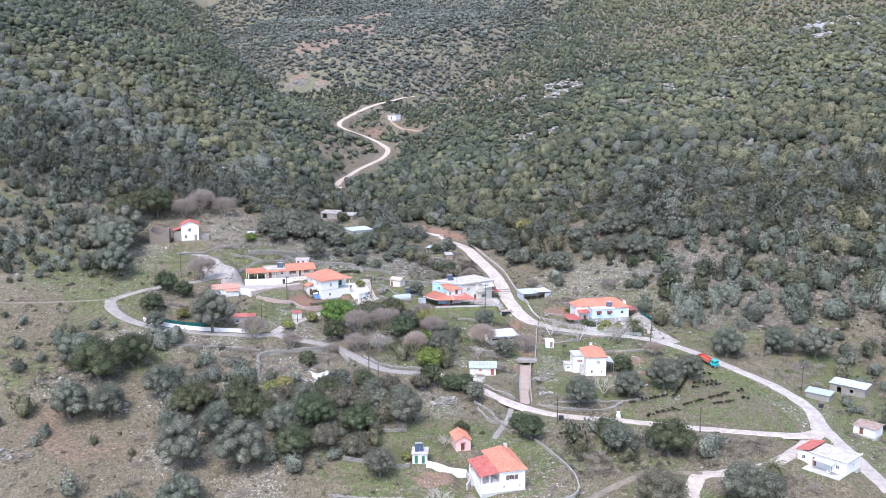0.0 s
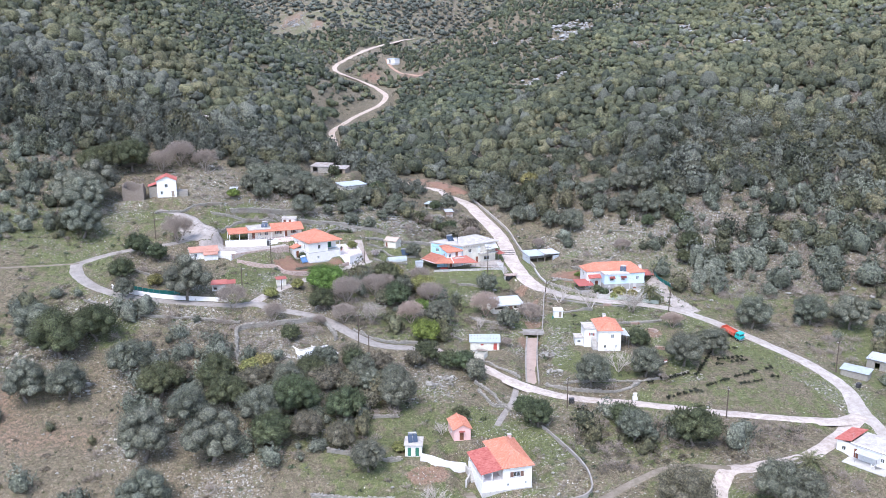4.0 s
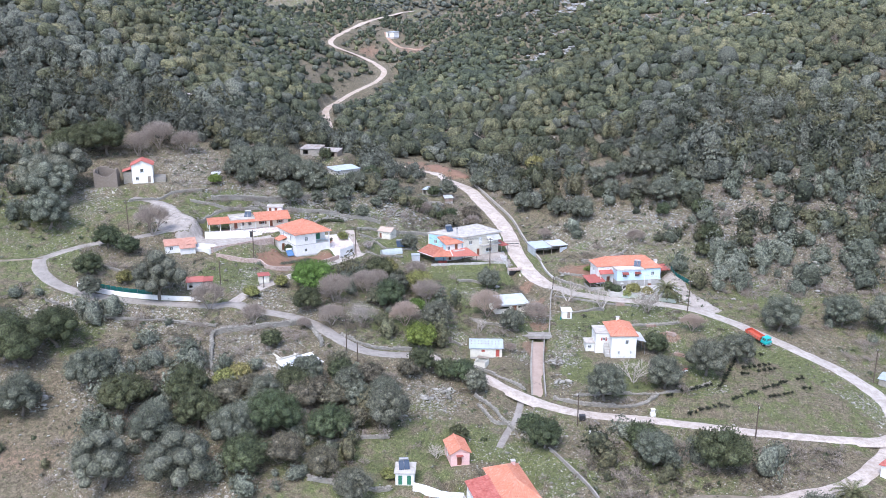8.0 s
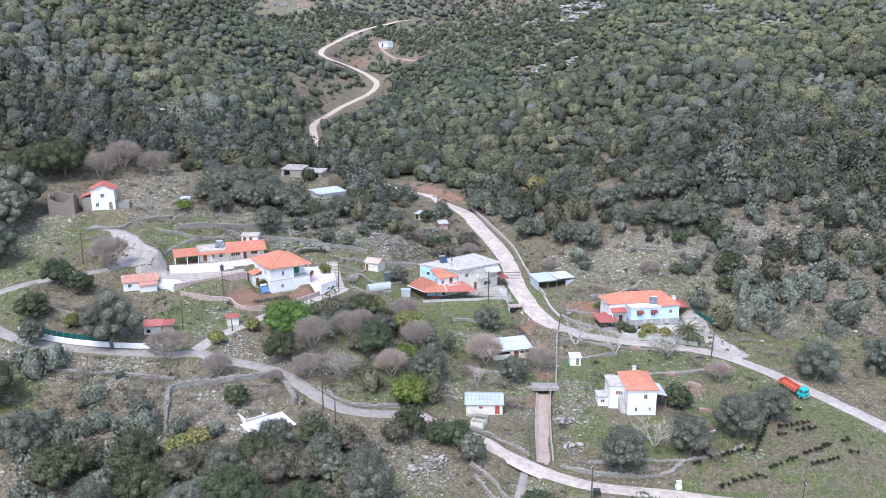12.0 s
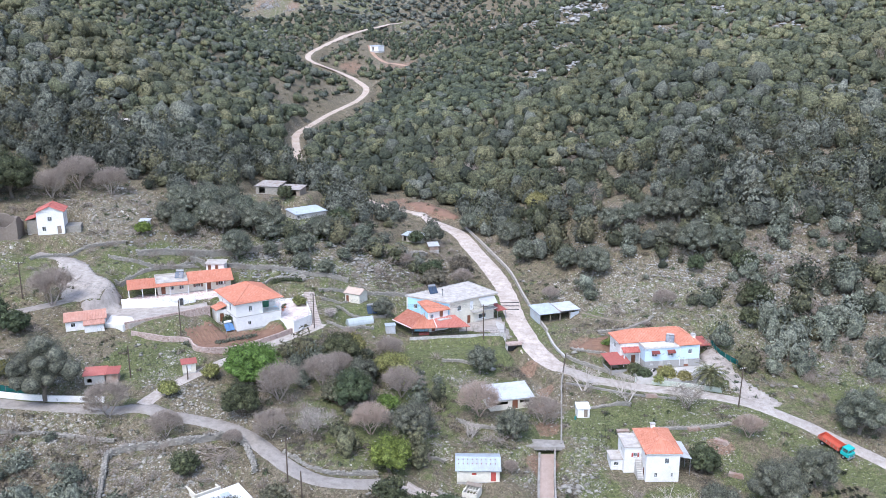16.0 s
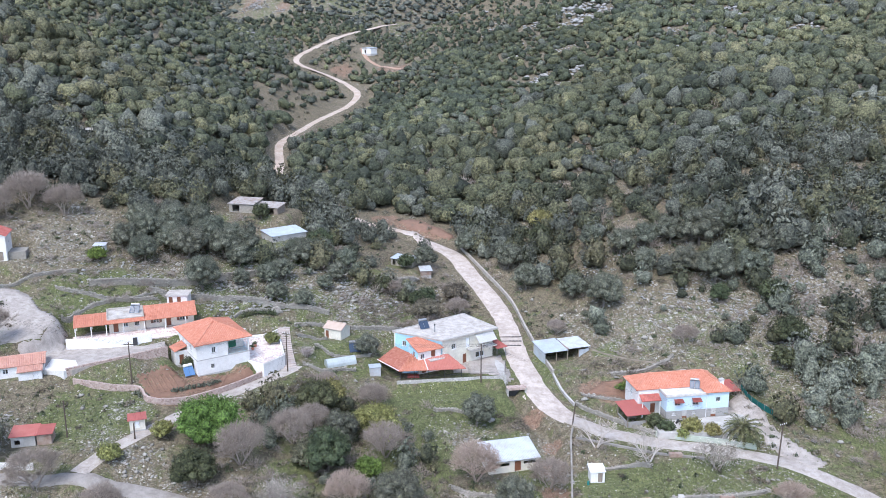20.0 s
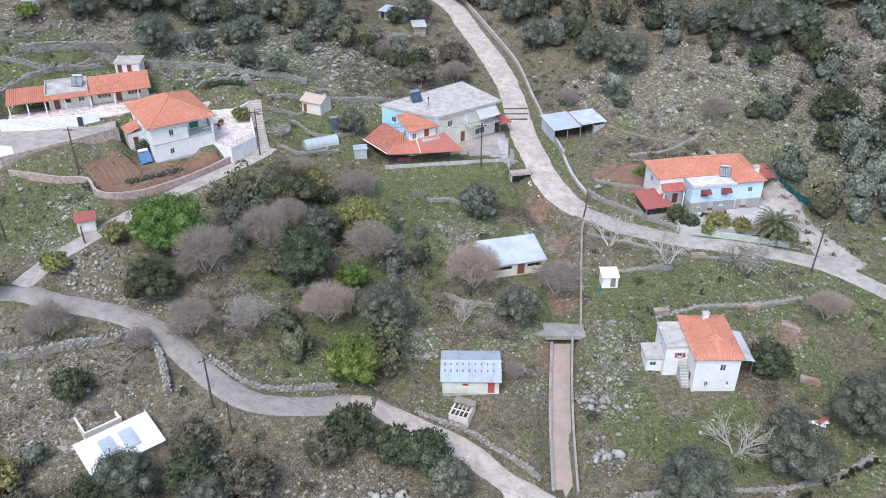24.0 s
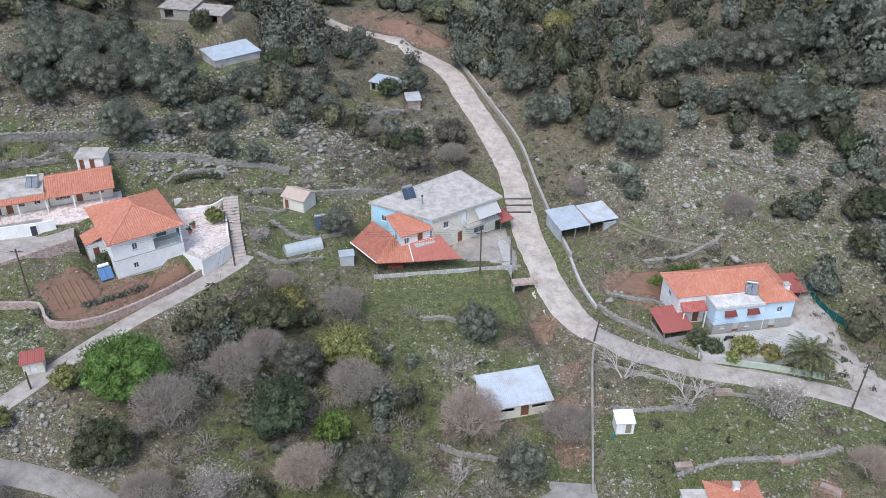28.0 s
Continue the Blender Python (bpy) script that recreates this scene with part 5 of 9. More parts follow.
def build_blue_house():
    h = thing("house", at(53.2, 267.8, 43.0, 8.6), "pale blue house with an orange roof and stone base", "house")
    def low(x0, x1, y):
        return wall(h, (x0, y), (x1, y), 0, 1.7, STONEBASE, [(3.2, 0.02, 1.0, 1.68, D, BROWNDOOR), (1.2, 0.9, 0.7, 0.5, W, None), (5.2, 0.9, 0.7, 0.5, W, None)] if x0 == 0 else [(1.0, 0.02, 1.1, 1.68, D, BROWNDOOR)], 0.36)
    low(0, 8.0, -0.06)
    low(8.05, 12.6, -0.06)
    part("footing", boxes((0.05, 0.3, 0, 12.55, 9.4, 1.68)), STONEBASE, h, "stone faced ground storey")
    room(h, 0, 0, 8.0, 4.2, 1.72, 4.6, SKYBLUE, [(1.6, 1.0, 1.3, 1.0, W, None), (5.2, 1.0, 1.3, 1.0, W, None)])
    part("roof_slab", soft_boxes((-0.25, -0.25, 4.62, 8.2, 4.3, 4.85)), STAINWHITE, h, "stained flat white roof over the front rooms")
    part("parapet", boxes((-0.25, -0.25, 4.85, 8.2, -0.05, 5.15), (-0.25, -0.05, 4.85, -0.05, 4.3, 5.15)), STAINWHITE, h)
    for x in (1.4, 5.0):
        bm = bmesh.new()
        vs = [bm.verts.new(p) for p in ((x, -0.02, 4.1), (x + 1.8, -0.02, 4.1), (x + 1.8, -0.95, 3.6), (x, -0.95, 3.6))]
        bm.faces.new(vs)
        bmesh.ops.solidify(bm, geom=bm.faces[:], thickness=0.05)
        part("awning", bm, REDSHEET, h, "dark red window awning")
    room(h, 8.05, 0, 12.6, 9.5, 1.72, 5.0, SKYBLUE, [(1.9, 1.2, 0.9, 1.0, W, None)], [(2, 1.2, 1, 1, W, None), (6, 1.2, 1, 1, W, None)])
    room(h, -4.4, 3.2, -0.02, 9.5, 0.0, 5.0, WHITE, [(0.8, 2.9, 1.0, 1.1, W, None), (2.6, 0.1, 1.0, 2.0, D, BROWNDOOR)], (), (), [(2, 2.9, 1, 1.1, W, None)])
    room(h, 0, 4.35, 8.0, 9.5, 1.72, 5.0, WHITE)
    hip_roof(h, -4.4, 3.4, 12.6, 9.5, 5.05, 1.9, 0.4, None, "x")
    slope(h, [(12.95, -0.4, 5.05), (12.95, 6.4, 5.05), (10.3, 6.4, 6.85), (10.3, 2.0, 6.85)], TILE)
    slope(h, [(7.65, 6.4, 5.05), (7.65, -0.4, 5.05), (10.3, 2.0, 6.85), (10.3, 6.4, 6.85)], TILE)
    slope(h, [(7.65, -0.4, 5.05), (12.95, -0.4, 5.05), (10.3, 2.0, 6.85)], TILE)
    ridge(h, (10.3, 2.0, 6.85), (10.3, 6.4, 6.85), TILE)
    slope(h, [(-4.2, 1.6, 3.3), (-0.3, 1.6, 3.3), (-0.3, 3.15, 4.1), (-4.2, 3.15, 4.1)], REDTILE, label="small red porch roof")
    posts(h, [(-4.0, 1.8), (-0.5, 1.8)], 0, 3.25, WHITE, 0.09)
    chimney(h, 11.6, 1.6, 5.6, 1.2, 0.8)
    solar_heater(h, at(6.6, 2.3, 4.86, -25), 0.95)
    part("drain_pipe", tubes(((8.02, -0.1, 0.1), (8.02, -0.1, 4.9), 0.05, 0.05)), WHITEPAINT, h)
    for i in range(4):
        part("step", soft_boxes((13.2, 3.0 + i * 0.32, 0.0, 14.6, 5.5, 0.2 + i * 0.2)), CONCRETE, h)
    r = thing("lean_to", at(66.0, 275.2, 43.4, 8.6), "dark red lean-to roof behind the blue house", "lean-to")
    slope(r, [(0.3, -1.0, 2.4), (3.8, -1.0, 2.4), (3.8, 3.5, 3.0), (0.3, 3.5, 3.0)], REDSHEET, 0.3, 0)
    posts(r, [(3.6, -0.8), (3.6, 3.2), (0.6, -0.8)], 0, 2.4, WOOD)
    p = thing("pergola", at(45.6, 266.4, 42.4, 12), "open garden shelter with a dark red sheet roof", "pergola")
    slope(p, [(-0.4, -0.5, 2.3), (4.6, -0.5, 2.3), (4.6, 5.0, 3.0), (-0.4, 5.0, 3.0)], REDSHEET, 0.3, 0, 0.05, 0.03)
    posts(p, [(0.1, 0.1), (3.9, 0.1), (0.1, 4.5), (3.9, 4.5)], -0.3, 2.3, WOOD, 0.08)
    part("low_wall", boxes((0.25, 0, -0.3, 3.75, 0.2, 0.8), (0, 0.3, -0.3, 0.2, 4.3, 0.8)), STONEBASE, p, "low stone wall between the posts")
    part("table", soft_boxes((1.2, 1.6, 0.7, 2.8, 3.0, 0.76), (1.9, 2.2, -0.2, 2.1, 2.4, 0.7)), WOOD, p)
    y = thing("yard", at(0, 0, 0, 0), "grey concrete yard before the blue house", "yard")
    part("yard_slab", prism(bmesh.new(), [(50.5, 262.6), (66.5, 262.2), (70.5, 266.5), (68, 276), (66, 269.6), (53.2, 267.7), (50.5, 267)], 41.2, 42.98), CONCRETE, y)


STONEBASE = varied("grey_stone_facing", [(0.22, 0.21, 0.2), (0.32, 0.31, 0.29), (0.42, 0.4, 0.38)], 0.9, 3.5, 0.05)


def build_white_house():
    h = thing("house", at(44.2, 229.5, 37.4, 0), "white two-storey house with an orange hip roof", "house")
    room(h, 0, 0, 5.8, 9.0, 0, 5.6, WHITE, [(1.5, 0.9, 0.55, 0.9, W, None), (3.2, 3.5, 0.8, 1.1, W, None), (4.4, 1.0, 0.4, 0.8, W, None)], [(2, 3.4, 1, 1.1, W, None), (5.5, 3.4, 1, 1.1, W, None)], (), [(3, 3.4, 0.9, 1.0, W, None), (6.5, 0.1, 0.95, 2.0, D, BROWNDOOR)])
    hip_roof(h, 0, 0, 5.8, 9.0, 5.65, 1.7, 0.35)
    room(h, -3.1, 3.3, -0.02, 8.4, 0, 5.0, WHITE, [(1.6, 3.2, 0.7, 0.8, S, REDDOOR)], (), (), [(2, 3.0, 0.8, 0.9, W, None)])
    part("roof_slab", soft_boxes((-3.3, 3.1, 5.02, 0.0, 8.6, 5.25)), ROOFSLAB, h, "flat stained concrete roof")
    room(h, -5.2, 4.2, -3.12, 7.4, 0, 2.2, WHITE, [(0.5, 1.0, 0.9, 0.7, W, None)])
    part("roof_slab", soft_boxes((-5.4, 4.0, 2.22, -3.1, 7.6, 2.4)), ROOFSLAB, h)
    part("outside_stair", boxes(*[(-1.2 - 0.0, 3.2 - 0.28 * (i + 1), 0, -0.1, 3.2 - 0.28 * i, 2.8 - 0.28 * i) for i in range(9)]), CONCRETE, h, "concrete outside stair")
    railing(h, [(-1.2, 3.1), (-0.1, 3.1)], 2.9, 0.9, METAL)
    slope(h, [(6.1, 2.0, 3.9), (8.6, 2.0, 3.4), (8.6, 8.5, 3.4), (6.1, 8.5, 3.9)], TIN, 0.3, 0, 0.04, 0.03, label="grey sheet roof over a side porch")
    posts(h, [(8.4, 2.2), (8.4, 8.3), (8.4, 5.2)], 0, 3.4, METAL, 0.05)
    chimney(h, 2.6, 6.8, 6.6, 1.3, 0.7)


def build_foreground_house():
    h = thing("house", at(11.0, 172.4, 28.9, 14), "white two-storey house with orange tiles and a porch", "house")
    room(h, 4.2, 0, 10.2, 11.5, 0, 5.2, WHITE, [(2.2, 3.0, 1.4, 1.1, S, SHUTTER), (0.9, 1.2, 0.45, 0.6, W, None), (4.6, 1.2, 0.4, 0.6, W, None)], [(2, 3.0, 1, 1.1, S, SHUTTER), (6, 3.0, 1, 1.1, S, SHUTTER)], (), [(1.5, 3.0, 1.0, 2.1, D, BROWNDOOR), (5, 3.2, 1.0, 1.1, W, None)])
    hip_roof(h, 4.2, 0, 10.2, 11.5, 5.2, 2.2, 0.4)
    part("porch_base", soft_boxes((0, -0.05, -0.5, 4.18, 9.5, 2.6)), WHITE, h, "white porch base")
    slope(h, [(-0.4, 9.5, 4.6), (-0.4, -0.5, 4.6), (4.1, -0.5, 5.3), (4.1, 9.5, 5.3)], REDTILE, label="flat red tiled porch roof")
    posts(h, [(0.15, 0.1), (2.0, 0.1), (0.15, 4.5), (0.15, 9.2)], 2.6, 4.55, WHITE, 0.1)
    railing(h, [(0.1, 0.05), (4.1, 0.05)], 2.6, 0.9, WHITE, 0.25)
    railing(h, [(0.1, 0.05), (0.1, 9)], 2.6, 0.9, WHITE, 0.25)
    chimney(h, 9.0, 10.2, 5.4, 1.6, 0.7, PINK)
    part("plinth", boxes((-0.1, -0.15, -0.5, 10.3, -0.06, 0.5)), CONCRETE, h)
    p = thing("annex", at(6.0, 188.6, 32.4, 12), "small pink house with an orange gable roof", "annex")
    room(p, 0, 0, 3.6, 5.5, 0, 2.6, PINK, [(1.2, 0.05, 0.9, 2.0, D, BROWNDOOR)], (), (), [(2, 0.9, 0.8, 0.9, W, None)])
    gable_roof(p, 0, 0, 3.6, 5.5, 2.6, 1.1, 0.3, None, "y", PINK)
    part("door_canopy", boxes((1.0, -0.7, 2.15, 2.3, -0.01, 2.22)), REDSHEET, p)
    k = thing("hut", at(-4.2, 182.9, 31.9, -2), "small white hut with two green doors", "hut")
    room(k, 0, 0, 3.4, 3.6, 0, 2.4, WHITE, [(0.5, 0.05, 0.75, 1.9, D, GREENDOOR), (2.1, 0.05, 0.75, 1.9, D, GREENDOOR)], thick=0.2)
    part("roof_slab", soft_boxes((-0.25, -0.3, 2.42, 3.65, 3.9, 2.62)), ROOFSLAB, k)
    solar_heater(k, at(1.6, 0.9, 2.62, 10), 1.0)
    wall_line("garden_wall", [(-1.0, 181.2), (4.0, 180.4), (8.2, 181.5)], 1.7, 0.35, WHITE, "white stained retaining wall by the hut")
    wall_line("garden_wall", [(8.2, 181.5), (8.9, 178.5), (8.0, 176)], 1.4, 0.35, CONCRETE, "grey planter wall beside the steps")
    s = thing("steps", at(9.1, 177.2, 29.4, 14), "concrete steps beside the porch", "steps")
    for i in range(8):
        part("step", soft_boxes((0, i * 0.34, -0.6, 1.3, (i + 1) * 0.34, 0.19 * (i + 1))), CONCRETE, s)


def build_right_house():
    h = thing("house", at(87.6, 188.6, 29.4, -50), "low white house with a flat roof and red tiles", "house")
    room(h, 0, 0, 11.5, 7.5, 0, 3.0, WHITE, [(1.0, 1.0, 0.9, 0.9, W, None), (3.6, 0.05, 0.95, 2.1, D, BROWNDOOR), (9.0, 1.0, 0.8, 0.9, W, None)], [(3, 1.0, 1, 1, W, None)], (), [(2.2, 1.0, 0.9, 0.9, W, None)])
    part("roof_slab", soft_boxes((2.9, -0.3, 3.02, 11.8, 7.8, 3.22)), ROOFSLAB, h, "stained flat concrete roof")
    part("parapet", boxes((2.9, -0.3, 3.22, 11.8, -0.1, 3.42), (11.6, -0.1, 3.22, 11.8, 7.8, 3.42)), WHITE, h)
    slope(h, [(-0.4, 8.0, 3.05), (-0.4, -0.4, 3.05), (2.95, -0.4, 3.7), (2.95, 8.0, 3.7)], REDTILE)
    slope(h, [(4.6, -2.2, 2.3), (9.2, -2.2, 2.3), (9.2, -0.02, 2.7), (4.6, -0.02, 2.7)], TIN, 0.25, 0, 0.04, 0.03, label="pale porch roof")
    posts(h, [(4.8, -2.0), (9.0, -2.0)], 0, 2.3, METAL, 0.05)
    part("porch_floor", soft_boxes((2.5, -3.6, -1.2, 11.5, -0.05, 0.08)), CONCRETE, h)
    part("aerial", tubes(((2.9, 0.8, 3.4), (2.9, 0.8, 5.2), 0.03, 0.02), ((2.4, 0.8, 4.9), (3.4, 0.8, 4.9), 0.015, 0.015), ((2.5, 0.8, 4.6), (3.3, 0.8, 4.6), 0.015, 0.015)), METAL, h, "thin roof aerial")
    t = thing("garden_table", at(92.5, 180.6, 29.5, -40), "small white garden table", "table")
    part("tabletop", soft_boxes((-0.7, -0.45, 0.7, 0.7, 0.45, 0.75), edge=0.01), WHITEPAINT, t)
    posts(t, [(-0.6, -0.35), (0.6, -0.35), (-0.6, 0.35), (0.6, 0.35)], 0, 0.7, WHITEPAINT, 0.03)
    for x, y, r in ((91.4, 180.9, 40), (93.4, 180.2, -130)):
        c = thing("garden_chair", at(x, y, 29.5, r), "white plastic garden chair", "chair", "garden chairs")
        part("seat", soft_boxes((-0.25, -0.25, 0.4, 0.25, 0.25, 0.45), edge=0.01), WHITEPAINT, c)
        part("backrest", soft_boxes((-0.25, 0.22, 0.45, 0.25, 0.27, 0.9), edge=0.01), WHITEPAINT, c)
        for lx, ly in ((-0.22, -0.22), (0.22, -0.22), (-0.22, 0.22), (0.22, 0.22)):
            part("leg", boxes((lx - 0.02, ly - 0.02, 0, lx + 0.02, ly + 0.02, 0.4)), WHITEPAINT, c)


def build_hill_house():
    h = thing("house", at(-88.2, 297.0, 66.7, 16), "white two-storey house with a faded red roof", "house")
    room(h, 0, 0, 6.0, 6.5, 0, 5.5, WHITE, [(1.0, 0.9, 0.9, 1.1, W, None), (2.4, 3.3, 1.0, 1.1, W, None), (4.4, 0.05, 0.9, 2.0, D, WOOD)], [(2.5, 3.3, 0.9, 1.1, W, None)])
    gable_roof(h, 0, 0, 6.0, 6.5, 5.5, 1.5, 0.35, REDTILE, "y", WHITE)
    room(h, -2.6, 2.0, -0.02, 6.5, 0, 3.4, STONEWALL, thick=0.4)
    slope(h, [(-2.9, 6.8, 3.45), (-2.9, 1.7, 3.45), (-0.05, 1.7, 4.3), (-0.05, 6.8, 4.3)], REDTILE)
    part("porch", boxes((6.02, 1.0, -0.5, 9.5, 5.5, 1.6)), STONEWALL, h, "grey stone terrace beside the house")
    r = thing("ruined_house", at(-98.0, 292.6, 66.2, 12), "roofless ruined stone house with broken walls", "ruin")
    for a, b, hh in (((0, 0), (6.5, 0), (5.0, 3.4, 3.0, 5.2)), ((6.5, 0.5), (6.5, 6), (5.2, 5.6, 4.4, 3.4)), ((6.5, 6.5), (0, 6.5), (3.4, 4.6, 5.8, 5.0)), ((0, 6), (0, 0.5), (5.0, 3.8, 5.4, 5.0))):
        a, b = Vector(a), Vector(b)
        bm = bmesh.new()
        n = (b - a).normalized()
        k = Vector((-n.y, n.x)) * 0.5
        L = 12
        rng = random.Random(int(a.x * 7 + a.y))
        rings = []
        for i in range(L + 1):
            p = a.lerp(b, i / L)
            z = float(np.interp(i / L, [0, 0.33, 0.66, 1], hh)) + rng.uniform(-0.25, 0.25)
            q = p + k
            rings.append([bm.verts.new((*p, -0.4)), bm.verts.new((*q, -0.4)), bm.verts.new((*q, z + rng.uniform(-0.15, 0.15))), bm.verts.new((*p, z))])
        for s, e in zip(rings, rings[1:]):
            for i in range(4):
                bm.faces.new((s[i], e[i], e[(i + 1) % 4], s[(i + 1) % 4]))
        bm.faces.new(rings[0])
        bm.faces.new(rings[-1][::-1])
        bmesh.ops.recalc_face_normals(bm, faces=bm.faces[:])
        part("wall", bm, RUINSTONE, r, "crumbling stone wall")


RUINSTONE = varied("brown_rubble_stone", [(0.15, 0.125, 0.1), (0.24, 0.2, 0.165), (0.33, 0.285, 0.24)], 0.95, 2.5, 0.1)


def sheet_shed(name, m, w, d, h0, h1, wall_mat, roof_mat, label, front=(), over=0.3, category="shed", ridge_at=None, rib=0.28, footing=True):
    """A shed with a sheet roof: one slope (h0 front, h1 back), or two when ridge_at is given."""
    s = thing(name, m, label, category)
    top = min(h0, h1)
    room(s, 0, 0, w, d, 0, top, wall_mat, front, thick=0.2)
    if ridge_at is None:
        slope(s, [(-over, -over, h0), (w + over, -over, h0), (w + over, d + over, h1), (-over, d + over, h1)], roof_mat, rib, 0, 0.04, 0.035)
        if abs(h1 - h0) > 0.1:
            bm = bmesh.new()
            for x in (0, w - 0.2):
                hi, lo = (d, 0) if h1 > h0 else (0, d)
                v = [bm.verts.new((x + dx, y, z)) for dx in (0, 0.2) for y, z in ((lo, top), (hi, top), (hi, max(h0, h1) - 0.06))]
                for f in ((0, 1, 2), (3, 5, 4), (0, 3, 4, 1), (1, 4, 5, 2), (2, 5, 3, 0)):
                    bm.faces.new([v[i] for i in f])
            y = d if h1 > h0 else 0
            box(bm, 0.2, min(y, y - 0.2) if y else 0, top, w - 0.2, y if y else 0.2, max(h0, h1) - 0.08)
            bmesh.ops.recalc_face_normals(bm, faces=bm.faces[:])
            part("gable", bm, wall_mat, s)
    else:
        gable_roof(s, 0, 0, w, d, h0, h1 - h0, over, roof_mat, "x", wall_mat, rib, 0)
    return s


BRICKRED = varied("weathered_brick", [(0.2, 0.1, 0.075), (0.28, 0.15, 0.11), (0.34, 0.2, 0.15)], 0.95)
OLDTIN = worn("pale_rusting_sheet", (0.44, 0.41, 0.38), (0.25, 0.17, 0.12), 0.9, 0.7, 0.9, 6, 0.15)


def build_sheds():
    V = "void"
    k = sheet_shed("shed", at(11.2, 228.9, 38.2, -2), 7.4, 5.8, 2.2, 3.1, CREAM, BLUETIN, "low white shed with a blue-grey sheet roof", [(2.6, 1.2, 0.8, 0.5, D, REDDOOR), (5.9, 0.05, 0.9, 1.8, D, REDDOOR)], ridge_at=1)
    for i in range(9):
        for y in (1.35, 2.35):
            part("roof_weight", boxes((0.2 + i * 0.8, y - 0.2, 2.34 + 0.281 * y, 0.36 + i * 0.8, y + 0.12, 2.44 + 0.281 * y)), BRICKRED, k, "reddish brick holding down the sheets")
    sheet_shed("stable", at(18.6, 251.9, 40.6, 13), 9.0, 6.0, 2.3, 3.1, CREAM, TIN, "long low stable with a shiny sheet roof", [(4.6, 0.05, 1.2, 1.9, D, BROWNDOOR), (0.5, 1.2, 3.2, 0.6, V, None), (6.2, 1.2, 2.6, 0.6, V, None)])
    k = sheet_shed("outhouse", at(35.7, 250.0, 40.0, 2), 2.4, 2.1, 2.0, 2.4, WHITE, WHITEPAINT, "tiny white outhouse with a brown door", [(1.25, 0.05, 0.8, 1.7, D, WOOD)], over=0.15)
    b = thing("gas_bottle", at(35.2, 249.4, 40.0, 0), "small teal gas bottle beside the outhouse", "gas bottle")
    part("bottle", tubes(((0, 0, 0), (0, 0, 0.6), 0.2, 0.2), ((0, 0, 0.6), (0, 0, 0.75), 0.2, 0.08), n=12), TEAL, b)
    part("valve", tubes(((0, 0, 0.75), (0, 0, 0.9), 0.04, 0.04)), METAL, b)
    g = thing("garage", at(-68.8, 263.2, 53.8, 22), "low white garage with an orange tiled roof", "garage")
    room(g, 0, 0, 7.8, 5.8, 0, 2.2, WHITE, [(1.0, 0.9, 0.9, 0.9, W, None)])
    gable_roof(g, 0, 0, 7.8, 5.8, 2.2, 1.0, 0.3, FADEDTILE, "x", WHITE)
    room(g, 3.6, -2.2, 7.4, -0.02, 0, 1.7, WHITE, [(2.4, 0.05, 0.8, 1.6, D, WHITEPAINT)], thick=0.2)
    slope(g, [(3.4, -2.5, 1.75), (7.6, -2.5, 1.75), (7.6, -0.33, 2.1), (3.4, -0.33, 2.1)], FADEDTILE)
    o = thing("open_shed", at(33.2, 290.3, 45.8, 19), "open-fronted shed with blue-grey and pale sheet roofs", "shed")
    slope(o, [(-0.3, -0.4, 2.3), (5.4, -0.4, 2.3), (5.4, 6.0, 2.9), (-0.3, 6.0, 2.9)], BLUETIN, 0.28, 0, 0.04, 0.035)
    slope(o, [(5.7, -0.2, 2.5), (11.0, -0.2, 2.5), (11.0, 5.8, 2.8), (5.7, 5.8, 2.8)], TIN, 0.28, 0, 0.04, 0.035)
    part("rust_strip", boxes((5.35, -0.3, 2.5, 5.75, 5.9, 2.56)), RUST, o)
    wall(o, (10.8, 5.6), (0, 5.6), -0.3, 2.6, CONCRETE, (), 0.2)
    wall(o, (0, 5.4), (0, 0), -0.3, 2.3, BLUETIN, (), 0.1)
    wall(o, (10.8, 0.2), (10.8, 5.4), -0.3, 2.4, CONCRETE, (), 0.2)
    posts(o, [(5.5, 0.1), (2.8, 0.1), (8.2, 0.1)], -0.3, 2.35, WOOD, 0.09)
    part("door", boxes((8.4, 0.1, -0.2, 10.7, 0.18, 1.9)), BLUETIN, o, "grey sheet door")
    sheet_shed("hut", at(-14.2, 294.2, 50.4, -28), 4.2, 3.6, 2.3, 3.2, CREAM, PALETILE, "small pale stone hut with an old tiled roof", [(0.3, 0.05, 0.8, 1.7, D, BROWNDOOR)], ridge_at=1)
    sheet_shed("hut", at(-47.4, 293.8, 57.9, 2), 4.3, 3.2, 2.3, 2.5, WHITE, ROOFSLAB, "small white storehouse with two brown doors", [(0.4, 0.05, 0.8, 1.9, D, BROWNDOOR), (2.1, 0.05, 0.8, 1.9, D, BROWNDOOR)])
    sheet_shed("hut", at(-42.0, 252.6, 48.9, 20), 2.5, 2.2, 1.9, 2.1, CREAM, REDSHEET, "tiny shrine-like hut with a bright red roof", [(0.8, 0.3, 0.8, 1.2, D, WHITEPAINT)])
    sheet_shed("shed", at(-58.6, 246.0, 49.3, 12), 3.6, 3.2, 1.9, 2.3, CONCRETE, REDTILE, "low grey shed with a red roof", [(0.5, 0.4, 0.8, 0.8, V, None)])
    sheet_shed("shed", at(-54.9, 246.9, 49.3, 12), 2.2, 2.8, 1.9, 2.2, RUST, REDSHEET, "small rusty shed with a red roof")
    sheet_shed("shed", at(-1.4, 334.0, 56.0, -28), 6.2, 3.4, 1.9, 2.3, STONEWALL, BLUETIN, "grey stone shed with a pale sheet roof", [(0.4, 0.1, 0.9, 1.6, V, None)])
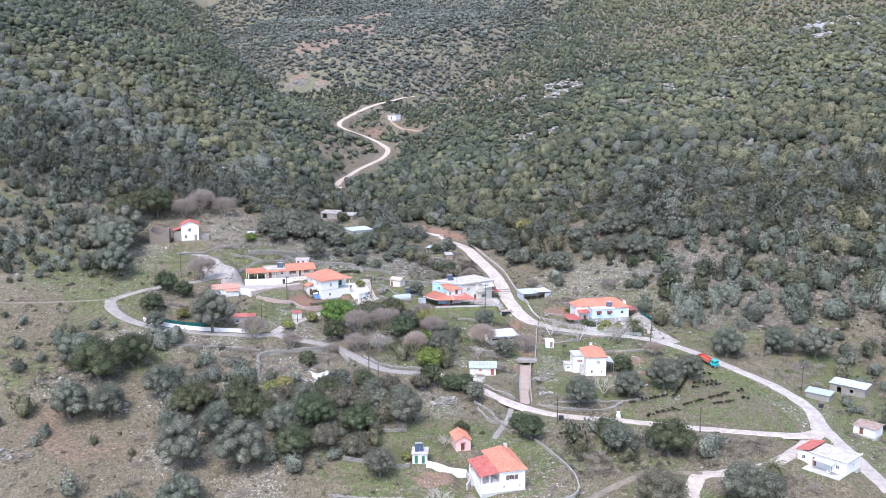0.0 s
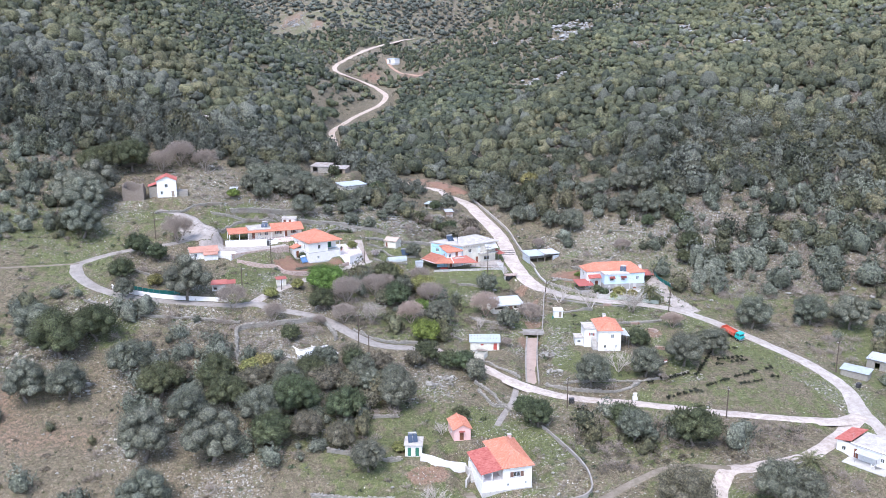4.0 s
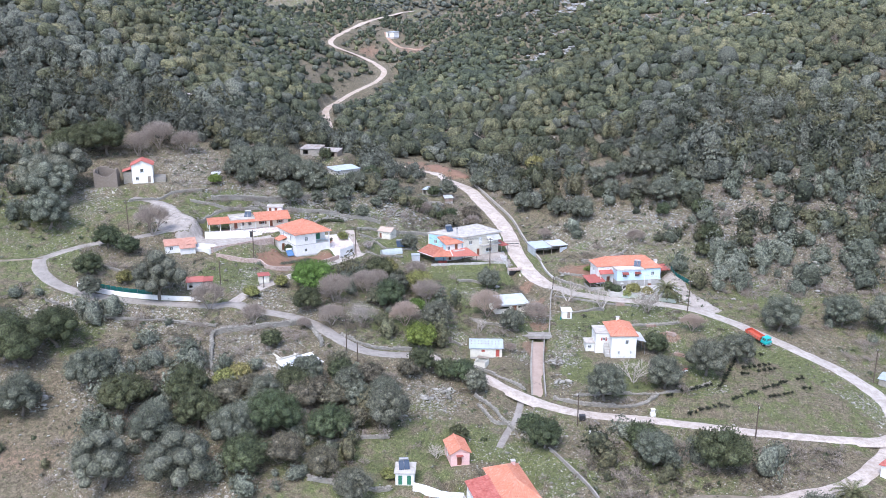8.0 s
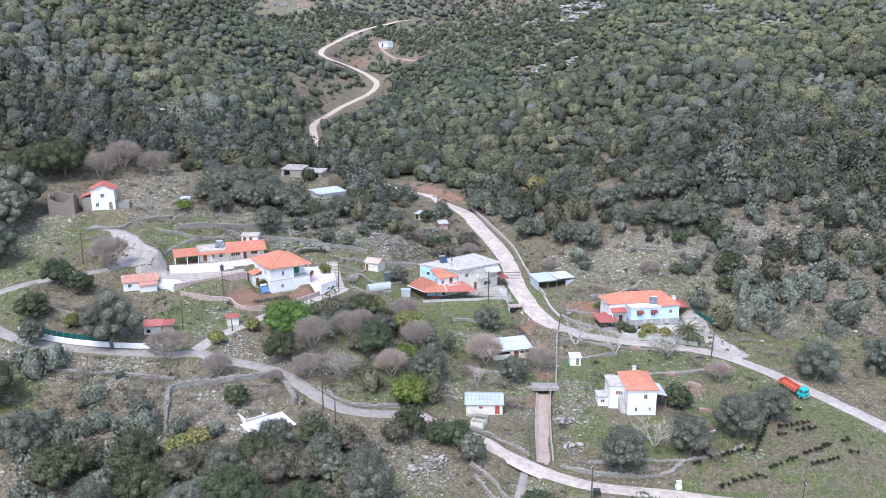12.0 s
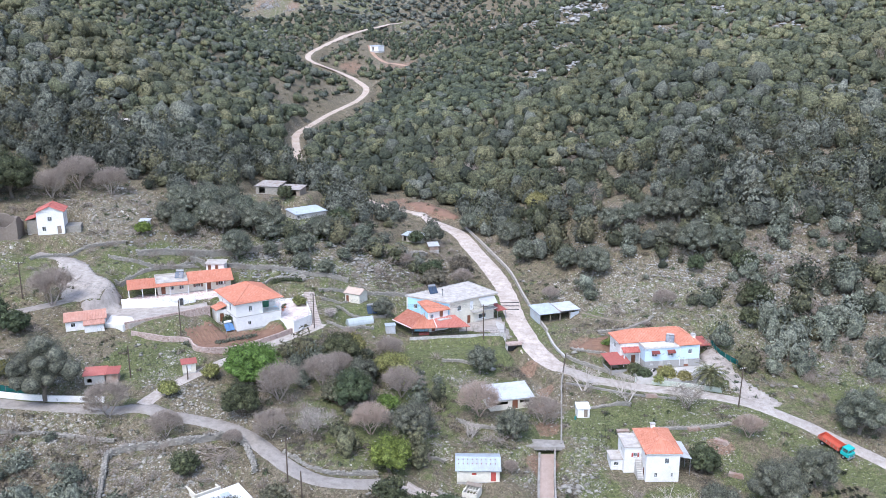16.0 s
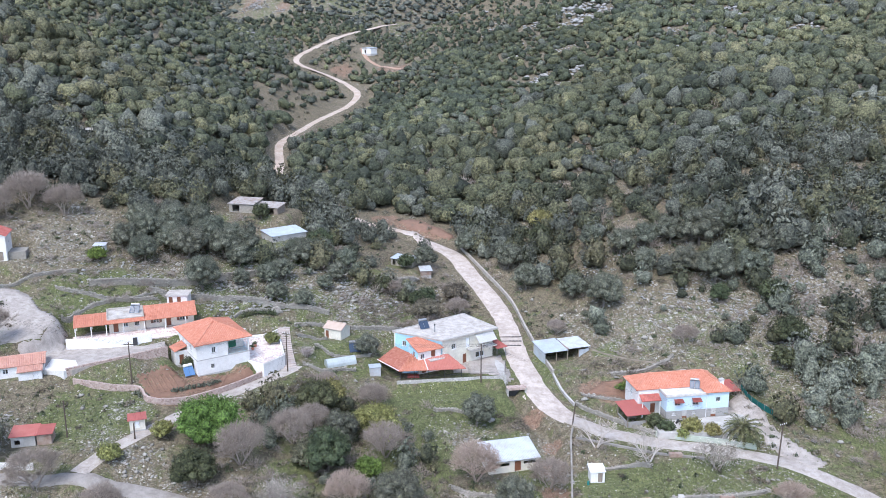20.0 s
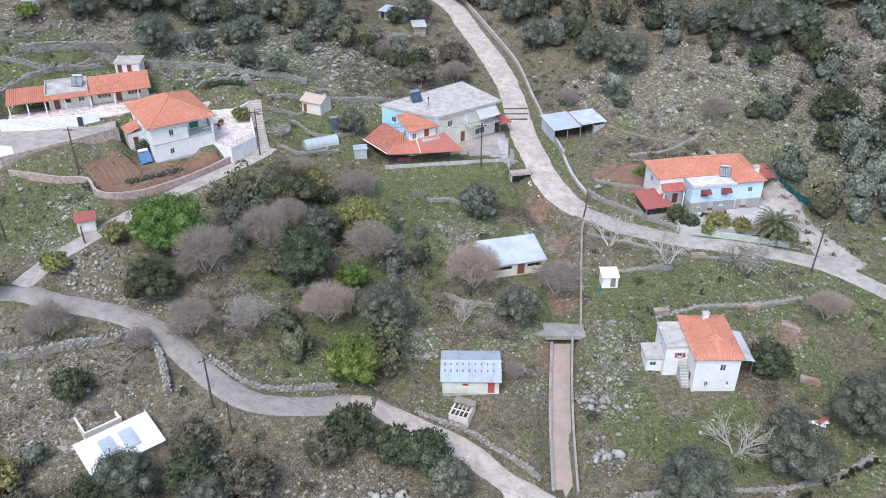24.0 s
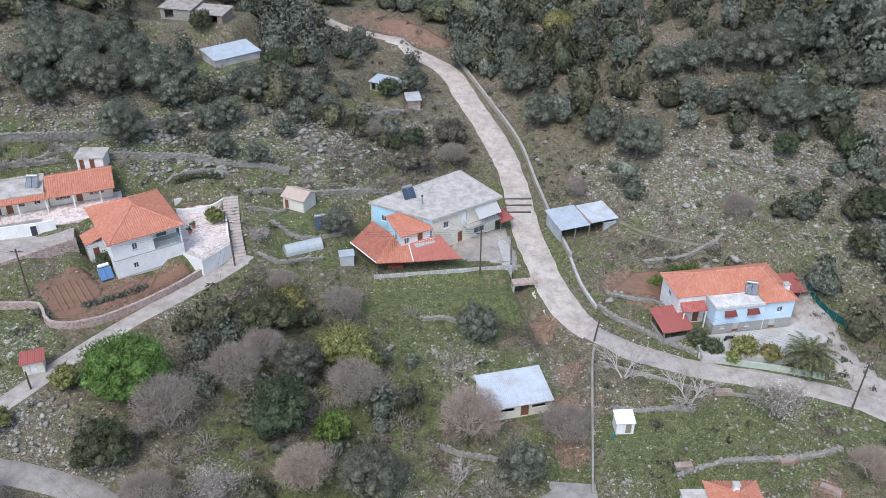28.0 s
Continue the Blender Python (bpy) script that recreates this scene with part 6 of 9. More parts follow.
    sheet_shed("lean_to", at(6.5, 328.6, 54.6, 10), 2.6, 3.0, 1.2, 1.7, RUST, TIN, "half-collapsed hut with tilted roof sheets")
    sheet_shed("shed", at(-30.0, 323.6, 64.4, 38), 9.5, 5.8, 1.7, 2.4, CONCRETE, BLUETIN, "long shed with a pale blue sheet roof")
    sheet_shed("shed", at(-44.5, 341.5, 68.9, -16), 7.0, 5.6, 2.2, 3.0, STONEWALL, OLDTIN, "old stone barn under pale rusty sheets", [(1.0, 0.1, 2.0, 1.7, V, None)])
    sheet_shed("shed", at(-37.3, 339.4, 68.5, -16), 6.5, 4.6, 2.0, 2.7, WOOD, OLDTIN, "wooden barn under pale old sheets", [(3.8, 0.1, 1.6, 1.7, V, None)])
    sheet_shed("hut", at(-90.0, 365.0, 85.8, 30), 5.0, 4.0, 2.3, 2.5, CREAM, ROOFSLAB, "lone pale concrete hut among the bushes", [(1.5, 0.9, 0.9, 0.9, V, None)])
    sheet_shed("shed", at(105.4, 224.8, 32.3, -42), 6.4, 3.6, 1.9, 2.3, STONEWALL, BLUETIN, "low stone shed with a blue-grey sheet roof")
    sheet_shed("shed", at(114.8, 230.2, 32.3, -44), 9.5, 5.0, 2.6, 3.0, STONEWALL, TIN, "ruined stone barn under grey sheets", [(2, 0.1, 1.2, 1.8, V, None), (5.5, 0.8, 0.9, 0.9, V, None)])
    sheet_shed("shed", at(109.5, 205.5, 29.6, -50), 5.5, 4.5, 2.2, 2.6, WHITE, RUST, "small white shed with a brown sheet roof", [(1.5, 0.1, 1.0, 1.8, D, BROWNDOOR)])
    sheet_shed("hut", at(-29.0, 611.0, ga(-26.5, 611.5) + 0.4, -40), 7.0, 5.0, 3.0, 3.4, WHITE, BLUETIN, "small pale hut far up the valley", [(2, 0.1, 1.2, 2, V, None)])
    sheet_shed("hut", at(-66.5, 305.5, ga(-65.5, 306.5), 5), 2.2, 2.0, 2.2, 2.4, WHITE, TIN, "tiny white cistern hut")
    t = sheet_shed("shed", at(-28.0, 212.2, 40.9, 39), 8.2, 4.9, 0.9, 1.5, CONCRETE, WHITEPAINT, "low shed under bright white roof sheets")
    part("roof_light", boxes((2.0, 1.0, 1.13, 3.6, 4.0, 1.16), (4.4, 1.0, 1.13, 6.0, 4.0, 1.16)), BLUETIN, t, "bluish translucent roof sheet").matrix_local = Matrix.Rotation(radians(6.2), 4, "X")
    r = thing("ruined_hut", at(-30.8, 217.8, 41.2, 39), "roofless concrete hut with a rusty drum", "ruin")
    part("wall", boxes((0, 0, -0.4, 4.5, 0.25, 1.2), (0, 0.25, -0.4, 0.25, 3.5, 1.3), (4.25, 0.25, -0.4, 4.5, 3.5, 0.9), (0.25, 3.25, -0.4, 4.25, 3.5, 1.1)), CREAM, r)
    part("floor_slab", boxes((0.25, 0.25, -0.4, 4.25, 3.25, 0.05)), CONCRETE, r)
    part("drum", tubes(((5.4, 2, -0.2), (5.4, 2, 0.8), 0.4, 0.4), n=14), RUST, r, "rusty oil drum")
    c = thing("chicken_coop", at(11.9, 224.4, 37.6, -22), "small wooden pen with an open slatted roof", "pen")
    wall(c, (0, 0), (2.6, 0), -0.2, 1.2, CREAM, (), 0.1)
    wall(c, (2.6, 0.1), (2.6, 2.9), -0.2, 1.2, CREAM, (), 0.1)
    wall(c, (2.6, 3.0), (0, 3.0), -0.2, 1.5, CREAM, (), 0.1)
    wall(c, (0, 2.9), (0, 0.1), -0.2, 1.2, CREAM, (), 0.1)
    for i in range(5):
        part("slat", boxes((0.15 + i * 0.55, -0.1, 1.24, 0.27 + i * 0.55, 3.1, 1.3)), CREAM, c)
    part("slat", boxes((-0.1, 0.9, 1.32, 2.7, 1.05, 1.38)), CREAM, c)
    part("roof_sheet", boxes((-0.1, 1.9, 1.54, 2.7, 3.1, 1.58)), WOOD, c)
    g = thing("polytunnel", at(-12.2, 282.0, 48.1, 24), "small rounded plastic greenhouse tunnel", "greenhouse")
    bm = bmesh.new()
    rings = [[bm.verts.new((x, 1.2 - 1.2 * math.cos(a * math.pi / 8), 1.5 * math.sin(a * math.pi / 8))) for a in range(9)] for x in np.linspace(0, 6.2, 9)]
    for q, r2 in zip(rings, rings[1:]):
        for i in range(8):
            bm.faces.new((q[i], q[i + 1], r2[i + 1], r2[i]))
    bm.faces.new(rings[0])
    bm.faces.new(rings[-1][::-1])
    bmesh.ops.recalc_face_normals(bm, faces=bm.faces[:])
    part("film", bm, PLASTIC, g, "pale translucent film")
    for x in np.linspace(0, 6.2, 6):
        bm = bmesh.new()
        for a in range(8):
            tube(bm, (x, 1.2 - 1.24 * math.cos(a * math.pi / 8), 1.54 * math.sin(a * math.pi / 8)), (x, 1.2 - 1.24 * math.cos((a + 1) * math.pi / 8), 1.54 * math.sin((a + 1) * math.pi / 8)), 0.025, 0.025, 5)
        part("hoop", bm, METAL, g)
    s = thing("solar_panel", at(-7.2, 289.6, ga(-7.2, 289.6), 15), "ground-mounted solar heater on a steel frame", "solar heater")
    solar_heater(s, at(0, 0, 0, 0), 1.2)
    m = thing("hut", at(-3.6, 281.6, ga(-3, 282.5), 10), "tiny round-roofed metal hut", "hut")
    part("body", boxes((0, 0, -0.5, 2.2, 1.8, 1.7)), TIN, m)
    part("roof", boxes((-0.15, -0.15, 1.72, 2.35, 1.95, 1.8)), BLUETIN, m)


build_big_house()
build_long_house()
build_centre_house()
build_blue_house()
build_white_house()
build_foreground_house()
build_right_house()
build_hill_house()
build_sheds()

# ---------------------------------------------------------------- plants
rng = np.random.default_rng(7)


def leaf_quads(centres, normals, size, seed, fold=0.25):
    """Small leaf tufts: bent four-sided leaves round the given places."""
    r = np.random.default_rng(seed)
    n = len(centres)
    normals = normals + r.normal(0, 0.4, (n, 3))
    normals /= np.linalg.norm(normals, axis=1)[:, None]
    a = np.cross(normals, r.normal(0, 1, (n, 3)))
    a /= np.linalg.norm(a, axis=1)[:, None]
    b = np.cross(normals, a)
    s = (size * r.uniform(0.55, 1.25, n))[:, None]
    k = r.uniform(0.5, 0.9, n)[:, None]
    v = np.stack([centres - a * s * 0.5, centres - b * s * k * 0.5 - normals * s * fold, centres + a * s * 0.5, centres + b * s * k * 0.5 - normals * s * fold * 0.6], 1)
    return v.reshape(-1, 3), np.arange(4 * n).reshape(-1, 4)


def crown_points(radius, tall, low, count, lobes, seed, lump=0.3):
    """Places on the skin of a crown made of many small tufts, with the way outwards."""
    r = np.random.default_rng(seed)
    k = np.arange(lobes) + 0.5
    up = 1 - 1.45 * k / lobes + r.normal(0, 0.08, lobes)
    up = np.clip(up, -0.6, 1)
    ang = k * 2.39996 + r.normal(0, 0.35, lobes)
    out = np.sqrt(1 - np.minimum(up**2, 1)) * r.uniform(0.55, 0.88, lobes) * radius
    mid, half = low + tall * 0.45, tall * 0.42
    c = np.stack([np.cos(ang) * out, np.sin(ang) * out, mid + up * half * r.uniform(0.7, 1.05, lobes)], -1)
    q = radius * lump * r.uniform(0.65, 1.3, lobes)
    c = np.concatenate([c, [(0, 0, mid)]])
    q = np.append(q, radius * 0.7)
    w = q**2
    w[-1] *= 0.3
    pick = r.choice(len(c), count, p=w / w.sum())
    n = r.normal(0, 1, (count, 3))
    n /= np.linalg.norm(n, axis=1)[:, None]
    n[:, 2] = np.where(n[:, 2] < -0.25, -n[:, 2], n[:, 2])
    p = c[pick] + n * (q[pick] * r.uniform(0.7, 1.3, count))[:, None]
    return p, n, c, q


def core_mesh(c, q, squash, fine=1, rough=0.55):
    """The dense body of a crown: rough lumps that the leaves stand on."""
    vs, fs, off = [], [], 0
    for p, s in zip(c, q):
        bm = bmesh.new()
        bmesh.ops.create_icosphere(bm, subdivisions=fine, radius=1.0)
        bm.verts.index_update()
        for v in bm.verts:
            k = s * 0.82 * random.uniform(1.15 - rough, 1.15)
            vs.append((v.co.x * k + p[0], v.co.y * k + p[1], v.co.z * k * squash + p[2]))
        fs += [[v.index + off for v in f.verts] for f in bm.faces]
        off += len(bm.verts)
        bm.free()
    return np.array(vs), np.array(fs)


def quads_and_tris(name, parts, mat):
    """One mesh out of several vertex and face blocks (triangles are written as folded quads are not: split all to triangles)."""
    vs, fs, off = [], [], 0
    for v, f in parts:
        f = np.asarray(f)
        if f.shape[1] == 4:
            f = np.concatenate([f[:, [0, 1, 2]], f[:, [0, 2, 3]]])
        vs.append(v)
        fs.append(f + off)
        off += len(v)
    vs = np.concatenate(vs)
    wave = 0.32 + 0.12 * np.sin(vs[:, 0] * 1.3 + 2) * np.sin(vs[:, 1] * 1.1) + 0.1 * np.sin(vs[:, 2] * 1.7)
    return mesh_from(name, vs, np.concatenate(fs), mat, False, wave)




# ---------------------------------------------------------------- walls, yards and small built things
def dry_wall(pts, high, wide, label, seed, mat=None):
    """A dry-stone wall: a rough core with stones laid over its faces and top."""
    mat = mat or STONEWALL
    r = np.random.default_rng(seed)
    line = curve_points(pts, 0.5)
    d = np.gradient(line, axis=0)
    d /= np.linalg.norm(d, axis=1)[:, None] + 1e-9
    side = np.stack([d[:, 1], -d[:, 0]], -1)
    z = ground_at(line[:, 0], line[:, 1])
    t = thing("stone_wall", Matrix.Identity(4), label, "stone wall")
    gap = 1 - 0.6 * smooth((fbm(line[:, 0], line[:, 1], 5, seed) - 0.15) * 4)
    bm = bmesh.new()
    rings = []
    for p, s, b, g in zip(line, side, z, gap):
        h = high * 0.85 * g
        a, c = p - s * wide * 0.42, p + s * wide * 0.42
        rings.append([bm.verts.new((*a, b - 0.5)), bm.verts.new((*c, b - 0.5)), bm.verts.new((*c, b + h)), bm.verts.new((*a, b + h))])
    for q, e in zip(rings, rings[1:]):
        for i in range(4):
            bm.faces.new((q[i], q[(i + 1) % 4], e[(i + 1) % 4], e[i]))
    bm.faces.new(rings[0][::-1])
    bm.faces.new(rings[-1])
    bmesh.ops.recalc_face_normals(bm, faces=bm.faces[:])
    part("core", bm, mat, t)
    n = int(len(line) * 0.5 * high * 2 / 0.1)
    n = min(max(n, 60), 900)
    k = r.integers(0, len(line), n)
    up = r.uniform(0, 1.08, n)
    top = r.uniform(0, 1, n) < 0.35
    w = np.where(top, r.uniform(-0.5, 0.5, n), np.where(r.uniform(0, 1, n) < 0.5, -0.5, 0.5)) * wide
    up = np.where(top, 0.95, up)
    base = np.array([(1, 0, 0), (0.5, 0.87, 0), (-0.5, 0.87, 0), (-1, 0, 0), (-0.5, -0.87, 0), (0.5, -0.87, 0), (0, 0, 0.9), (0, 0, -0.9)])
    face = np.array([(0, 1, 6), (1, 2, 6), (2, 3, 6), (3, 4, 6), (4, 5, 6), (5, 0, 6), (1, 0, 7), (2, 1, 7), (3, 2, 7), (4, 3, 7), (5, 4, 7), (0, 5, 7)])
    size = r.uniform(0.1, 0.24, n)
    v = base[None] * r.uniform(0.7, 1.3, (n, 8, 1)) * (size[:, None] * np.array([1.25, 1.0, 0.75]))[:, None]
    a = r.uniform(0, 6.28, n)[:, None]
    c = np.column_stack([line[k] + side[k] * w[:, None] + d[k] * r.uniform(-0.3, 0.3, n)[:, None], z[k] + up * high * gap[k]])
    vv = np.stack([v[:, :, 0] * np.cos(a) - v[:, :, 1] * np.sin(a), v[:, :, 0] * np.sin(a) + v[:, :, 1] * np.cos(a), v[:, :, 2]], -1) + c[:, None]
    ob = part("stones", mesh_from("stones", vv.reshape(-1, 3), (face[None] + (np.arange(n) * 8)[:, None, None]).reshape(-1, 3), mat), mat, t)
    tagged(ob, "", "", "", "stuff")
    return t


def slab(name, poly, z0, z1, mat, label, category):
    t = thing(name, Matrix.Identity(4), label, category)
    part("slab", prism(bmesh.new(), poly, z0, z1), mat, t)
    return t


ROADWALL = worn("weathered_beige_wall", (0.41, 0.375, 0.33), (0.25, 0.225, 0.195), 0.7, 0.95, 0.8, 9)
WHITEYARD = worn("whitewashed_concrete", (0.7, 0.68, 0.64), (0.5, 0.47, 0.43), 0.6, 0.9, 0.4, 8)
PALESTEP = worn("pinkish_step_stone", (0.5, 0.43, 0.385), (0.33, 0.28, 0.24), 0.9, 0.9, 0.6, 8)
BEDSOIL_RED = worn("bare_red_earth", (0.25, 0.15, 0.105), (0.17, 0.105, 0.075), 0.8, 0.97, 0.8, 6, 0, 0.12)
YARDPALE = road_material("pale_yard_concrete", (0.44, 0.395, 0.35), (0.36, 0.32, 0.285), (0.24, 0.205, 0.175))
OLDCONC = worn("dark_weathered_concrete", (0.33, 0.305, 0.275), (0.19, 0.17, 0.145), 0.6, 0.95, 0.9, 9)
# round the big house
slab("house_porch_floor", [(-61.2, 277.2), (-55.2, 277.6), (-48.6, 279.2), (-51.0, 286.98), (-60.5, 283.5)], 54.3, 55.52, OLDCONC, "dark worn concrete floor before the long house", "terrace")
slab("house_terrace", [(-48.59, 279.2), (-43.6, 281.4), (-40.6, 283.6), (-38.6, 287.5), (-40, 291), (-50.99, 286.98)], 54.3, 55.5, PAVING, "crazy-paved terrace between the two houses", "terrace")
slab("courtyard", [(-70.5, 276), (-68, 270.5), (-60.5, 266.5), (-56.5, 265.6), (-43.0, 277.0), (-44.5, 281.5), (-48, 280.8), (-60.8, 276.2), (-66.5, 280)], 53.2, 54.72, YARDPALE, "wide pale concrete courtyard", "courtyard")
wall_line("court_wall", [(-57.5, 265.4), (-50.5, 270.6), (-42.6, 276.9)], 0.9, 0.4, BRICKWALL, "reddish stone retaining wall of the courtyard", base=3.0, top=55.1)
wall_line("garden_wall", [(-55.5, 263.5), (-48.5, 264.0), (-44.2, 264.6), (-41.6, 261.3), (-36.9, 262.8), (-28.9, 269.9), (-24.2, 275.8)], 1.1, 0.4, BRICKWALL, "long reddish stone garden wall above the lane", base=1.6)
wall_line("house_wall", [(-61.8, 276.3), (-55.2, 276.9), (-48.6, 278.6), (-46.4, 279.6)], 2.2, 0.3, WHITE, "white terrace wall before the long house", base=1.0, top=56.75)
cd = thing("cellar_door", at(-49.6, 278.2, 54.75, 16), "dark low door in the white terrace wall", "door")
part("leaf", boxes((0, -0.2, 0, 0.85, -0.06, 1.65)), DARKMETAL, cd)
part("door_frame", boxes((-0.1, -0.18, 0, -0.01, -0.04, 1.75), (0.86, -0.18, 0, 0.95, -0.04, 1.75), (-0.01, -0.18, 1.66, 0.86, -0.04, 1.75)), WHITEPAINT, cd)
slab("garage_yard", [(-62.4, 271.2), (-57.6, 270.2), (-55.9, 267.2), (-57.6, 264.9), (-61.6, 265.6)], 53.0, 54.78, WHITEYARD, "bright whitewashed concrete yard beside the garage", "yard")
tr = thing("terrace", Matrix.Identity(4), "pink paved terrace with white walls", "terrace")
part("paving", prism(bmesh.new(), [(-26.9, 277.8), (-23.7, 275.7), (-20.8, 280.3), (-24.9, 296.3), (-31.9, 292.5)], 49.5, 51.55), PAVING, tr, "pinkish paved floor")
part("side_wall", prism(bmesh.new(), [(-27.2, 277.6), (-23.75, 275.35), (-23.6, 275.6), (-27.1, 277.9)], 48.2, 51.75), WHITE, tr, "white terrace wall")
part("side_wall", prism(bmesh.new(), [(-23.7, 275.35), (-20.45, 280.25), (-20.75, 280.4), (-23.6, 275.65)], 48.2, 51.8), WHITE, tr, "white terrace wall")
part("side_wall", prism(bmesh.new(), [(-20.5, 280.3), (-24.75, 296.6), (-25.05, 296.5), (-20.8, 280.45)], 48.6, 52.1), WHITE, tr, "white terrace wall")
part("side_wall", prism(bmesh.new(), [(-24.8, 296.6), (-32.3, 292.9), (-32.15, 292.6), (-24.9, 296.3)], 50.0, 52.9), WHITE, tr, "white back wall")
railing(tr, [(-27.0, 277.7), (-23.7, 275.5), (-20.7, 280.3)], 51.78, 0.8, METAL, 0.3)
for x, y, r in ((-27.6, 284.0, 0.35), (-27.4, 285.6, 0.32)):
    b = thing("flower_pot", at(x, y, 51.55, 0), "round dark shrub in a terrace pot", "pot plant", "terrace pots")
    part("pot", tubes(((0, 0, 0), (0, 0, 0.45), 0.25, 0.33), n=12), TILE, b)
    p, n, c, q = crown_points(0.55, 0.8, 0.4, 160, 3, int(x * -10))
    part("plant", quads_and_tris("plant", [leaf_quads(p, n, 0.16, 4), core_mesh(c, q, 0.8)], DARKLEAF), DARKLEAF, b)
st = thing("stone_steps", Matrix.Identity(4), "long flight of pale stone steps by the terrace", "steps")
for i in range(22):
    f = i / 21
    x, y = -18.9 - 3.8 * f - 0.3 * math.sin(f * 3), 278.5 + 14.5 * f
    part("step", boxes((-1.25, -0.36, -0.6, 1.25, 0.34, 0.0), m=at(x, y, max(48.9 + 4.2 * f, ga(x, y) + 0.1), 14)), PALESTEP, st)
# the west road
wall_line("road_wall", [(-85.2, 245.0), (-83.2, 243.6), (-72.8, 241.9), (-64.2, 241.6), (-53.6, 242.2)], 1.15, 0.3, WHITE, "long low white wall along the bend")
nt = thing("net_fence", Matrix.Identity(4), "teal netting fence behind the white wall", "fence")
pts = curve_points([(-82.5, 244.6), (-78, 243.9), (-72, 243.2), (-66.5, 243.2)], 1.4)
for a, b in zip(pts, pts[1:]):
    za, zb = ga(*a), ga(*b)
    bm = bmesh.new()
    bm.faces.new([bm.verts.new(v) for v in ((*a, za), (*b, zb), (*b, zb + 1.55), (*a, za + 1.5))])
    bmesh.ops.solidify(bm, geom=bm.faces[:], thickness=0.03)
    part("net", bm, TEAL, nt)
    part("post", tubes(((*a, za - 0.3), (*a, za + 1.6), 0.04, 0.04), n=5), METAL, nt)
# the stream channel, its side wall, bridge and culvert
ch = thing("channel", Matrix.Identity(4), "open concrete stream channel with a dusty floor", "channel")
cl = curve_points([(28.4, 239.6), (27.3, 232), (26.4, 224), (25.7, 214.6)], 2.0)
bed = []
for a, b in zip(cl, cl[1:]):
    za, zb = float(lay(a[0], a[1])) - 1.15, float(lay(b[0], b[1])) - 1.15
    bm = bmesh.new()
    lo = [bm.verts.new(v) for v in ((a[0] - 1.25, a[1], za), (a[0] + 1.25, a[1], za), (b[0] + 1.25, b[1], zb), (b[0] - 1.25, b[1], zb))]
    bm.faces.new(lo)
    ex = bmesh.ops.extrude_face_region(bm, geom=bm.faces[:])
    bmesh.ops.translate(bm, vec=(0, 0, -0.4), verts=[v for v in ex["geom"] if isinstance(v, bmesh.types.BMVert)])
    bmesh.ops.recalc_face_normals(bm, faces=bm.faces[:])
    part("floor_slab", bm, CHANNELBED, ch)
    for dx, w, tall in ((-1.65, 0.4, 0.45), (1.27, 0.3, 1.3)):
        bm = bmesh.new()
        v = [bm.verts.new(p) for p in ((a[0] + dx, a[1], za - 0.4), (a[0] + dx + w, a[1], za - 0.4), (b[0] + dx + w, b[1], zb - 0.4), (b[0] + dx, b[1], zb - 0.4),
                                       (a[0] + dx, a[1], za + tall), (a[0] + dx + w, a[1], za + tall), (b[0] + dx + w, b[1], zb + tall), (b[0] + dx, b[1], zb + tall))]
        for f in ((0, 1, 2, 3), (4, 5, 6, 7), (0, 1, 5, 4), (1, 2, 6, 5), (2, 3, 7, 6), (3, 0, 4, 7)):
            bm.faces.new([v[i] for i in f])
        bmesh.ops.recalc_face_normals(bm, faces=bm.faces[:])
        part("side_wall", bm, OLDCONC, ch)
wall_line("concrete_wall", [(35.0, 264.5), (34.3, 262.0), (32.4, 249), (31.1, 240.5)], 0.9, 0.3, OLDCONC, "grey concrete wall along the stream")
slab("footbridge", [(23.2, 241.6), (24.6, 239.6), (31.6, 239.4), (31.7, 242.0), (26, 242.6)], 38.5, 39.25, OLDCONC, "small concrete slab bridge over the channel", "bridge")
cv = thing("culvert", at(26.0, 279.4, ga(26.8, 277.2) - 0.1, 8), "concrete culvert mouth under the road, shade set in as a dark panel", "culvert")
part("side", boxes((-2.0, -0.6, -0.6, -1.7, 0.8, 2.0)), CONCRETE, cv)
part("side", boxes((1.7, -0.6, -0.6, 2.0, 0.8, 2.0)), CONCRETE, cv)
part("lintel", boxes((-2.0, -0.6, 1.6, 2.0, 0.8, 2.1)), BRICKWALL, cv)
# Dark panel added inside the mouth, in place of its deep shade.
part("back", boxes((-1.7, 0.6, -0.6, 1.7, 0.75, 1.6)), DARKMETAL, cv)
gr = thing("drain_grate", Matrix.Identity(4), "three dark steel drain gratings across the road", "grating")
for x0, x1, y in ((24.6, 29.4, 302.7), (24.7, 29.3, 300.8), (24.7, 29.0, 298.8)):
    zr = max(ga(x0 + 1, y), ga(x1 - 1, y)) + 0.12
    n = int((x1 - x0) / 0.32)
    g = part("grating", boxes((x0, y - 0.26, zr - 0.1, x1, y + 0.26, zr)), DARKMETAL, gr)
    for i in range(n):
        part("bar", boxes((x0 + i * 0.32 + 0.06, y - 0.24, zr + 0.002, x0 + i * 0.32 + 0.14, y + 0.24, zr + 0.03)), RUST, g)
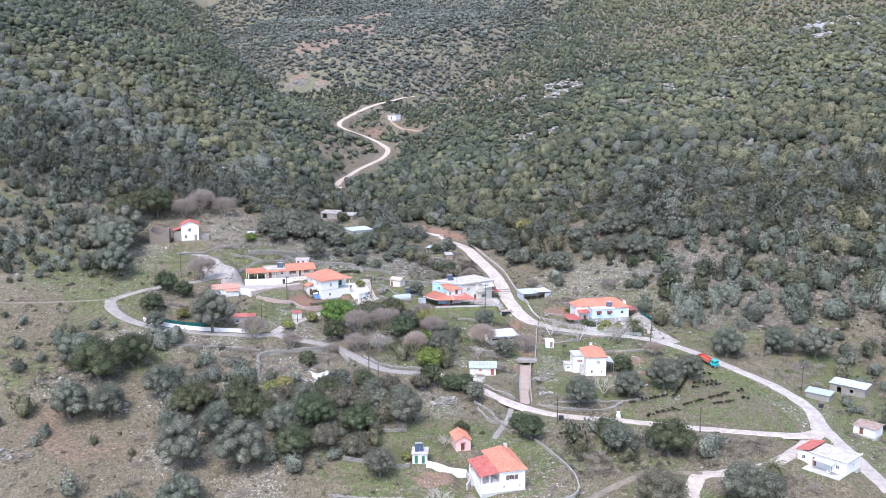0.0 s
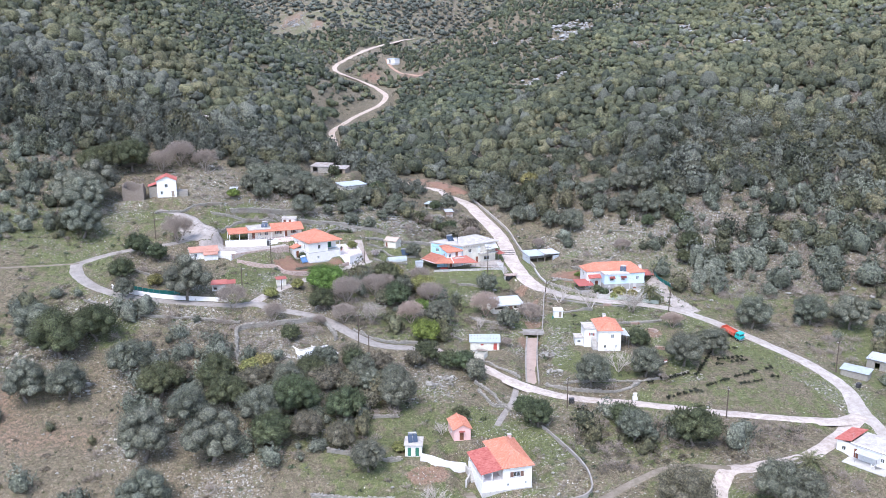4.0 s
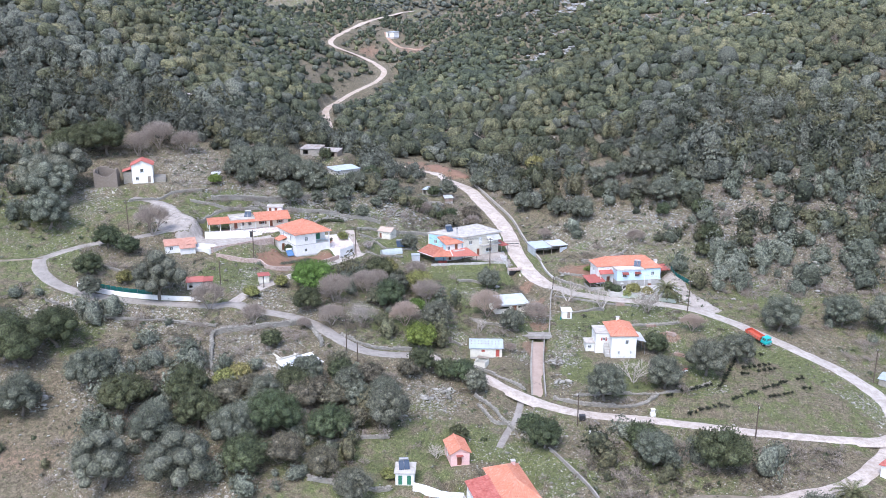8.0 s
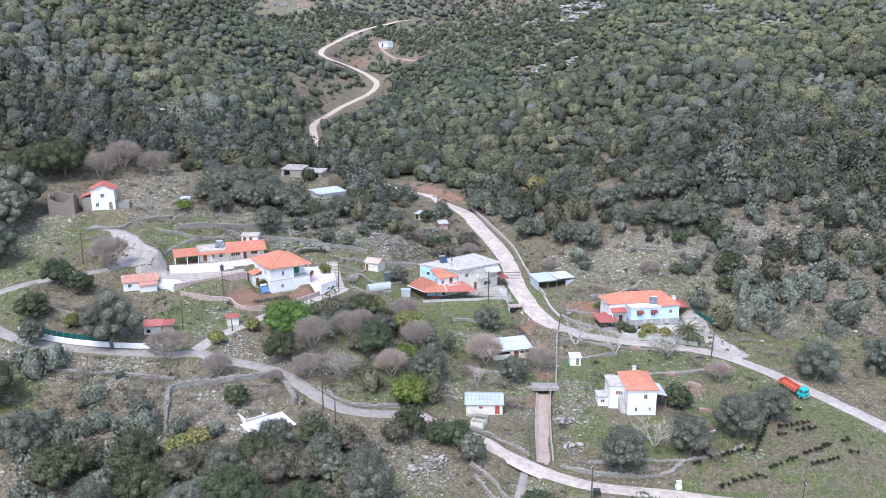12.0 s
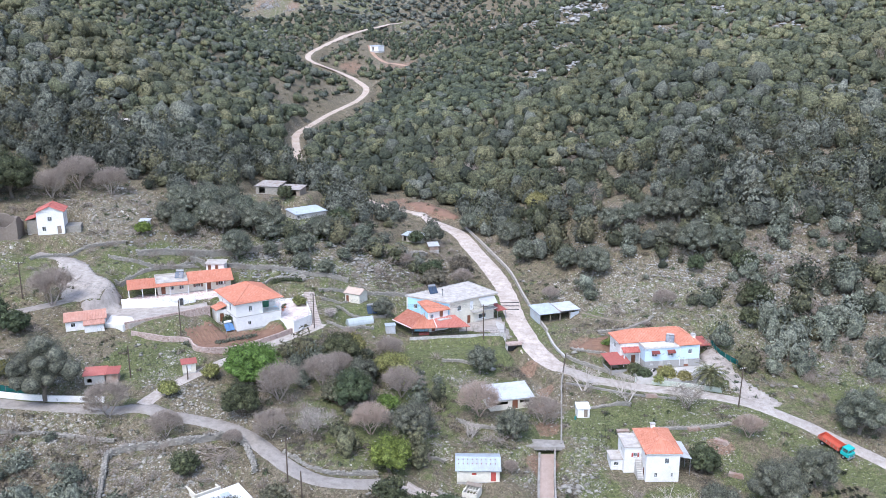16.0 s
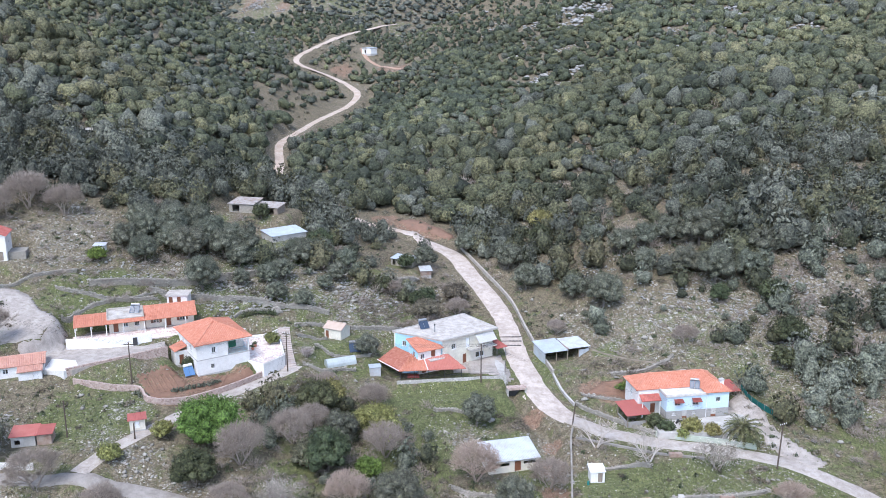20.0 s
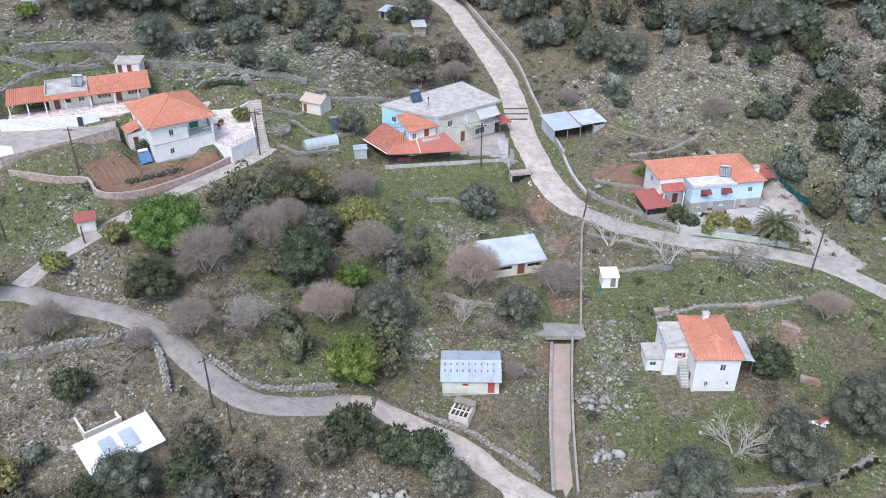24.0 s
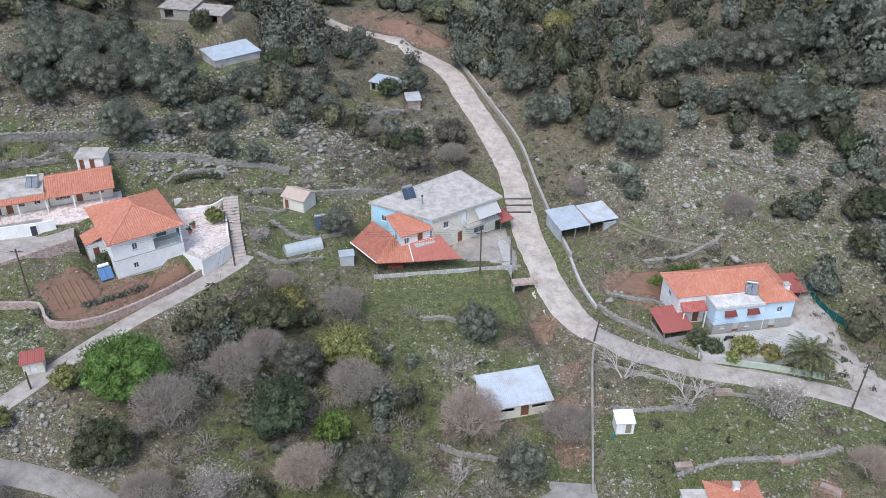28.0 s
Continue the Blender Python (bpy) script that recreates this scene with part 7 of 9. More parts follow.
# walls beside the roads
wall_line("road_wall", [(17.2, 350.5), (23.4, 335), (28.6, 320.5), (30.9, 306), (32.8, 294.5), (34.4, 286)], 0.85, 0.45, ROADWALL, "pale weathered wall along the climbing road")
wall_line("road_wall", [(34.4, 286), (35.3, 279.5), (36.9, 274.2)], 0.5, 0.4, CONCRETE, "low grey wall along the road edge")
dry_wall([(37.4, 274.4), (40, 271.4), (44.6, 268.2), (50.2, 264.4)], 0.7, 0.6, "low dry-stone wall above the road", 11)
wall_line("yard_wall", [(50.3, 263.8), (54, 262.6), (61, 261.2), (67.6, 259.6)], 1.0, 0.35, GREENWALL, "pale mossy wall below the yard", base=1.2)
wall_line("retaining_wall", [(35.3, 262.6), (42.7, 259.5), (48.8, 256.9), (56.7, 255.2)], 0.35, 0.4, OLDCONC, "grey retaining wall below the road", base=2.0)
WALLS = [
    ([(8, 225.3), (14, 222.8), (18.3, 219.9), (22.6, 216.6)], 0.7, 0.6, "rough stone wall above the road"),
    ([(28.6, 213.2), (35, 211), (43, 210.4), (48, 211.0), (51.2, 213.6)], 0.7, 0.7, "rough stone wall round the field"),
    ([(33.1, 213.6), (41, 214.6), (50.6, 214.6), (58, 216), (64.5, 219.4)], 0.55, 0.6, "low field wall of grey stones"),
    ([(11.6, 212.5), (14.6, 208.8), (17.6, 203.5), (19.0, 200.5)], 0.7, 0.5, "low stone wall beside the footpath"),
    ([(-46.8, 222.5), (-47.5, 227.6), (-41, 229.6), (-33.2, 231.4), (-28.2, 233.6)], 1.2, 0.7, "old stone wall of the ruined yard"),
    ([(-27.8, 233.4), (-25, 230.2), (-22.6, 224.5)], 1.3, 0.7, "old stone wall of the ruined yard"),
    ([(-47, 222.4), (-44.5, 214), (-38, 208.5)], 0.8, 0.6, "crumbling stone wall at the yard edge"),
    ([(-18.8, 230.4), (-13.9, 227.2), (-9.7, 226.4), (-2.6, 227.8)], 0.8, 0.5, "stone wall along the west road"),
    ([(36.0, 254.4), (41, 254.1), (46.8, 253.2)], 0.7, 0.7, "grey stone wall across the garden"),
    ([(42.4, 243.0), (48.4, 245), (59.3, 245.6), (64.8, 247)], 0.6, 0.7, "long low stone wall across the garden"),
    ([(9.6, 270.8), (13, 271.2), (16.2, 270.2)], 0.6, 0.6, "short terrace wall of rubble"),
    ([(5.2, 264.4), (2.6, 260), (1.2, 255.4)], 0.6, 0.6, "short terrace wall of rubble"),
    ([(12, 247), (16, 246.2), (22, 245.4)], 0.6, 0.6, "short terrace wall of rubble"),
    ([(-2, 236), (3, 233.4), (9, 235)], 0.6, 0.6, "short terrace wall of rubble"),
    ([(-20, 183.2), (-12.7, 181.6), (-5.0, 181.2)], 0.9, 0.5, "stone garden wall near the hut"),
    ([(18.2, 203.2), (14.8, 204), (12.2, 208.5)], 0.7, 0.5, "bent stone garden wall"),
    ([(-17.5, 193.2), (-12, 194.6), (-6.2, 195.2)], 0.7, 0.6, "long terrace wall of rubble"),
    ([(-22, 172.2), (-14, 171.2), (-6, 171.0)], 1.0, 0.7, "terrace wall of grey rubble"),
    ([(-66, 284.5), (-58, 291), (-49.5, 298.5)], 0.8, 0.6, "terrace wall above the long house"),
    ([(-40, 305.4), (-34, 309), (-27.9, 312.3)], 1.6, 0.7, "high terrace wall below the olives"),
    ([(-64, 295), (-58, 297.3), (-54, 298.4), (-49, 300.4), (-45.2, 302.4), (-40.5, 305)], 1.5, 0.8, "high pale terrace wall below the olives"),
    ([(-2, 321), (2.5, 324.5), (5.5, 327)], 1.4, 0.8, "pale stone wall below the small shed"),
    ([(-20.5, 294.5), (-16.5, 296), (-14.2, 297)], 0.8, 0.5, "stone kerb of the upper garden bed"),
    ([(-19.5, 291), (-15.5, 292.5), (-13.5, 293)], 0.6, 0.4, "stone kerb of the upper garden bed"),
    ([(-86, 287), (-76, 295), (-68, 299)], 0.7, 0.6, "rubble wall below the hill house"),
    ([(-88, 258), (-80, 252.5), (-70, 250.5), (-62, 252)], 0.6, 0.6, "rubble wall inside the bend"),
    ([(-90, 238), (-76, 233), (-60, 232.5), (-48, 231)], 0.6, 0.6, "rubble wall below the west road"),
    ([(-15.5, 289), (-11, 287), (-4, 288.6)], 0.6, 0.5, "garden wall by the hut"),
    ([(-17, 281.5), (-12.8, 280.0), (-6.5, 282.2)], 0.6, 0.5, "garden wall by the greenhouse"),
    ([(46, 283), (54, 284.5), (60, 288)], 0.6, 0.6, "rubble wall behind the blue house"),
    ([(39, 277), (43, 275.6), (48, 274.4)], 0.5, 0.5, "rubble edge of the red garden"),
]
for n, (pts, high, wide, label) in enumerate(WALLS):
    dry_wall(pts, high, wide, label, 100 + n)
wall_line("garden_wall", [(25.4, 194), (30.1, 186), (32.9, 176.5), (31.5, 172.5), (26.8, 171.0)], 0.75, 0.3, OLDCONC, "low grey wall round the garden")


# ---------------------------------------------------------------- poles and wires
def power_pole(x, y, high, label, arm=True, lean=0.0, turn=0):
    p = thing("power_pole", at(x, y, ga(x, y), turn) @ Matrix.Rotation(radians(lean), 4, "Y"), label, "power pole", "power poles")
    part("pole", tubes(((0, 0, -0.8), (0, 0, high), 0.15, 0.1), n=8), POLEWOOD, p)
    if arm:
        part("cross_arm", boxes((-0.9, -0.05, high - 0.5, 0.9, 0.05, high - 0.38)), POLEWOOD, p)
        for i in (-0.8, -0.3, 0.3, 0.8):
            part("insulator", tubes(((i, 0, high - 0.38), (i, 0, high - 0.18), 0.05, 0.035), n=6), WHITEPAINT, p)
    return (x, y, ga(x, y) + high - 0.2)


TALL = "tarred wooden power pole with a cross arm"
PA = power_pole(68.8, 253.2, 8.6, TALL, lean=3, turn=30)
PB = power_pole(18.9, 280.6, 8.2, TALL, turn=10)
PC = power_pole(-19.6, 278.0, 8.4, TALL, turn=-20)
PD = power_pole(-46.2, 266.6, 8.0, TALL)
PE = power_pole(-81.9, 273.2, 8.4, TALL)
PF = power_pole(-16.8, 222.4, 8.0, TALL, turn=40)
PG = power_pole(32.2, 203.2, 7.5, TALL, turn=60)
PH = power_pole(67.4, 199.0, 7.5, TALL, turn=80)
PI = power_pole(104.6, 225.5, 8.4, TALL, turn=30)
PJ = power_pole(122, 205, 8.4, TALL, turn=30)
PK = power_pole(-51.2, 249.6, 6.5, "thin bare telephone pole by the sheds", False)
power_pole(35.3, 266.6, 4.6, "short leaning timber post by the road", False, 8, -60)
power_pole(-14.1, 219.4, 5.0, "short thin timber post by the road", False)
power_pole(-40.5, 250.5, 3.0, "short pale post beside the tiny hut", False)


def wire(a, b, sag, shift):
    c = bpy.data.curves.new("wire", "CURVE")
    c.dimensions, c.bevel_depth, c.bevel_resolution = "3D", 0.011, 1
    s = c.splines.new("POLY")
    s.points.add(14)
    d = Vector((b[0] - a[0], b[1] - a[1])).normalized()
    for i in range(15):
        f = i / 14
        s.points[i].co = (a[0] + (b[0] - a[0]) * f - d.y * shift, a[1] + (b[1] - a[1]) * f + d.x * shift, a[2] + (b[2] - a[2]) * f - sag * 4 * f * (1 - f), 1)
    c.materials.append(DARKMETAL)
    tagged(new("power_wire", c), "thin dark sagging wire between poles", "wire", "power wires")


for a, b in ((PJ, PI), (PI, PA), (PB, PC), (PC, PD), (PD, PE)):
    for s in (-0.8, -0.3, 0.3, 0.8):
        wire(a, b, 1.2, s)
for a, b in ((PG, PF), (PG, PH), (PF, PC), (PF, PK), (PA, PB)):
    for s in (-0.3, 0.3):
        wire(a, b, 1.4, s)
wire(PC, (-30, 322, ga(-30, 322) + 6), 1.0, 0)
wire(PB, (12.0, 287.0, 52.4), 0.3, 0)


# ---------------------------------------------------------------- lorry
def build_lorry():
    t = thing("lorry", at(81.0, 243.2, max(ga(81, 243), ga(84.4, 237.4)) + 0.1, -58), "old lorry with a red tipper bed and turquoise cab", "lorry")
    t.matrix_world = at(81.0, 243.2, ga(81.0, 243.2) + 0.06, -58) @ Matrix.Rotation(math.atan2(ga(81, 243.2) - ga(84.6, 237.4), 6.8), 4, "Y")
    part("chassis", boxes((0.2, -0.45, 0.55, 6.6, -0.3, 0.8), (0.2, 0.3, 0.55, 6.6, 0.45, 0.8)), DARKMETAL, t)
    bed = part("tipper_bed", soft_boxes((0, -1.15, 0.95, 4.5, 1.15, 1.08)), TRUCKRED, t, "red steel tipper bed")
    for a in ((0, -1.17, 1.08, 4.5, -1.1, 1.75), (0, 1.1, 1.08, 4.5, 1.17, 1.75), (0, -1.1, 1.08, 0.07, 1.1, 1.75), (4.43, -1.1, 1.08, 4.5, 1.1, 1.95)):
        part("side_board", boxes(a), TRUCKRED, bed)
    for i in range(6):
        part("rib", boxes((0.2 + i * 0.8, -1.22, 1.0, 0.28 + i * 0.8, -1.175, 1.75)), RUST, bed)
        part("rib", boxes((0.2 + i * 0.8, 1.175, 1.0, 0.28 + i * 0.8, 1.22, 1.75)), RUST, bed)
    cab = part("cab", soft_boxes((4.75, -1.05, 0.75, 6.5, 1.05, 1.55), (4.8, -1.0, 1.55, 6.2, 1.0, 2.35), edge=0.08), TRUCKTEAL, t, "turquoise cab")
    part("windscreen", boxes((6.21, -0.85, 1.62, 6.24, 0.85, 2.2)), GLASS, cab)
    for y in (-1.02, 1.0):
        part("side_window", boxes((5.1, y, 1.62, 6.0, y + 0.02, 2.2)), GLASS, cab)
    for y in (-0.8, 0.6):
        part("headlight", boxes((6.5, y, 0.95, 6.54, y + 0.2, 1.12)), WHITEPAINT, cab)
    part("bumper", soft_boxes((6.45, -1.1, 0.5, 6.7, 1.1, 0.74)), METAL, t)
    for x in (1.1, 5.6):
        for y in (-1.0, 0.72):
            w = part("wheel", tubes(((x, y, 0.47), (x, y + 0.28, 0.47), 0.47, 0.47), n=16), TYRE, t)
            part("hub", tubes(((x, y - 0.02, 0.47), (x, y + 0.3, 0.47), 0.2, 0.2), n=10), METAL, w)


build_lorry()

# ---------------------------------------------------------------- small things in the open
mo = thing("shrine", at(48.8, 207.6, ga(48.8, 207.6), 10), "small white roadside shrine on a plinth", "shrine")
part("plinth", soft_boxes((-0.5, -0.4, -0.3, 0.5, 0.4, 0.8)), WHITE, mo)
part("niche", soft_boxes((-0.35, -0.3, 0.82, 0.35, 0.3, 1.5)), WHITE, mo)
part("roof", prism(bmesh.new(), [(-0.45, -0.4), (0.45, -0.4), (0.45, 0.4), (-0.45, 0.4)], 1.52, 1.6), CREAM, mo)
bi = thing("rubbish_bin", at(33.4, 204.6, ga(33.4, 204.6), 0), "dark wheeled rubbish bin by the road", "bin")
part("bin", soft_boxes((-0.6, -0.45, 0.15, 0.6, 0.45, 1.1)), DARKMETAL, bi)
part("lid", soft_boxes((-0.63, -0.48, 1.11, 0.63, 0.48, 1.22)), DARKMETAL, bi)
for x in (-0.45, 0.45):
    part("wheel", tubes(((x - 0.05, -0.3, 0.1), (x + 0.05, -0.3, 0.1), 0.1, 0.1), n=8), TYRE, bi)
bi2 = copy_thing(bi, at(106.5, 217.5, ga(106.5, 217.5), 40))
bi2["label"] = "dark green wheeled rubbish bin by the verge"
we = thing("cistern", at(33.6, 197.6, ga(34.6, 198.4), -8), "grey concrete cistern set into the slope", "cistern")
part("wall", soft_boxes((0, 0, -1.0, 2.6, 2.2, 1.4)), CONCRETE, we)
part("hatch", boxes((0.8, 0.6, 1.402, 1.8, 1.6, 1.45)), RUST, we)
for x, y, turn, label in ((43.6, 244.4, 5, "low rusty stack of old roof sheets"), (57.4, 245.0, 10, "low rusty stack of old roof sheets"), (61.2, 240.6, -30, "rusty sheet pile on the grass"), (60.8, 231.2, -25, "rusty sheet pile on the grass"), (52.0, 256.2, 0, "low rusty stack of metal by the wall")):
    s = thing("pile", at(x, y, ga(x, y), turn), label, "pile")
    for i in range(5):
        part("layer", boxes((-1.3, -0.5 + 0.02 * i, 0.12 * i, 1.3 - 0.08 * i, 0.5, 0.12 * i + 0.11)), RUST, s)
jx, jy = 59.5, 224.5
jk = thing("broken_boards", at(jx, jy, ga(jx, jy) + 0.1, 0), "white and red broken boards on the grass", "scrap")
for a, b, m in ((0, 2.6, WHITEPAINT), (35, 2.2, REDTILE), (-20, 2.4, WHITEPAINT)):
    part("board", boxes((-b / 2, -0.3, 0, b / 2, 0.3, 0.08), m=at(a * 0.02, a * 0.01, 0.02 * (a + 25) / 10, a)), m, jk)
sc = thing("scooter", at(55.4, 266.4, 42.99, 20), "black scooter parked in the yard", "scooter")
part("body", soft_boxes((-0.6, -0.16, 0.3, 0.55, 0.16, 0.6), (-0.65, -0.14, 0.6, 0.0, 0.14, 0.8), edge=0.05), DARKMETAL, sc)
part("handlebar", tubes(((0.55, 0, 0.5), (0.4, 0, 1.05), 0.04, 0.03), ((0.4, -0.32, 1.05), (0.4, 0.32, 1.05), 0.02, 0.02)), METAL, sc)
for x in (-0.6, 0.65):
    part("wheel", tubes(((x, -0.06, 0.25), (x, 0.06, 0.25), 0.25, 0.25), n=14), TYRE, sc)
ga_t = thing("gate", at(68.6, 260.2, ga(69.5, 260.2), -20), "open grey steel yard gate", "gate")
part("gate_frame", tubes(((0, 0, 0.1), (0, 0, 1.2), 0.04, 0.04), ((3, 0, 0.1), (3, 0, 1.2), 0.04, 0.04), ((0, 0, 1.2), (3, 0, 1.2), 0.03, 0.03), ((0, 0, 0.15), (3, 0, 0.15), 0.03, 0.03)), METAL, ga_t)
for i in range(9):
    part("bar", tubes(((0.3 + i * 0.3, 0, 0.15), (0.3 + i * 0.3, 0, 1.2), 0.015, 0.015), n=5), METAL, ga_t)
n2 = thing("net_fence", Matrix.Identity(4), "sagging teal netting fence by the blue house", "fence")
pts = curve_points([(70.4, 276.5), (71.4, 273), (72.8, 270), (74.5, 268)], 1.2)
for a, b in zip(pts, pts[1:]):
    za, zb = ga(*a), ga(*b)
    bm = bmesh.new()
    bm.faces.new([bm.verts.new(v) for v in ((*a, za), (*b, zb), (*b, zb + 1.2), (*a, za + 1.2))])
    bmesh.ops.solidify(bm, geom=bm.faces[:], thickness=0.03)
    part("net", bm, TEAL, n2)
    part("post", tubes(((*a, za - 0.3), (*a, za + 1.3), 0.04, 0.04), n=5), METAL, n2)
# logs heaped in the ruined yard
lg = random.Random(5)
for i in range(14):
    x, y = -31.5 + lg.uniform(-2.5, 3.5), 228.6 + lg.uniform(-1.6, 1.8)
    a = lg.uniform(0, 3.14)
    L = lg.uniform(0.8, 1.9)
    lo = thing("log", at(x, y, ga(x, y) + 0.12 + 0.1 * (i % 3), math.degrees(a)), "grey weathered log on a heap", "log", "heap of logs")
    part("stem", tubes(((-L, 0, 0), (L, 0, lg.uniform(-0.1, 0.3)), 0.11, 0.07), n=6), WOOD, lo)

def limbs(radius, low, tall, seed, trunk_r, forks=5):
    """A tapered, leaning trunk and its limbs."""
    r = random.Random(seed)
    bm = bmesh.new()
    top = Vector((r.uniform(-0.2, 0.2) * radius, r.uniform(-0.2, 0.2) * radius, low + 0.15 * tall))
    mid = top * 0.5 + Vector((r.uniform(-0.15, 0.15), r.uniform(-0.15, 0.15), 0)) * radius * 0.4
    tube(bm, (0, 0, -0.4), mid, trunk_r * 1.25, trunk_r * 0.9, 7)
    tube(bm, mid, top, trunk_r * 0.9, trunk_r * 0.75, 7)
    for k in range(forks):
        a = 2 * math.pi * (k + r.uniform(-0.3, 0.3)) / forks
        e = top + Vector((math.cos(a) * radius * 0.55, math.sin(a) * radius * 0.55, tall * r.uniform(0.25, 0.5)))
        m = top.lerp(e, 0.5) + Vector((0, 0, 0.06 * tall))
        tube(bm, top, m, trunk_r * 0.55, trunk_r * 0.38, 5)
        tube(bm, m, e, trunk_r * 0.38, trunk_r * 0.12, 5)
    return bm


def slivers(p, d, length, wide, seed):
    """Thin twigs: long narrow blades from p along d."""
    r = np.random.default_rng(seed)
    n = len(p)
    d = d / np.linalg.norm(d, axis=1)[:, None]
    s = np.cross(d, r.normal(0, 1, (n, 3)))
    s /= np.linalg.norm(s, axis=1)[:, None]
    L = (length * r.uniform(0.5, 1.2, n))[:, None]
    return np.stack([p - s * wide, p + s * wide, p + d * L], 1).reshape(-1, 3), np.arange(3 * n).reshape(-1, 3)


def leafy_tree(kind, mat, radius, seed, label, category="tree", squat=1.0, leaf=0.36, trunk=True):
    tall = radius * 1.45 * squat
    low = radius * 0.1 if trunk else -radius * 0.15
    count = int(min(6800, 18 * radius**2 / leaf**2))
    p, n, c, q = crown_points(radius, tall, low, count, 34, seed, 0.31)
    t = thing(kind, Matrix.Identity(4), label, category)
    part("trunk", limbs(radius, low, tall, seed, 0.07 * radius), BARK, t)
    part("crown", quads_and_tris("crown", [leaf_quads(p, n, leaf, seed), slivers(p, n + np.array([0, 0, 0.45]) + np.random.default_rng(seed).normal(0, 0.45, p.shape), leaf * 1.0, leaf * 0.3, seed), core_mesh(c, q * 0.9, 0.9, 2, 0.35)], mat), mat, t)
    return t


def bare_tree(kind, mat, radius, seed, label, twigs=900, bloom=None, upright=0.55):
    r = random.Random(seed)
    t = thing(kind, Matrix.Identity(4), label, "tree")
    bm = bmesh.new()
    ends = []

    def grow(a, d, length, rad, depth):
        b = a + d * length
        tube(bm, a, b, rad, rad * 0.62, 4 if depth else 6)
        if depth >= 3:
            ends.append((b, d))
            return
        for _ in range(4 if depth < 2 else 3):
            nd = (d + Vector((r.uniform(-1, 1), r.uniform(-1, 1), r.uniform(-0.3, 0.9) * upright)) * 0.85).normalized()
            grow(a.lerp(b, r.uniform(0.55, 1.0)), nd, length * r.uniform(0.6, 0.85), rad * 0.5, depth + 1)

    for k in range(3):
        a = 2 * math.pi * k / 3 + r.uniform(-0.5, 0.5)
        grow(Vector((0.1 * math.cos(a), 0.1 * math.sin(a), -0.3)), Vector((math.cos(a) * 0.55, math.sin(a) * 0.55, 0.95)).normalized(), radius * 0.55, 0.035 * radius, 0)
    part("trunk", bm, mat, t)
    q = np.random.default_rng(seed)
    e = np.array([x[0][:] for x in ends])
    dd = np.array([x[1][:] for x in ends])
    pick = q.integers(0, len(e), twigs)
    d = dd[pick] + q.normal(0, 0.75, (twigs, 3)) + np.array([0, 0, 0.3])
    start = e[pick] - dd[pick] * (q.uniform(0, 0.5, twigs) * radius * 0.3)[:, None]
    out = q.normal(0, 1, (twigs, 3))
    out /= np.linalg.norm(out, axis=1)[:, None]
    out[:, 2] = np.where(out[:, 2] < -0.2, -out[:, 2], out[:, 2])
    shell = np.array([0, 0, 0.75 * radius]) + out * (radius * np.array([0.8, 0.8, 0.6])) * (q.uniform(0.25, 1.0, twigs) ** 0.5)[:, None]
    bud = shell * 1.02 + q.normal(0, 0.05 * radius, shell.shape)
    fine = slivers(shell, out + q.normal(0, 0.6, (twigs, 3)) + np.array([0, 0, 0.3]), radius * 0.15, 0.01 + 0.004 * radius, seed + 1)
    part("twig_spray", quads_and_tris("twig_spray", [slivers(start, d, radius * 0.3, 0.008 + 0.0035 * radius, seed)] + ([fine] if twigs > 1600 else []), mat), mat, t)
    if twigs > 1600:
        part("bud_haze", quads_and_tris("bud_haze", [leaf_quads(bud, out[: len(bud)] + q.normal(0, 0.5, bud.shape), 0.045 + 0.016 * radius, seed)], BUDS), BUDS, t, "small pinkish buds")
    if bloom is not None:
        k = q.integers(0, len(e), 3200)
        c = e[k] + q.normal(0, 0.19 * radius, (3200, 3))
        part("blossom", quads_and_tris("blossom", [leaf_quads(c, q.normal(0, 1, (3200, 3)), 0.15, seed)], bloom), bloom, t, "clouds of white blossom")
    return t


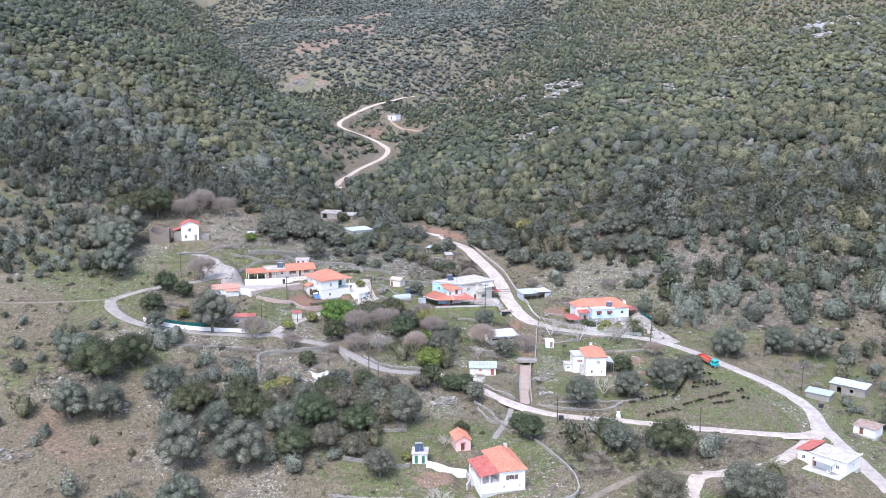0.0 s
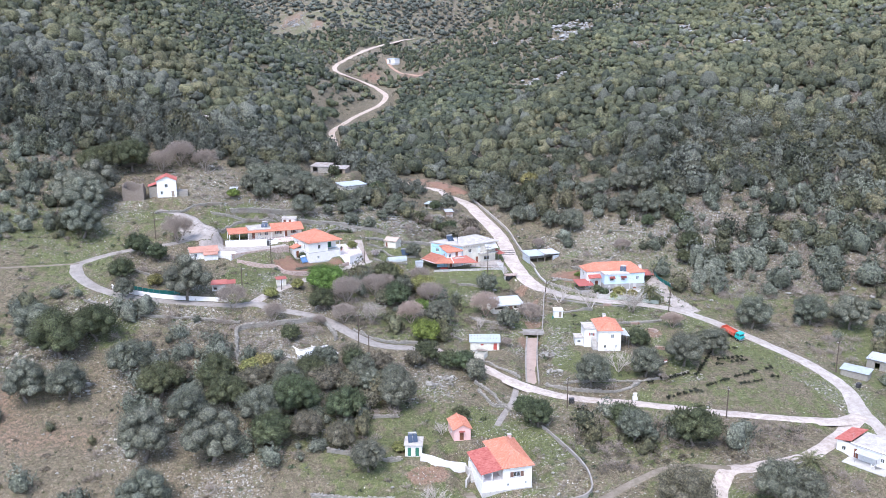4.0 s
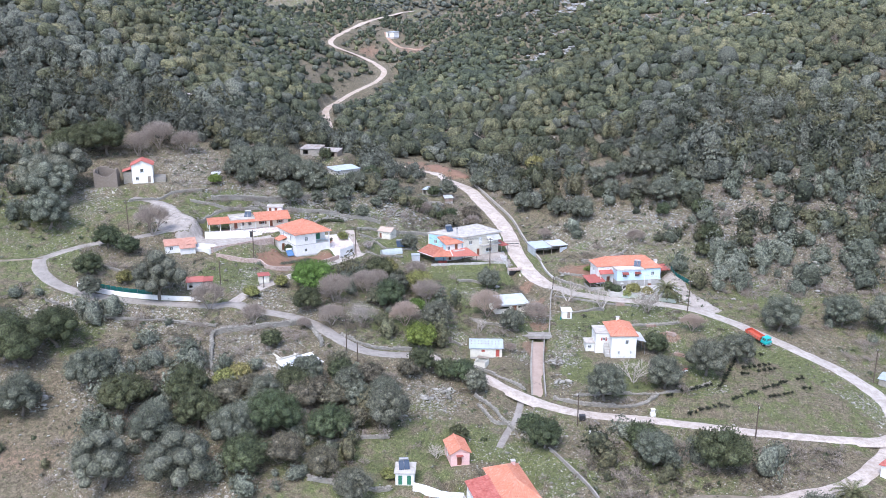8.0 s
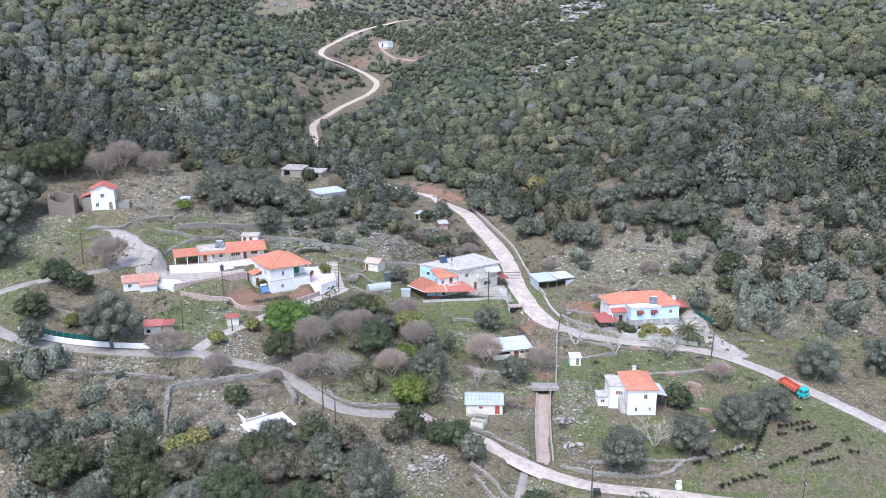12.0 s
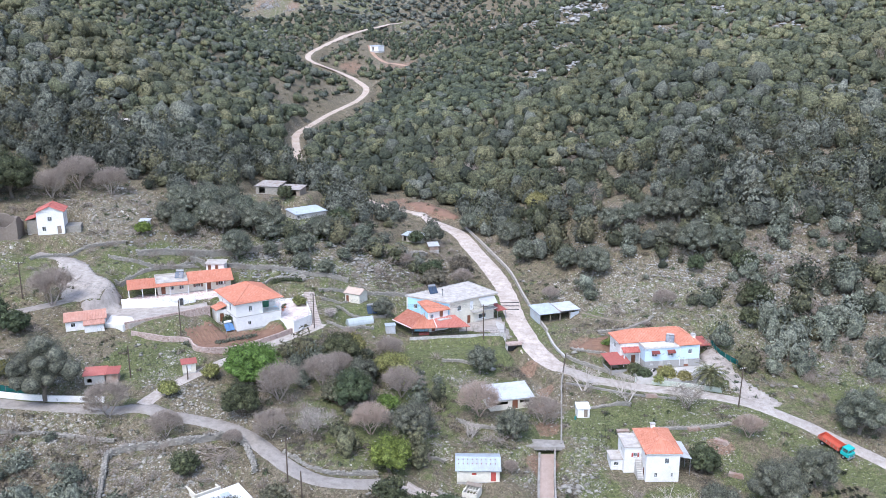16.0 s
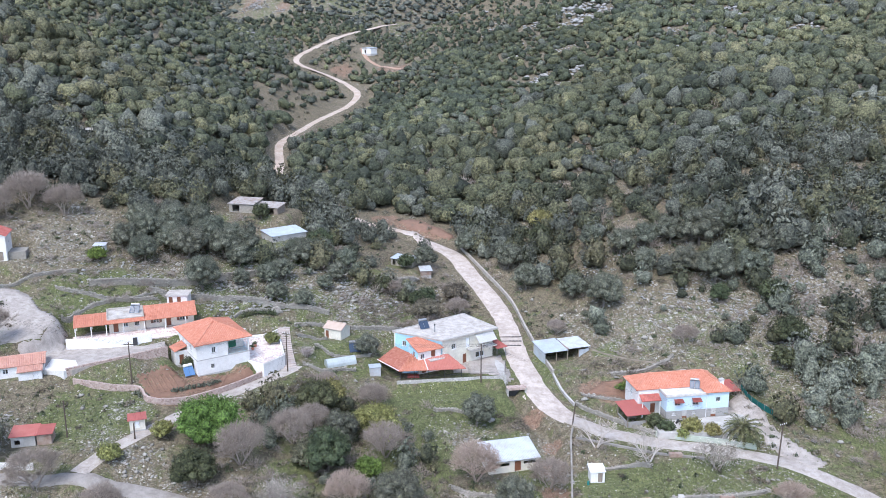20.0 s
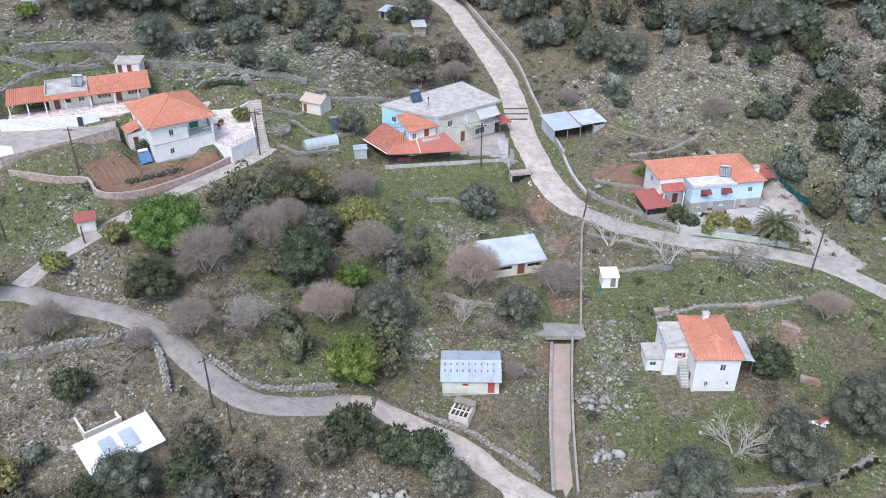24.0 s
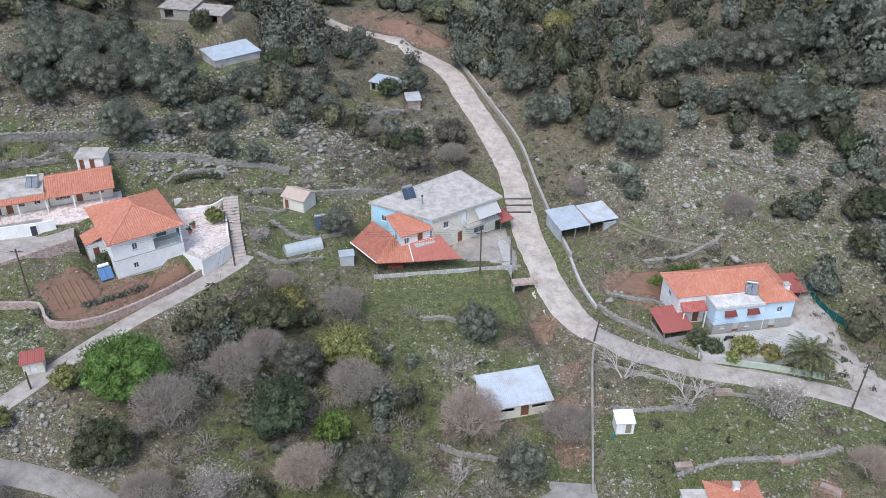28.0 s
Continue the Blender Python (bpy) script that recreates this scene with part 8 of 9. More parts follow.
TREES = {
    "green": (
        [(-28.4, 251.2, 5.15), (-0.4, 229.8, 3.7), (-1.8, 247.2, 2.3), (-64.9, 303.4, 2.0)]
    ),
    "bare": (
        [(-22.1, 245.9, 5.2), (0.8, 253.5, 4.5), (-21.6, 234.4, 3.7), (28.8, 250.4, 3.9), (20.8, 231.9, 1.7), (-15.0, 254.1, 4.5), (-27.6, 231.0, 2.1), (-39.7, 232.6, 3.5), (-11.5, 273.4, 3.1), (-12.2, 259.1, 3.6), (-2.1, 270.3, 3.5), (15.2, 313.0, 3.3), (-0.5, 316.1, 2.9), (63.7, 292.2, 3.2), (37.2, 302.0, 2.6), (-74.2, 270.2, 6.1), (-51.0, 236.9, 4.7), (-78.2, 319.5, 5.5), (-86.8, 320.0, 6.6), (-91.9, 314.9, 5.5)]
    ),
    "blossom": (
        [(-14.4, 235.8, 3.9), (58.1, 252.3, 4.4), (-16.6, 284.6, 1.8)]
    ),
    "dark": (
        [(-38.0, 275.4, 1.6), (38.9, 343.8, 3.4), (74.9, 304.7, 2.4), (86.2, 301.7, 3.2), (84.9, 289.3, 3.6), (81.4, 282.6, 2.6), (-2.7, 316.5, 2.4), (5.4, 315.1, 2.0), (-18.5, 325.5, 3.4), (-8.4, 247.6, 4.1), (0.2, 219.7, 3.1), (9.1, 216.8, 3.0), (5.2, 218.0, 2.6), (-16.9, 211.7, 3.4), (-26.7, 206.8, 4.1), (55.5, 232.8, 2.9), (50.7, 266.2, 1.5), (52.4, 264.4, 1.6), (-33.7, 223.5, 2.4), (-28.1, 240.3, 3.5), (-12.6, 264.8, 3.8), (-35.0, 336.2, 2.3), (22.2, 200.0, 2.6), (24.4, 195.0, 3.5), (57.0, 188.6, 4.9), (-43.8, 198.6, 5.2), (-28.4, 195.6, 5.8), (-17.3, 193.9, 4.5), (-60.2, 203.9, 5.4), (-31.6, 185.4, 4.8), (-48.1, 206.5, 4.8), (-88.1, 217.1, 6.6)] +
        [(-81.5, 222.9, 5.4), (43.8, 195.2, 3.2), (7.6, 196.7, 2.0), (-111.3, 305.9, 5.5), (-106.6, 310.3, 5.9), (-100.8, 312.1, 6.2), (-83.7, 262.2, 3.6), (-83.8, 248.8, 3.4), (-77.7, 260.4, 3.0), (2.5, 330.5, 2.2), (7.8, 316.7, 2.4)]
    ),
    "brown": (
        [(-22.2, 206.9, 3.1), (-10.9, 211.8, 3.1), (-17.8, 204.6, 3.1), (-11.6, 248.7, 3.1), (-2.9, 216.9, 2.6), (15.3, 320.2, 3.2), (-13.2, 271.6, 2.1), (7.6, 309.6, 3.2), (49.6, 169.4, 5.3), (-17.6, 185.1, 3.8), (-12.8, 198.3, 3.3), (-34.9, 207.3, 3.1), (-39.8, 203.9, 4.0), (-24.5, 203.4, 4.2), (-25.0, 188.4, 4.1), (-57.1, 209.1, 3.3), (-18.1, 217.0, 2.9)]
    ),
    "olive": (
        [(3.4, 239.0, 3.7), (17.6, 267.6, 3.1), (22.1, 242.4, 3.0), (39.4, 211.9, 4.3), (53.4, 216.8, 3.8), (64.7, 223.2, 4.6), (11.7, 213.7, 2.7), (-31.1, 203.0, 4.1), (-7.3, 204.2, 3.9), (74.1, 229.3, 3.7), (-7.0, 256.3, 3.2), (7.5, 334.0, 3.0), (-4.6, 288.6, 2.5), (-58.0, 184.5, 5.8), (-43.5, 182.8, 6.8), (-81.1, 203.8, 4.5), (-69.3, 210.5, 5.1), (-11.4, 178.3, 3.5), (44.6, 190.2, 3.6), (68.0, 171.0, 4.6), (72.5, 170.0, 4.2), (-54.1, 171.2, 5.2), (-90.3, 203.1, 5.1), (-6.6, 199.2, 4.3), (53.6, 220.8, 2.9)] +
        [(90.5, 247.0, 4.7), (108.4, 250.3, 4.5), (118.4, 247.6, 5.3), (-64.2, 241.9, 6.2), (-80.0, 239.6, 2.7), (-105.9, 282.0, 6.7), (-105.1, 290.6, 6.9), (-102.2, 270.0, 5.7), (-110.8, 286.4, 6.2), (-23.6, 210.2, 3.8), (-12.5, 204.2, 3.1), (-51.3, 194.1, 4.9), (-35.2, 192.4, 5.0), (-14.8, 208.4, 3.6), (-95.4, 221.8, 5.5), (-52.6, 319.1, 4.2), (-56.1, 307.3, 3.3), (-47.3, 311.5, 4.0), (-39.9, 314.6, 3.8), (-44.5, 316.5, 3.6), (-51.5, 312.5, 3.6), (-35.5, 317.5, 3.2), (-48.5, 322.5, 3.8), (-57.5, 315.0, 3.6), (-33.9, 304.8, 2.1), (-41.6, 301.1, 4.0)] +
        [(-28.4, 307.8, 2.7), (-25.4, 310.5, 2.6), (-25.6, 302.5, 2.3), (-19.5, 301.7, 2.2), (-15.7, 310.4, 1.9), (-13.4, 315.4, 2.4), (-21.5, 318.5, 3.6), (-17.8, 321.5, 3.4), (18.8, 347.0, 3.2), (29.2, 336.1, 3.6), (32.8, 324.1, 3.4), (43.1, 315.8, 3.0), (49.5, 309.6, 4.2), (57.2, 329.1, 3.4), (63.2, 328.9, 3.4), (61.4, 319.8, 3.0), (70.0, 315.6, 3.8), (75.8, 310.8, 4.4), (76.2, 324.3, 5.0), (83.2, 310.1, 3.6), (88.1, 315.7, 4.0), (95.8, 322.6, 4.5), (69.5, 327.5, 3.8), (83.0, 325.5, 4.2), (51.0, 335.5, 3.0)] +
        [(-60.5, 310.5, 3.4), (-43.5, 320.5, 3.4), (-54.5, 324.5, 3.6), (-39.0, 320.0, 3.0), (-36.0, 312.0, 2.8), (-60.0, 319.5, 3.6), (-12.0, 322.0, 2.8), (-8.5, 318.5, 2.4), (-24.0, 320.5, 2.6)]
    ),
    "tan": (
        [(16.2, 249.3, 5.1), (67.0, 242.6, 3.3), (-4.3, 239.1, 4.4)]
    ),
    "pale": (
        [(17.2, 283.6, 2.0), (47.4, 219.9, 4.6), (46.7, 254.5, 4.7), (38.5, 259.7, 4.4), (14.2, 242.3, 2.6), (2.0, 168.6, 4.4), (3.3, 191.3, 2.4)]
    ),
    "yellow": (
        [(57.0, 264.0, 2.0), (-42.3, 244.0, 1.9), (-36.2, 251.2, 1.9), (1.3, 258.2, 2.7), (-41.2, 209.7, 2.8), (-24.4, 287.6, 1.7), (-1.4, 260.9, 3.6), (-10.3, 268.9, 3.1), (39.6, 353.5, 3.6), (-38.4, 211.6, 2.7), (-5.5, 184.8, 1.4), (-74.0, 246.8, 2.2), (60.6, 263.0, 1.6), (55.2, 262.9, 1.3)]
    ),
}  # place and crown radius


THICKET = [(-76, 216), (-58, 219), (-37, 216), (-21, 222), (-13, 213), (-6, 208), (-8, 196), (-18, 183), (-31, 179), (-50, 184), (-68, 200)]

MAKERS = {
    "olive": lambda r, s: leafy_tree("olive_tree", OLIVE, r, s, "grey-green olive tree with a loose crown", squat=1.3, leaf=0.21),
    "dark": lambda r, s: leafy_tree("evergreen_tree", DARKLEAF, r, s, "dense dark green evergreen tree", squat=1.1),
    "green": lambda r, s: leafy_tree("green_tree", GREENLEAF, r, s, "fresh bright green leafy tree", squat=1.05),
    "yellow": lambda r, s: leafy_tree("yellowish_bush", YELLOWLEAF, r, s, "rounded yellow-green leafy bush", "bush", 0.95),
    "brown": lambda r, s: leafy_tree("brownish_bush", BROWNLEAF, r, s, "brownish half-bare thicket bush", "bush", 0.9, 0.32),
    "bare": lambda r, s: bare_tree("bare_tree", TWIG, r, s, "leafless grey-brown tree with fine twigs", 2600),
    "pale": lambda r, s: bare_tree("bare_fig_tree", PALETWIG, r, s, "leafless pale fig tree with spreading boughs", 350, None, 0.1),
    "tan": lambda r, s: bare_tree("bare_tree", TANTWIG, r, s, "leafless tan-coloured tree with dense twigs", 2600),
    "blossom": lambda r, s: bare_tree("almond_tree", TWIG, r, s, "almond tree in white blossom", 1200, BLOSSOM),
}
SIZES = {"s": 2.4, "m": 4.2, "l": 6.0}
planted = []
for kind, rows in TREES.items():
    made = {}
    for n, (x, y, r) in enumerate(rows):
        if inside(np.array([x]), np.array([y]), THICKET)[0]:
            r *= 0.9
        size = "s" if r < 3.2 else "m" if r < 5.1 else "l"
        variant = (size, n % 3)
        z = ga(x, y)
        turn = (n * 137.5) % 360
        m = at(x, y, z, turn) @ Matrix.Scale(r / SIZES[size], 4)
        if variant not in made:
            made[variant] = MAKERS[kind](SIZES[size], 31 * len(made) + len(kind))
            made[variant].matrix_basis = m
        else:
            first = made[variant]
            keep = first.scale.copy()
            first.scale = (1, 1, 1)
            copy_thing(first, m)
            first.scale = keep
        planted.append((x, y, r))
planted = np.array(planted)


def road_gap(x, y):
    """Free distance to the nearest road edge."""
    best = np.full(x.shape, 1e9)
    for wide, line, lz in LINES.values():
        lo, hi = line.min(0) - 25, line.max(0) + 25
        sel = (x > lo[0]) & (x < hi[0]) & (y > lo[1]) & (y < hi[1])
        if sel.any():
            d, _ = near_line(x[sel], y[sel], line)
            best[sel] = np.minimum(best[sel], d - wide / 2)
    return best


def built(x, y):
    d, _ = near_line(x, y, STREAM)
    w = np.where(d < 2.4, 1.0, 0.0)
    for pad in PADS:
        w = np.maximum(w, in_pad(x, y, pad))
    return w


GROVE = [(-125, 262), (-104, 268), (-100, 282), (-106, 298), (-130, 300)]
CLEAR = [(-60, 288), (-40, 297), (-22, 297), (-8, 300), (6, 318), (2, 346), (-14, 350), (-24, 336), (-48, 320), (-70, 316), (-96, 308), (-88, 288), (-70, 282)]


def bush_share(x, y):
    """How much of the ground the hill bushes cover."""
    d = smooth((y - 322) / 26) * np.where(x > 20, 1, 0.0)
    d = np.maximum(d, smooth((y - 318 - 0.25 * np.maximum(x + 60, 0)) / 22) * (x <= 20))
    d = np.maximum(d, (0.62 + 0.3 * smooth((y - 296) / 34)) * smooth((y - 262) / 22) * smooth((x - 76) / 14))
    d = np.maximum(d, 0.66 * smooth((y - 296) / 16) * smooth((x - 32) / 12))
    d = np.maximum(d, 0.8 * smooth((-x - 112) / 14) * smooth((y - 252) / 14))
    d = np.maximum(d, 0.9 * inside(x, y, THICKET))
    d = np.maximum(d, 0.75 * inside(x, y, GROVE))
    d = np.maximum(d, 0.26 * smooth((x - 118) / 14))
    d = np.maximum(d, 0.38 * ((x > -24) & (x < 10) & (y > 228) & (y < 268)))
    d = np.maximum(d, 0.3 * ((x > 34) & (x < 74) & (y > 183) & (y < 199)))
    d = np.maximum(d, 0.24 * ((x > -125) & (x < -84) & (y > 214) & (y < 240)))
    d = np.maximum(d, 0.2 * ((x > -86) & (x < -50) & (y > 216) & (y < 234)))
    d = np.maximum(d, 0.06 * ((x > -120) & (x < -40) & (y > 168) & (y < 214)))
    d = np.maximum(d, 0.16 * smooth((x - 64) / 8) * smooth((y - 256) / 8))
    d = np.maximum(d, 0.2 * ((x > 84) & (y > 244) & (y < 270)))
    d = np.maximum(d, 0.14 * ((x > 112) & (y > 205) & (y < 245)))
    d = np.where(inside(x, y, CLEAR), np.minimum(d, 0.12), d)
    d = np.where((x > 26) & (x < 82) & (y > 284) & (y < 346), np.minimum(d, 0.16 + 0.3 * smooth((x - 68) / 12) + 0.5 * smooth((y - 318) / 34)), d)
    d = np.where((x > -58) & (x < 4) & (y > 314) & (y < 350), np.maximum(d, 0.42), d)
    bald = smooth((fbm(x, y, 34, 77) - 0.34) * 5) * 0.5 * smooth((x + 30) / 40)
    d = d * (1 - bald)
    d = np.maximum(d, 0.62 * smooth((x - 80) / 10) * smooth((y - 274) / 18))
    d = d * (1 - 0.8 * smooth(1.4 - np.hypot((x + 48) / 26, (y - 500) / 60)))
    for cx, cy, r in RED_BANKS:
        d = d * smooth(np.hypot(x - cx, y - cy) / r - 0.75)
    d = d * smooth(np.hypot((x + 38) / 13, (y - 338) / 9) - 0.6)
    d = d * smooth(np.hypot(x - 64, y - 271) / 9 - 0.7)
    return d * outcrop_gap(x, y)


RED_BANKS = [(4, 361, 8), (-4, 363, 7), (10, 357, 6), (-6, 573, 9), (-16, 582, 7), (-38, 578, 8), (-20, 520, 6), (-30, 603, 6), (-109, 714, 11), (-98, 705, 8), (-88, 698, 9), (-27, 612, 8)]


OUTCROPS = [(92, 300, 6, 26), (112, 296, 9, 40), (128, 312, 8, 36), (104, 316, 7, 30), (84, 322, 6, 18), (120, 334, 6, 18), (96, 345, 6, 16), (5.2, 211.8, 2.2, 12), (1.8, 209, 1.8, 8), (-60, 191, 3.5, 12), (-80, 207, 4, 14), (-36, 305, 4, 16), (-26, 300, 3.5, 14), (-10, 311, 5, 20), (-20, 318, 6, 22), (60, 335, 5, 12), (80, 355, 6, 14), (31, 228, 2.5, 10), (31, 219, 2.5, 10), (-100, 190, 4, 14),
            (-110, 716, 6, 60), (-104, 709, 5, 40), (-88, 698, 4, 30), (81, 541, 12, 36), (95, 548, 9, 20), (144, 515, 11, 26), (128, 525, 8, 14), (70, 470, 8, 14), (62, 455, 7, 12), (215, 560, 10, 22), (250, 545, 13, 34), (160, 470, 9, 16), (190, 440, 9, 16), (110, 480, 8, 14), (60, 560, 9, 14), (262, 569, 15, 60), (280, 575, 9, 20), (83, 557, 12, 36), (145, 495, 11, 30), (58, 478, 8, 30), (-98, 638, 8, 50), (-112, 664, 6, 30), (-89, 633, 6, 30), (48, 520, 6, 12), (44, 590, 7, 14), (70, 500, 6, 12), (120, 560, 7, 14), (190, 520, 8, 16), (-150, 520, 7, 12)]


def outcrop_gap(x, y):
    """Bare rock keeps the bushes away."""
    w = np.ones(x.shape)
    for cx, cy, rad, _ in OUTCROPS:
        if cy < 430:
            continue
        w = np.minimum(w, smooth(np.hypot((x - cx) / rad, (y - cy) / rad * 1.3) - 0.35))
    return w


def scatter(step, x0, x1, y0, y1, seed):
    r = np.random.default_rng(seed)
    X, Y = np.meshgrid(np.arange(x0, x1, step), np.arange(y0, y1, step))
    x = X.ravel() + r.uniform(-0.5, 0.5, X.size) * step
    y = Y.ravel() + r.uniform(-0.5, 0.5, X.size) * step
    return x, y, r


def seen_from_air(x, y):
    """Plan of the valley that lies open to the south."""
    return (np.abs(x - 10) < 30 + 0.54 * y) & (y > 165) & (y < 1330 - 1.5 * np.maximum(np.abs(x + 20) - 40, 0))


def far_from_planted(x, y, share=0.75):
    ok = np.ones(x.shape, bool)
    for px, py, r in planted:
        sel = (np.abs(x - px) < r) & (np.abs(y - py) < r)
        ok[sel] &= np.hypot(x[sel] - px, y[sel] - py) > r * share
    return ok


def shrub_template(quads, seed, size, lobes=4, fine=1, rough=0.55):
    p, n, c, q = crown_points(1.0, 1.3, -0.2, max(quads, 1), lobes, seed, 0.85 / lobes**0.4)
    body = core_mesh(c, q * 0.98, 0.8, fine, rough)
    if not quads:
        return [body]
    spray = slivers(p, n + np.array([0, 0, 0.4]) + np.random.default_rng(seed).normal(0, 0.45, p.shape), size * 1.5, size * 0.3, seed)
    return [leaf_quads(p, n, size, seed), spray, body]


def mass(name, x, y, r, templates, mat, label, category, seed, flat=1.0):
    """Very many bushes as one object."""
    g = np.random.default_rng(seed)
    which, vs, fs, ts, off = g.integers(0, len(templates), len(x)), [], [], [], 0
    tones = np.clip(0.31 + 0.21 * g.normal(0, 1, len(x)) + 0.22 * fbm(x, y, 45, 330) + warm_tone(x, y), 0, 0.8)
    z = ground_at(x, y)
    for k, t in enumerate(templates):
        sel = which == k
        m = int(sel.sum())
        if not m:
            continue
        for v, f in t:
            f = np.asarray(f)
            if f.shape[1] == 4:
                f = np.concatenate([f[:, [0, 1, 2]], f[:, [0, 2, 3]]])
            a = g.uniform(0, 2 * np.pi, m)
            ca, sa = np.cos(a)[:, None], np.sin(a)[:, None]
            s = r[sel][:, None]
            wide = g.uniform(0.8, 1.3, m)[:, None]
            h = flat * g.uniform(0.8, 1.25, m)[:, None]
            w = np.stack([(v[None, :, 0] * wide * ca - v[None, :, 1] / wide * sa) * s + x[sel][:, None], (v[None, :, 0] * wide * sa + v[None, :, 1] / wide * ca) * s + y[sel][:, None], v[None, :, 2] * s * h + z[sel][:, None]], -1)
            vs.append(w.reshape(-1, 3))
            ts.append(np.repeat(tones[sel], len(v)))
            fs.append((f[None] + (np.arange(m) * len(v))[:, None, None]).reshape(-1, 3) + off)
            off += m * len(v)
    tagged(new(name, mesh_from(name, np.concatenate(vs), np.concatenate(fs), mat, False, np.concatenate(ts))), label, category, "", "stuff")




def between_gullies(x, y):
    return (x > np.interp(y, WEST_GULLY[:, 1], WEST_GULLY[:, 0])) & (x < np.interp(y, EAST_GULLY[:, 1], EAST_GULLY[:, 0]))


def twig_template(seed, n=150):
    g = np.random.default_rng(seed)
    d = g.normal(0, 1, (n, 3))
    d[:, 2] = np.abs(d[:, 2]) + 0.25
    d /= np.linalg.norm(d, axis=1)[:, None]
    p = d * np.array([0.8, 0.8, 0.75]) * (g.uniform(0.15, 0.85, n) ** 0.6)[:, None]
    return [slivers(p, d + g.normal(0, 0.5, (n, 3)), 0.42, 0.02, seed)]


def dome_template(seed, fine, lobes, flakes=0, size=0.2):
    """A rounded shrub crown: one lumpy skin, bulging where its boughs end, with loose leaf tufts over it."""
    r = np.random.default_rng(seed)
    bm = bmesh.new()
    bmesh.ops.create_icosphere(bm, subdivisions=fine, radius=1.0)
    v = np.array([q.co[:] for q in bm.verts])
    bm.verts.index_update()
    f = np.array([[q.index for q in face.verts] for face in bm.faces])
    bm.free()
    k = r.normal(0, 1, (lobes, 3))
    k[:, 2] = np.abs(k[:, 2]) * 0.9 - 0.15
    k /= np.linalg.norm(k, axis=1)[:, None]
    near = np.max((v @ k.T - 0.74) / 0.26 + r.uniform(-0.3, 0.3, lobes), axis=1)
    reach = 0.58 + 0.4 * smooth(near) + r.uniform(-0.13, 0.13, len(v))
    n = v.copy()
    v = v * reach[:, None] * np.array([1.0, r.uniform(0.75, 1.0), r.uniform(1.0, 1.35)]) + np.array([0, 0, 0.55])
    f = f[(n[f][:, :, 2].mean(1)) > -0.45]
    out = [(v, f)]
    if flakes:
        pick = r.choice(np.where(n[:, 2] > -0.2)[0], flakes)
        out.append(leaf_quads(v[pick] * 1.03 + r.normal(0, 0.05, (flakes, 3)), n[pick] + np.array([0, 0, 0.3]), size, seed))
    return out


def tangle_template(seed, leaves, size, twigs=0, flat=1.0):
    """A loose low clump: leaves all through it and a few twigs standing out."""
    r = np.random.default_rng(seed)
    n = r.normal(0, 1, (leaves, 3))
    n[:, 2] = np.abs(n[:, 2])
    n /= np.linalg.norm(n, axis=1)[:, None]
    a = np.arctan2(n[:, 1], n[:, 0])
    reach = (0.78 + 0.16 * np.sin(3 * a + seed) + 0.12 * np.sin(5 * a + 2 * seed)) * r.uniform(0.35, 1.05, leaves) ** 0.45
    p = n * reach[:, None] * np.array([1, 1, 0.8 * flat])
    out = [leaf_quads(p, n + np.array([0, 0, 0.4]), size, seed)]
    if twigs:
        k = r.choice(leaves, twigs)
        out.append(slivers(p[k] * 0.8, n[k] + r.normal(0, 0.5, (twigs, 3)) + np.array([0, 0, 0.4]), 0.5, 0.018, seed))
    return out


BARE_BUSH = [twig_template(600 + s) for s in range(5)]
NEAR_BUSH = [[(v * np.array([0.86, 0.86, 0.86]), f) for v, f in dome_template(s, 2, 8)] + dome_template(s, 3, 9, 190, 0.24)[1:] + [shrub_template(70, s, 0.2, 6)[1]] for s in range(10)]
MID_BUSH = [dome_template(10 + s, 2, 9, 90, 0.24) for s in range(12)]
HIGH_BUSH = [dome_template(30 + s, 2, 7, 24, 0.3) for s in range(10)]
FAR_BUSH = [dome_template(50 + s, 1, 5, 14, 0.42) for s in range(8)]


def olive_share(x, y):
    """Grey olives low on both slopes, green maquis above."""
    west = (1 - smooth((y - 350 - 0.35 * np.maximum(-x - 70, 0)) / 40)) * (x < -20)
    east = 0.75 * (1 - smooth((y - 345) / 45)) * (x >= -20)
    return np.clip(0.13 + 0.58 * np.maximum(west, east) + 0.32 * fbm(x, y, 38, 200), 0.04, 0.85)


def warm_tone(x, y):
    """Sunny yellow-green belts across both hills, darker green in the folds."""
    west = np.exp(-(((y - 430 - 0.3 * (x + 110)) / 45) ** 2)) * smooth((-x - 60) / 30)
    east = smooth((x - 110) / 60) * smooth((y - 400) / 70)
    return 0.26 * np.maximum(west, east)


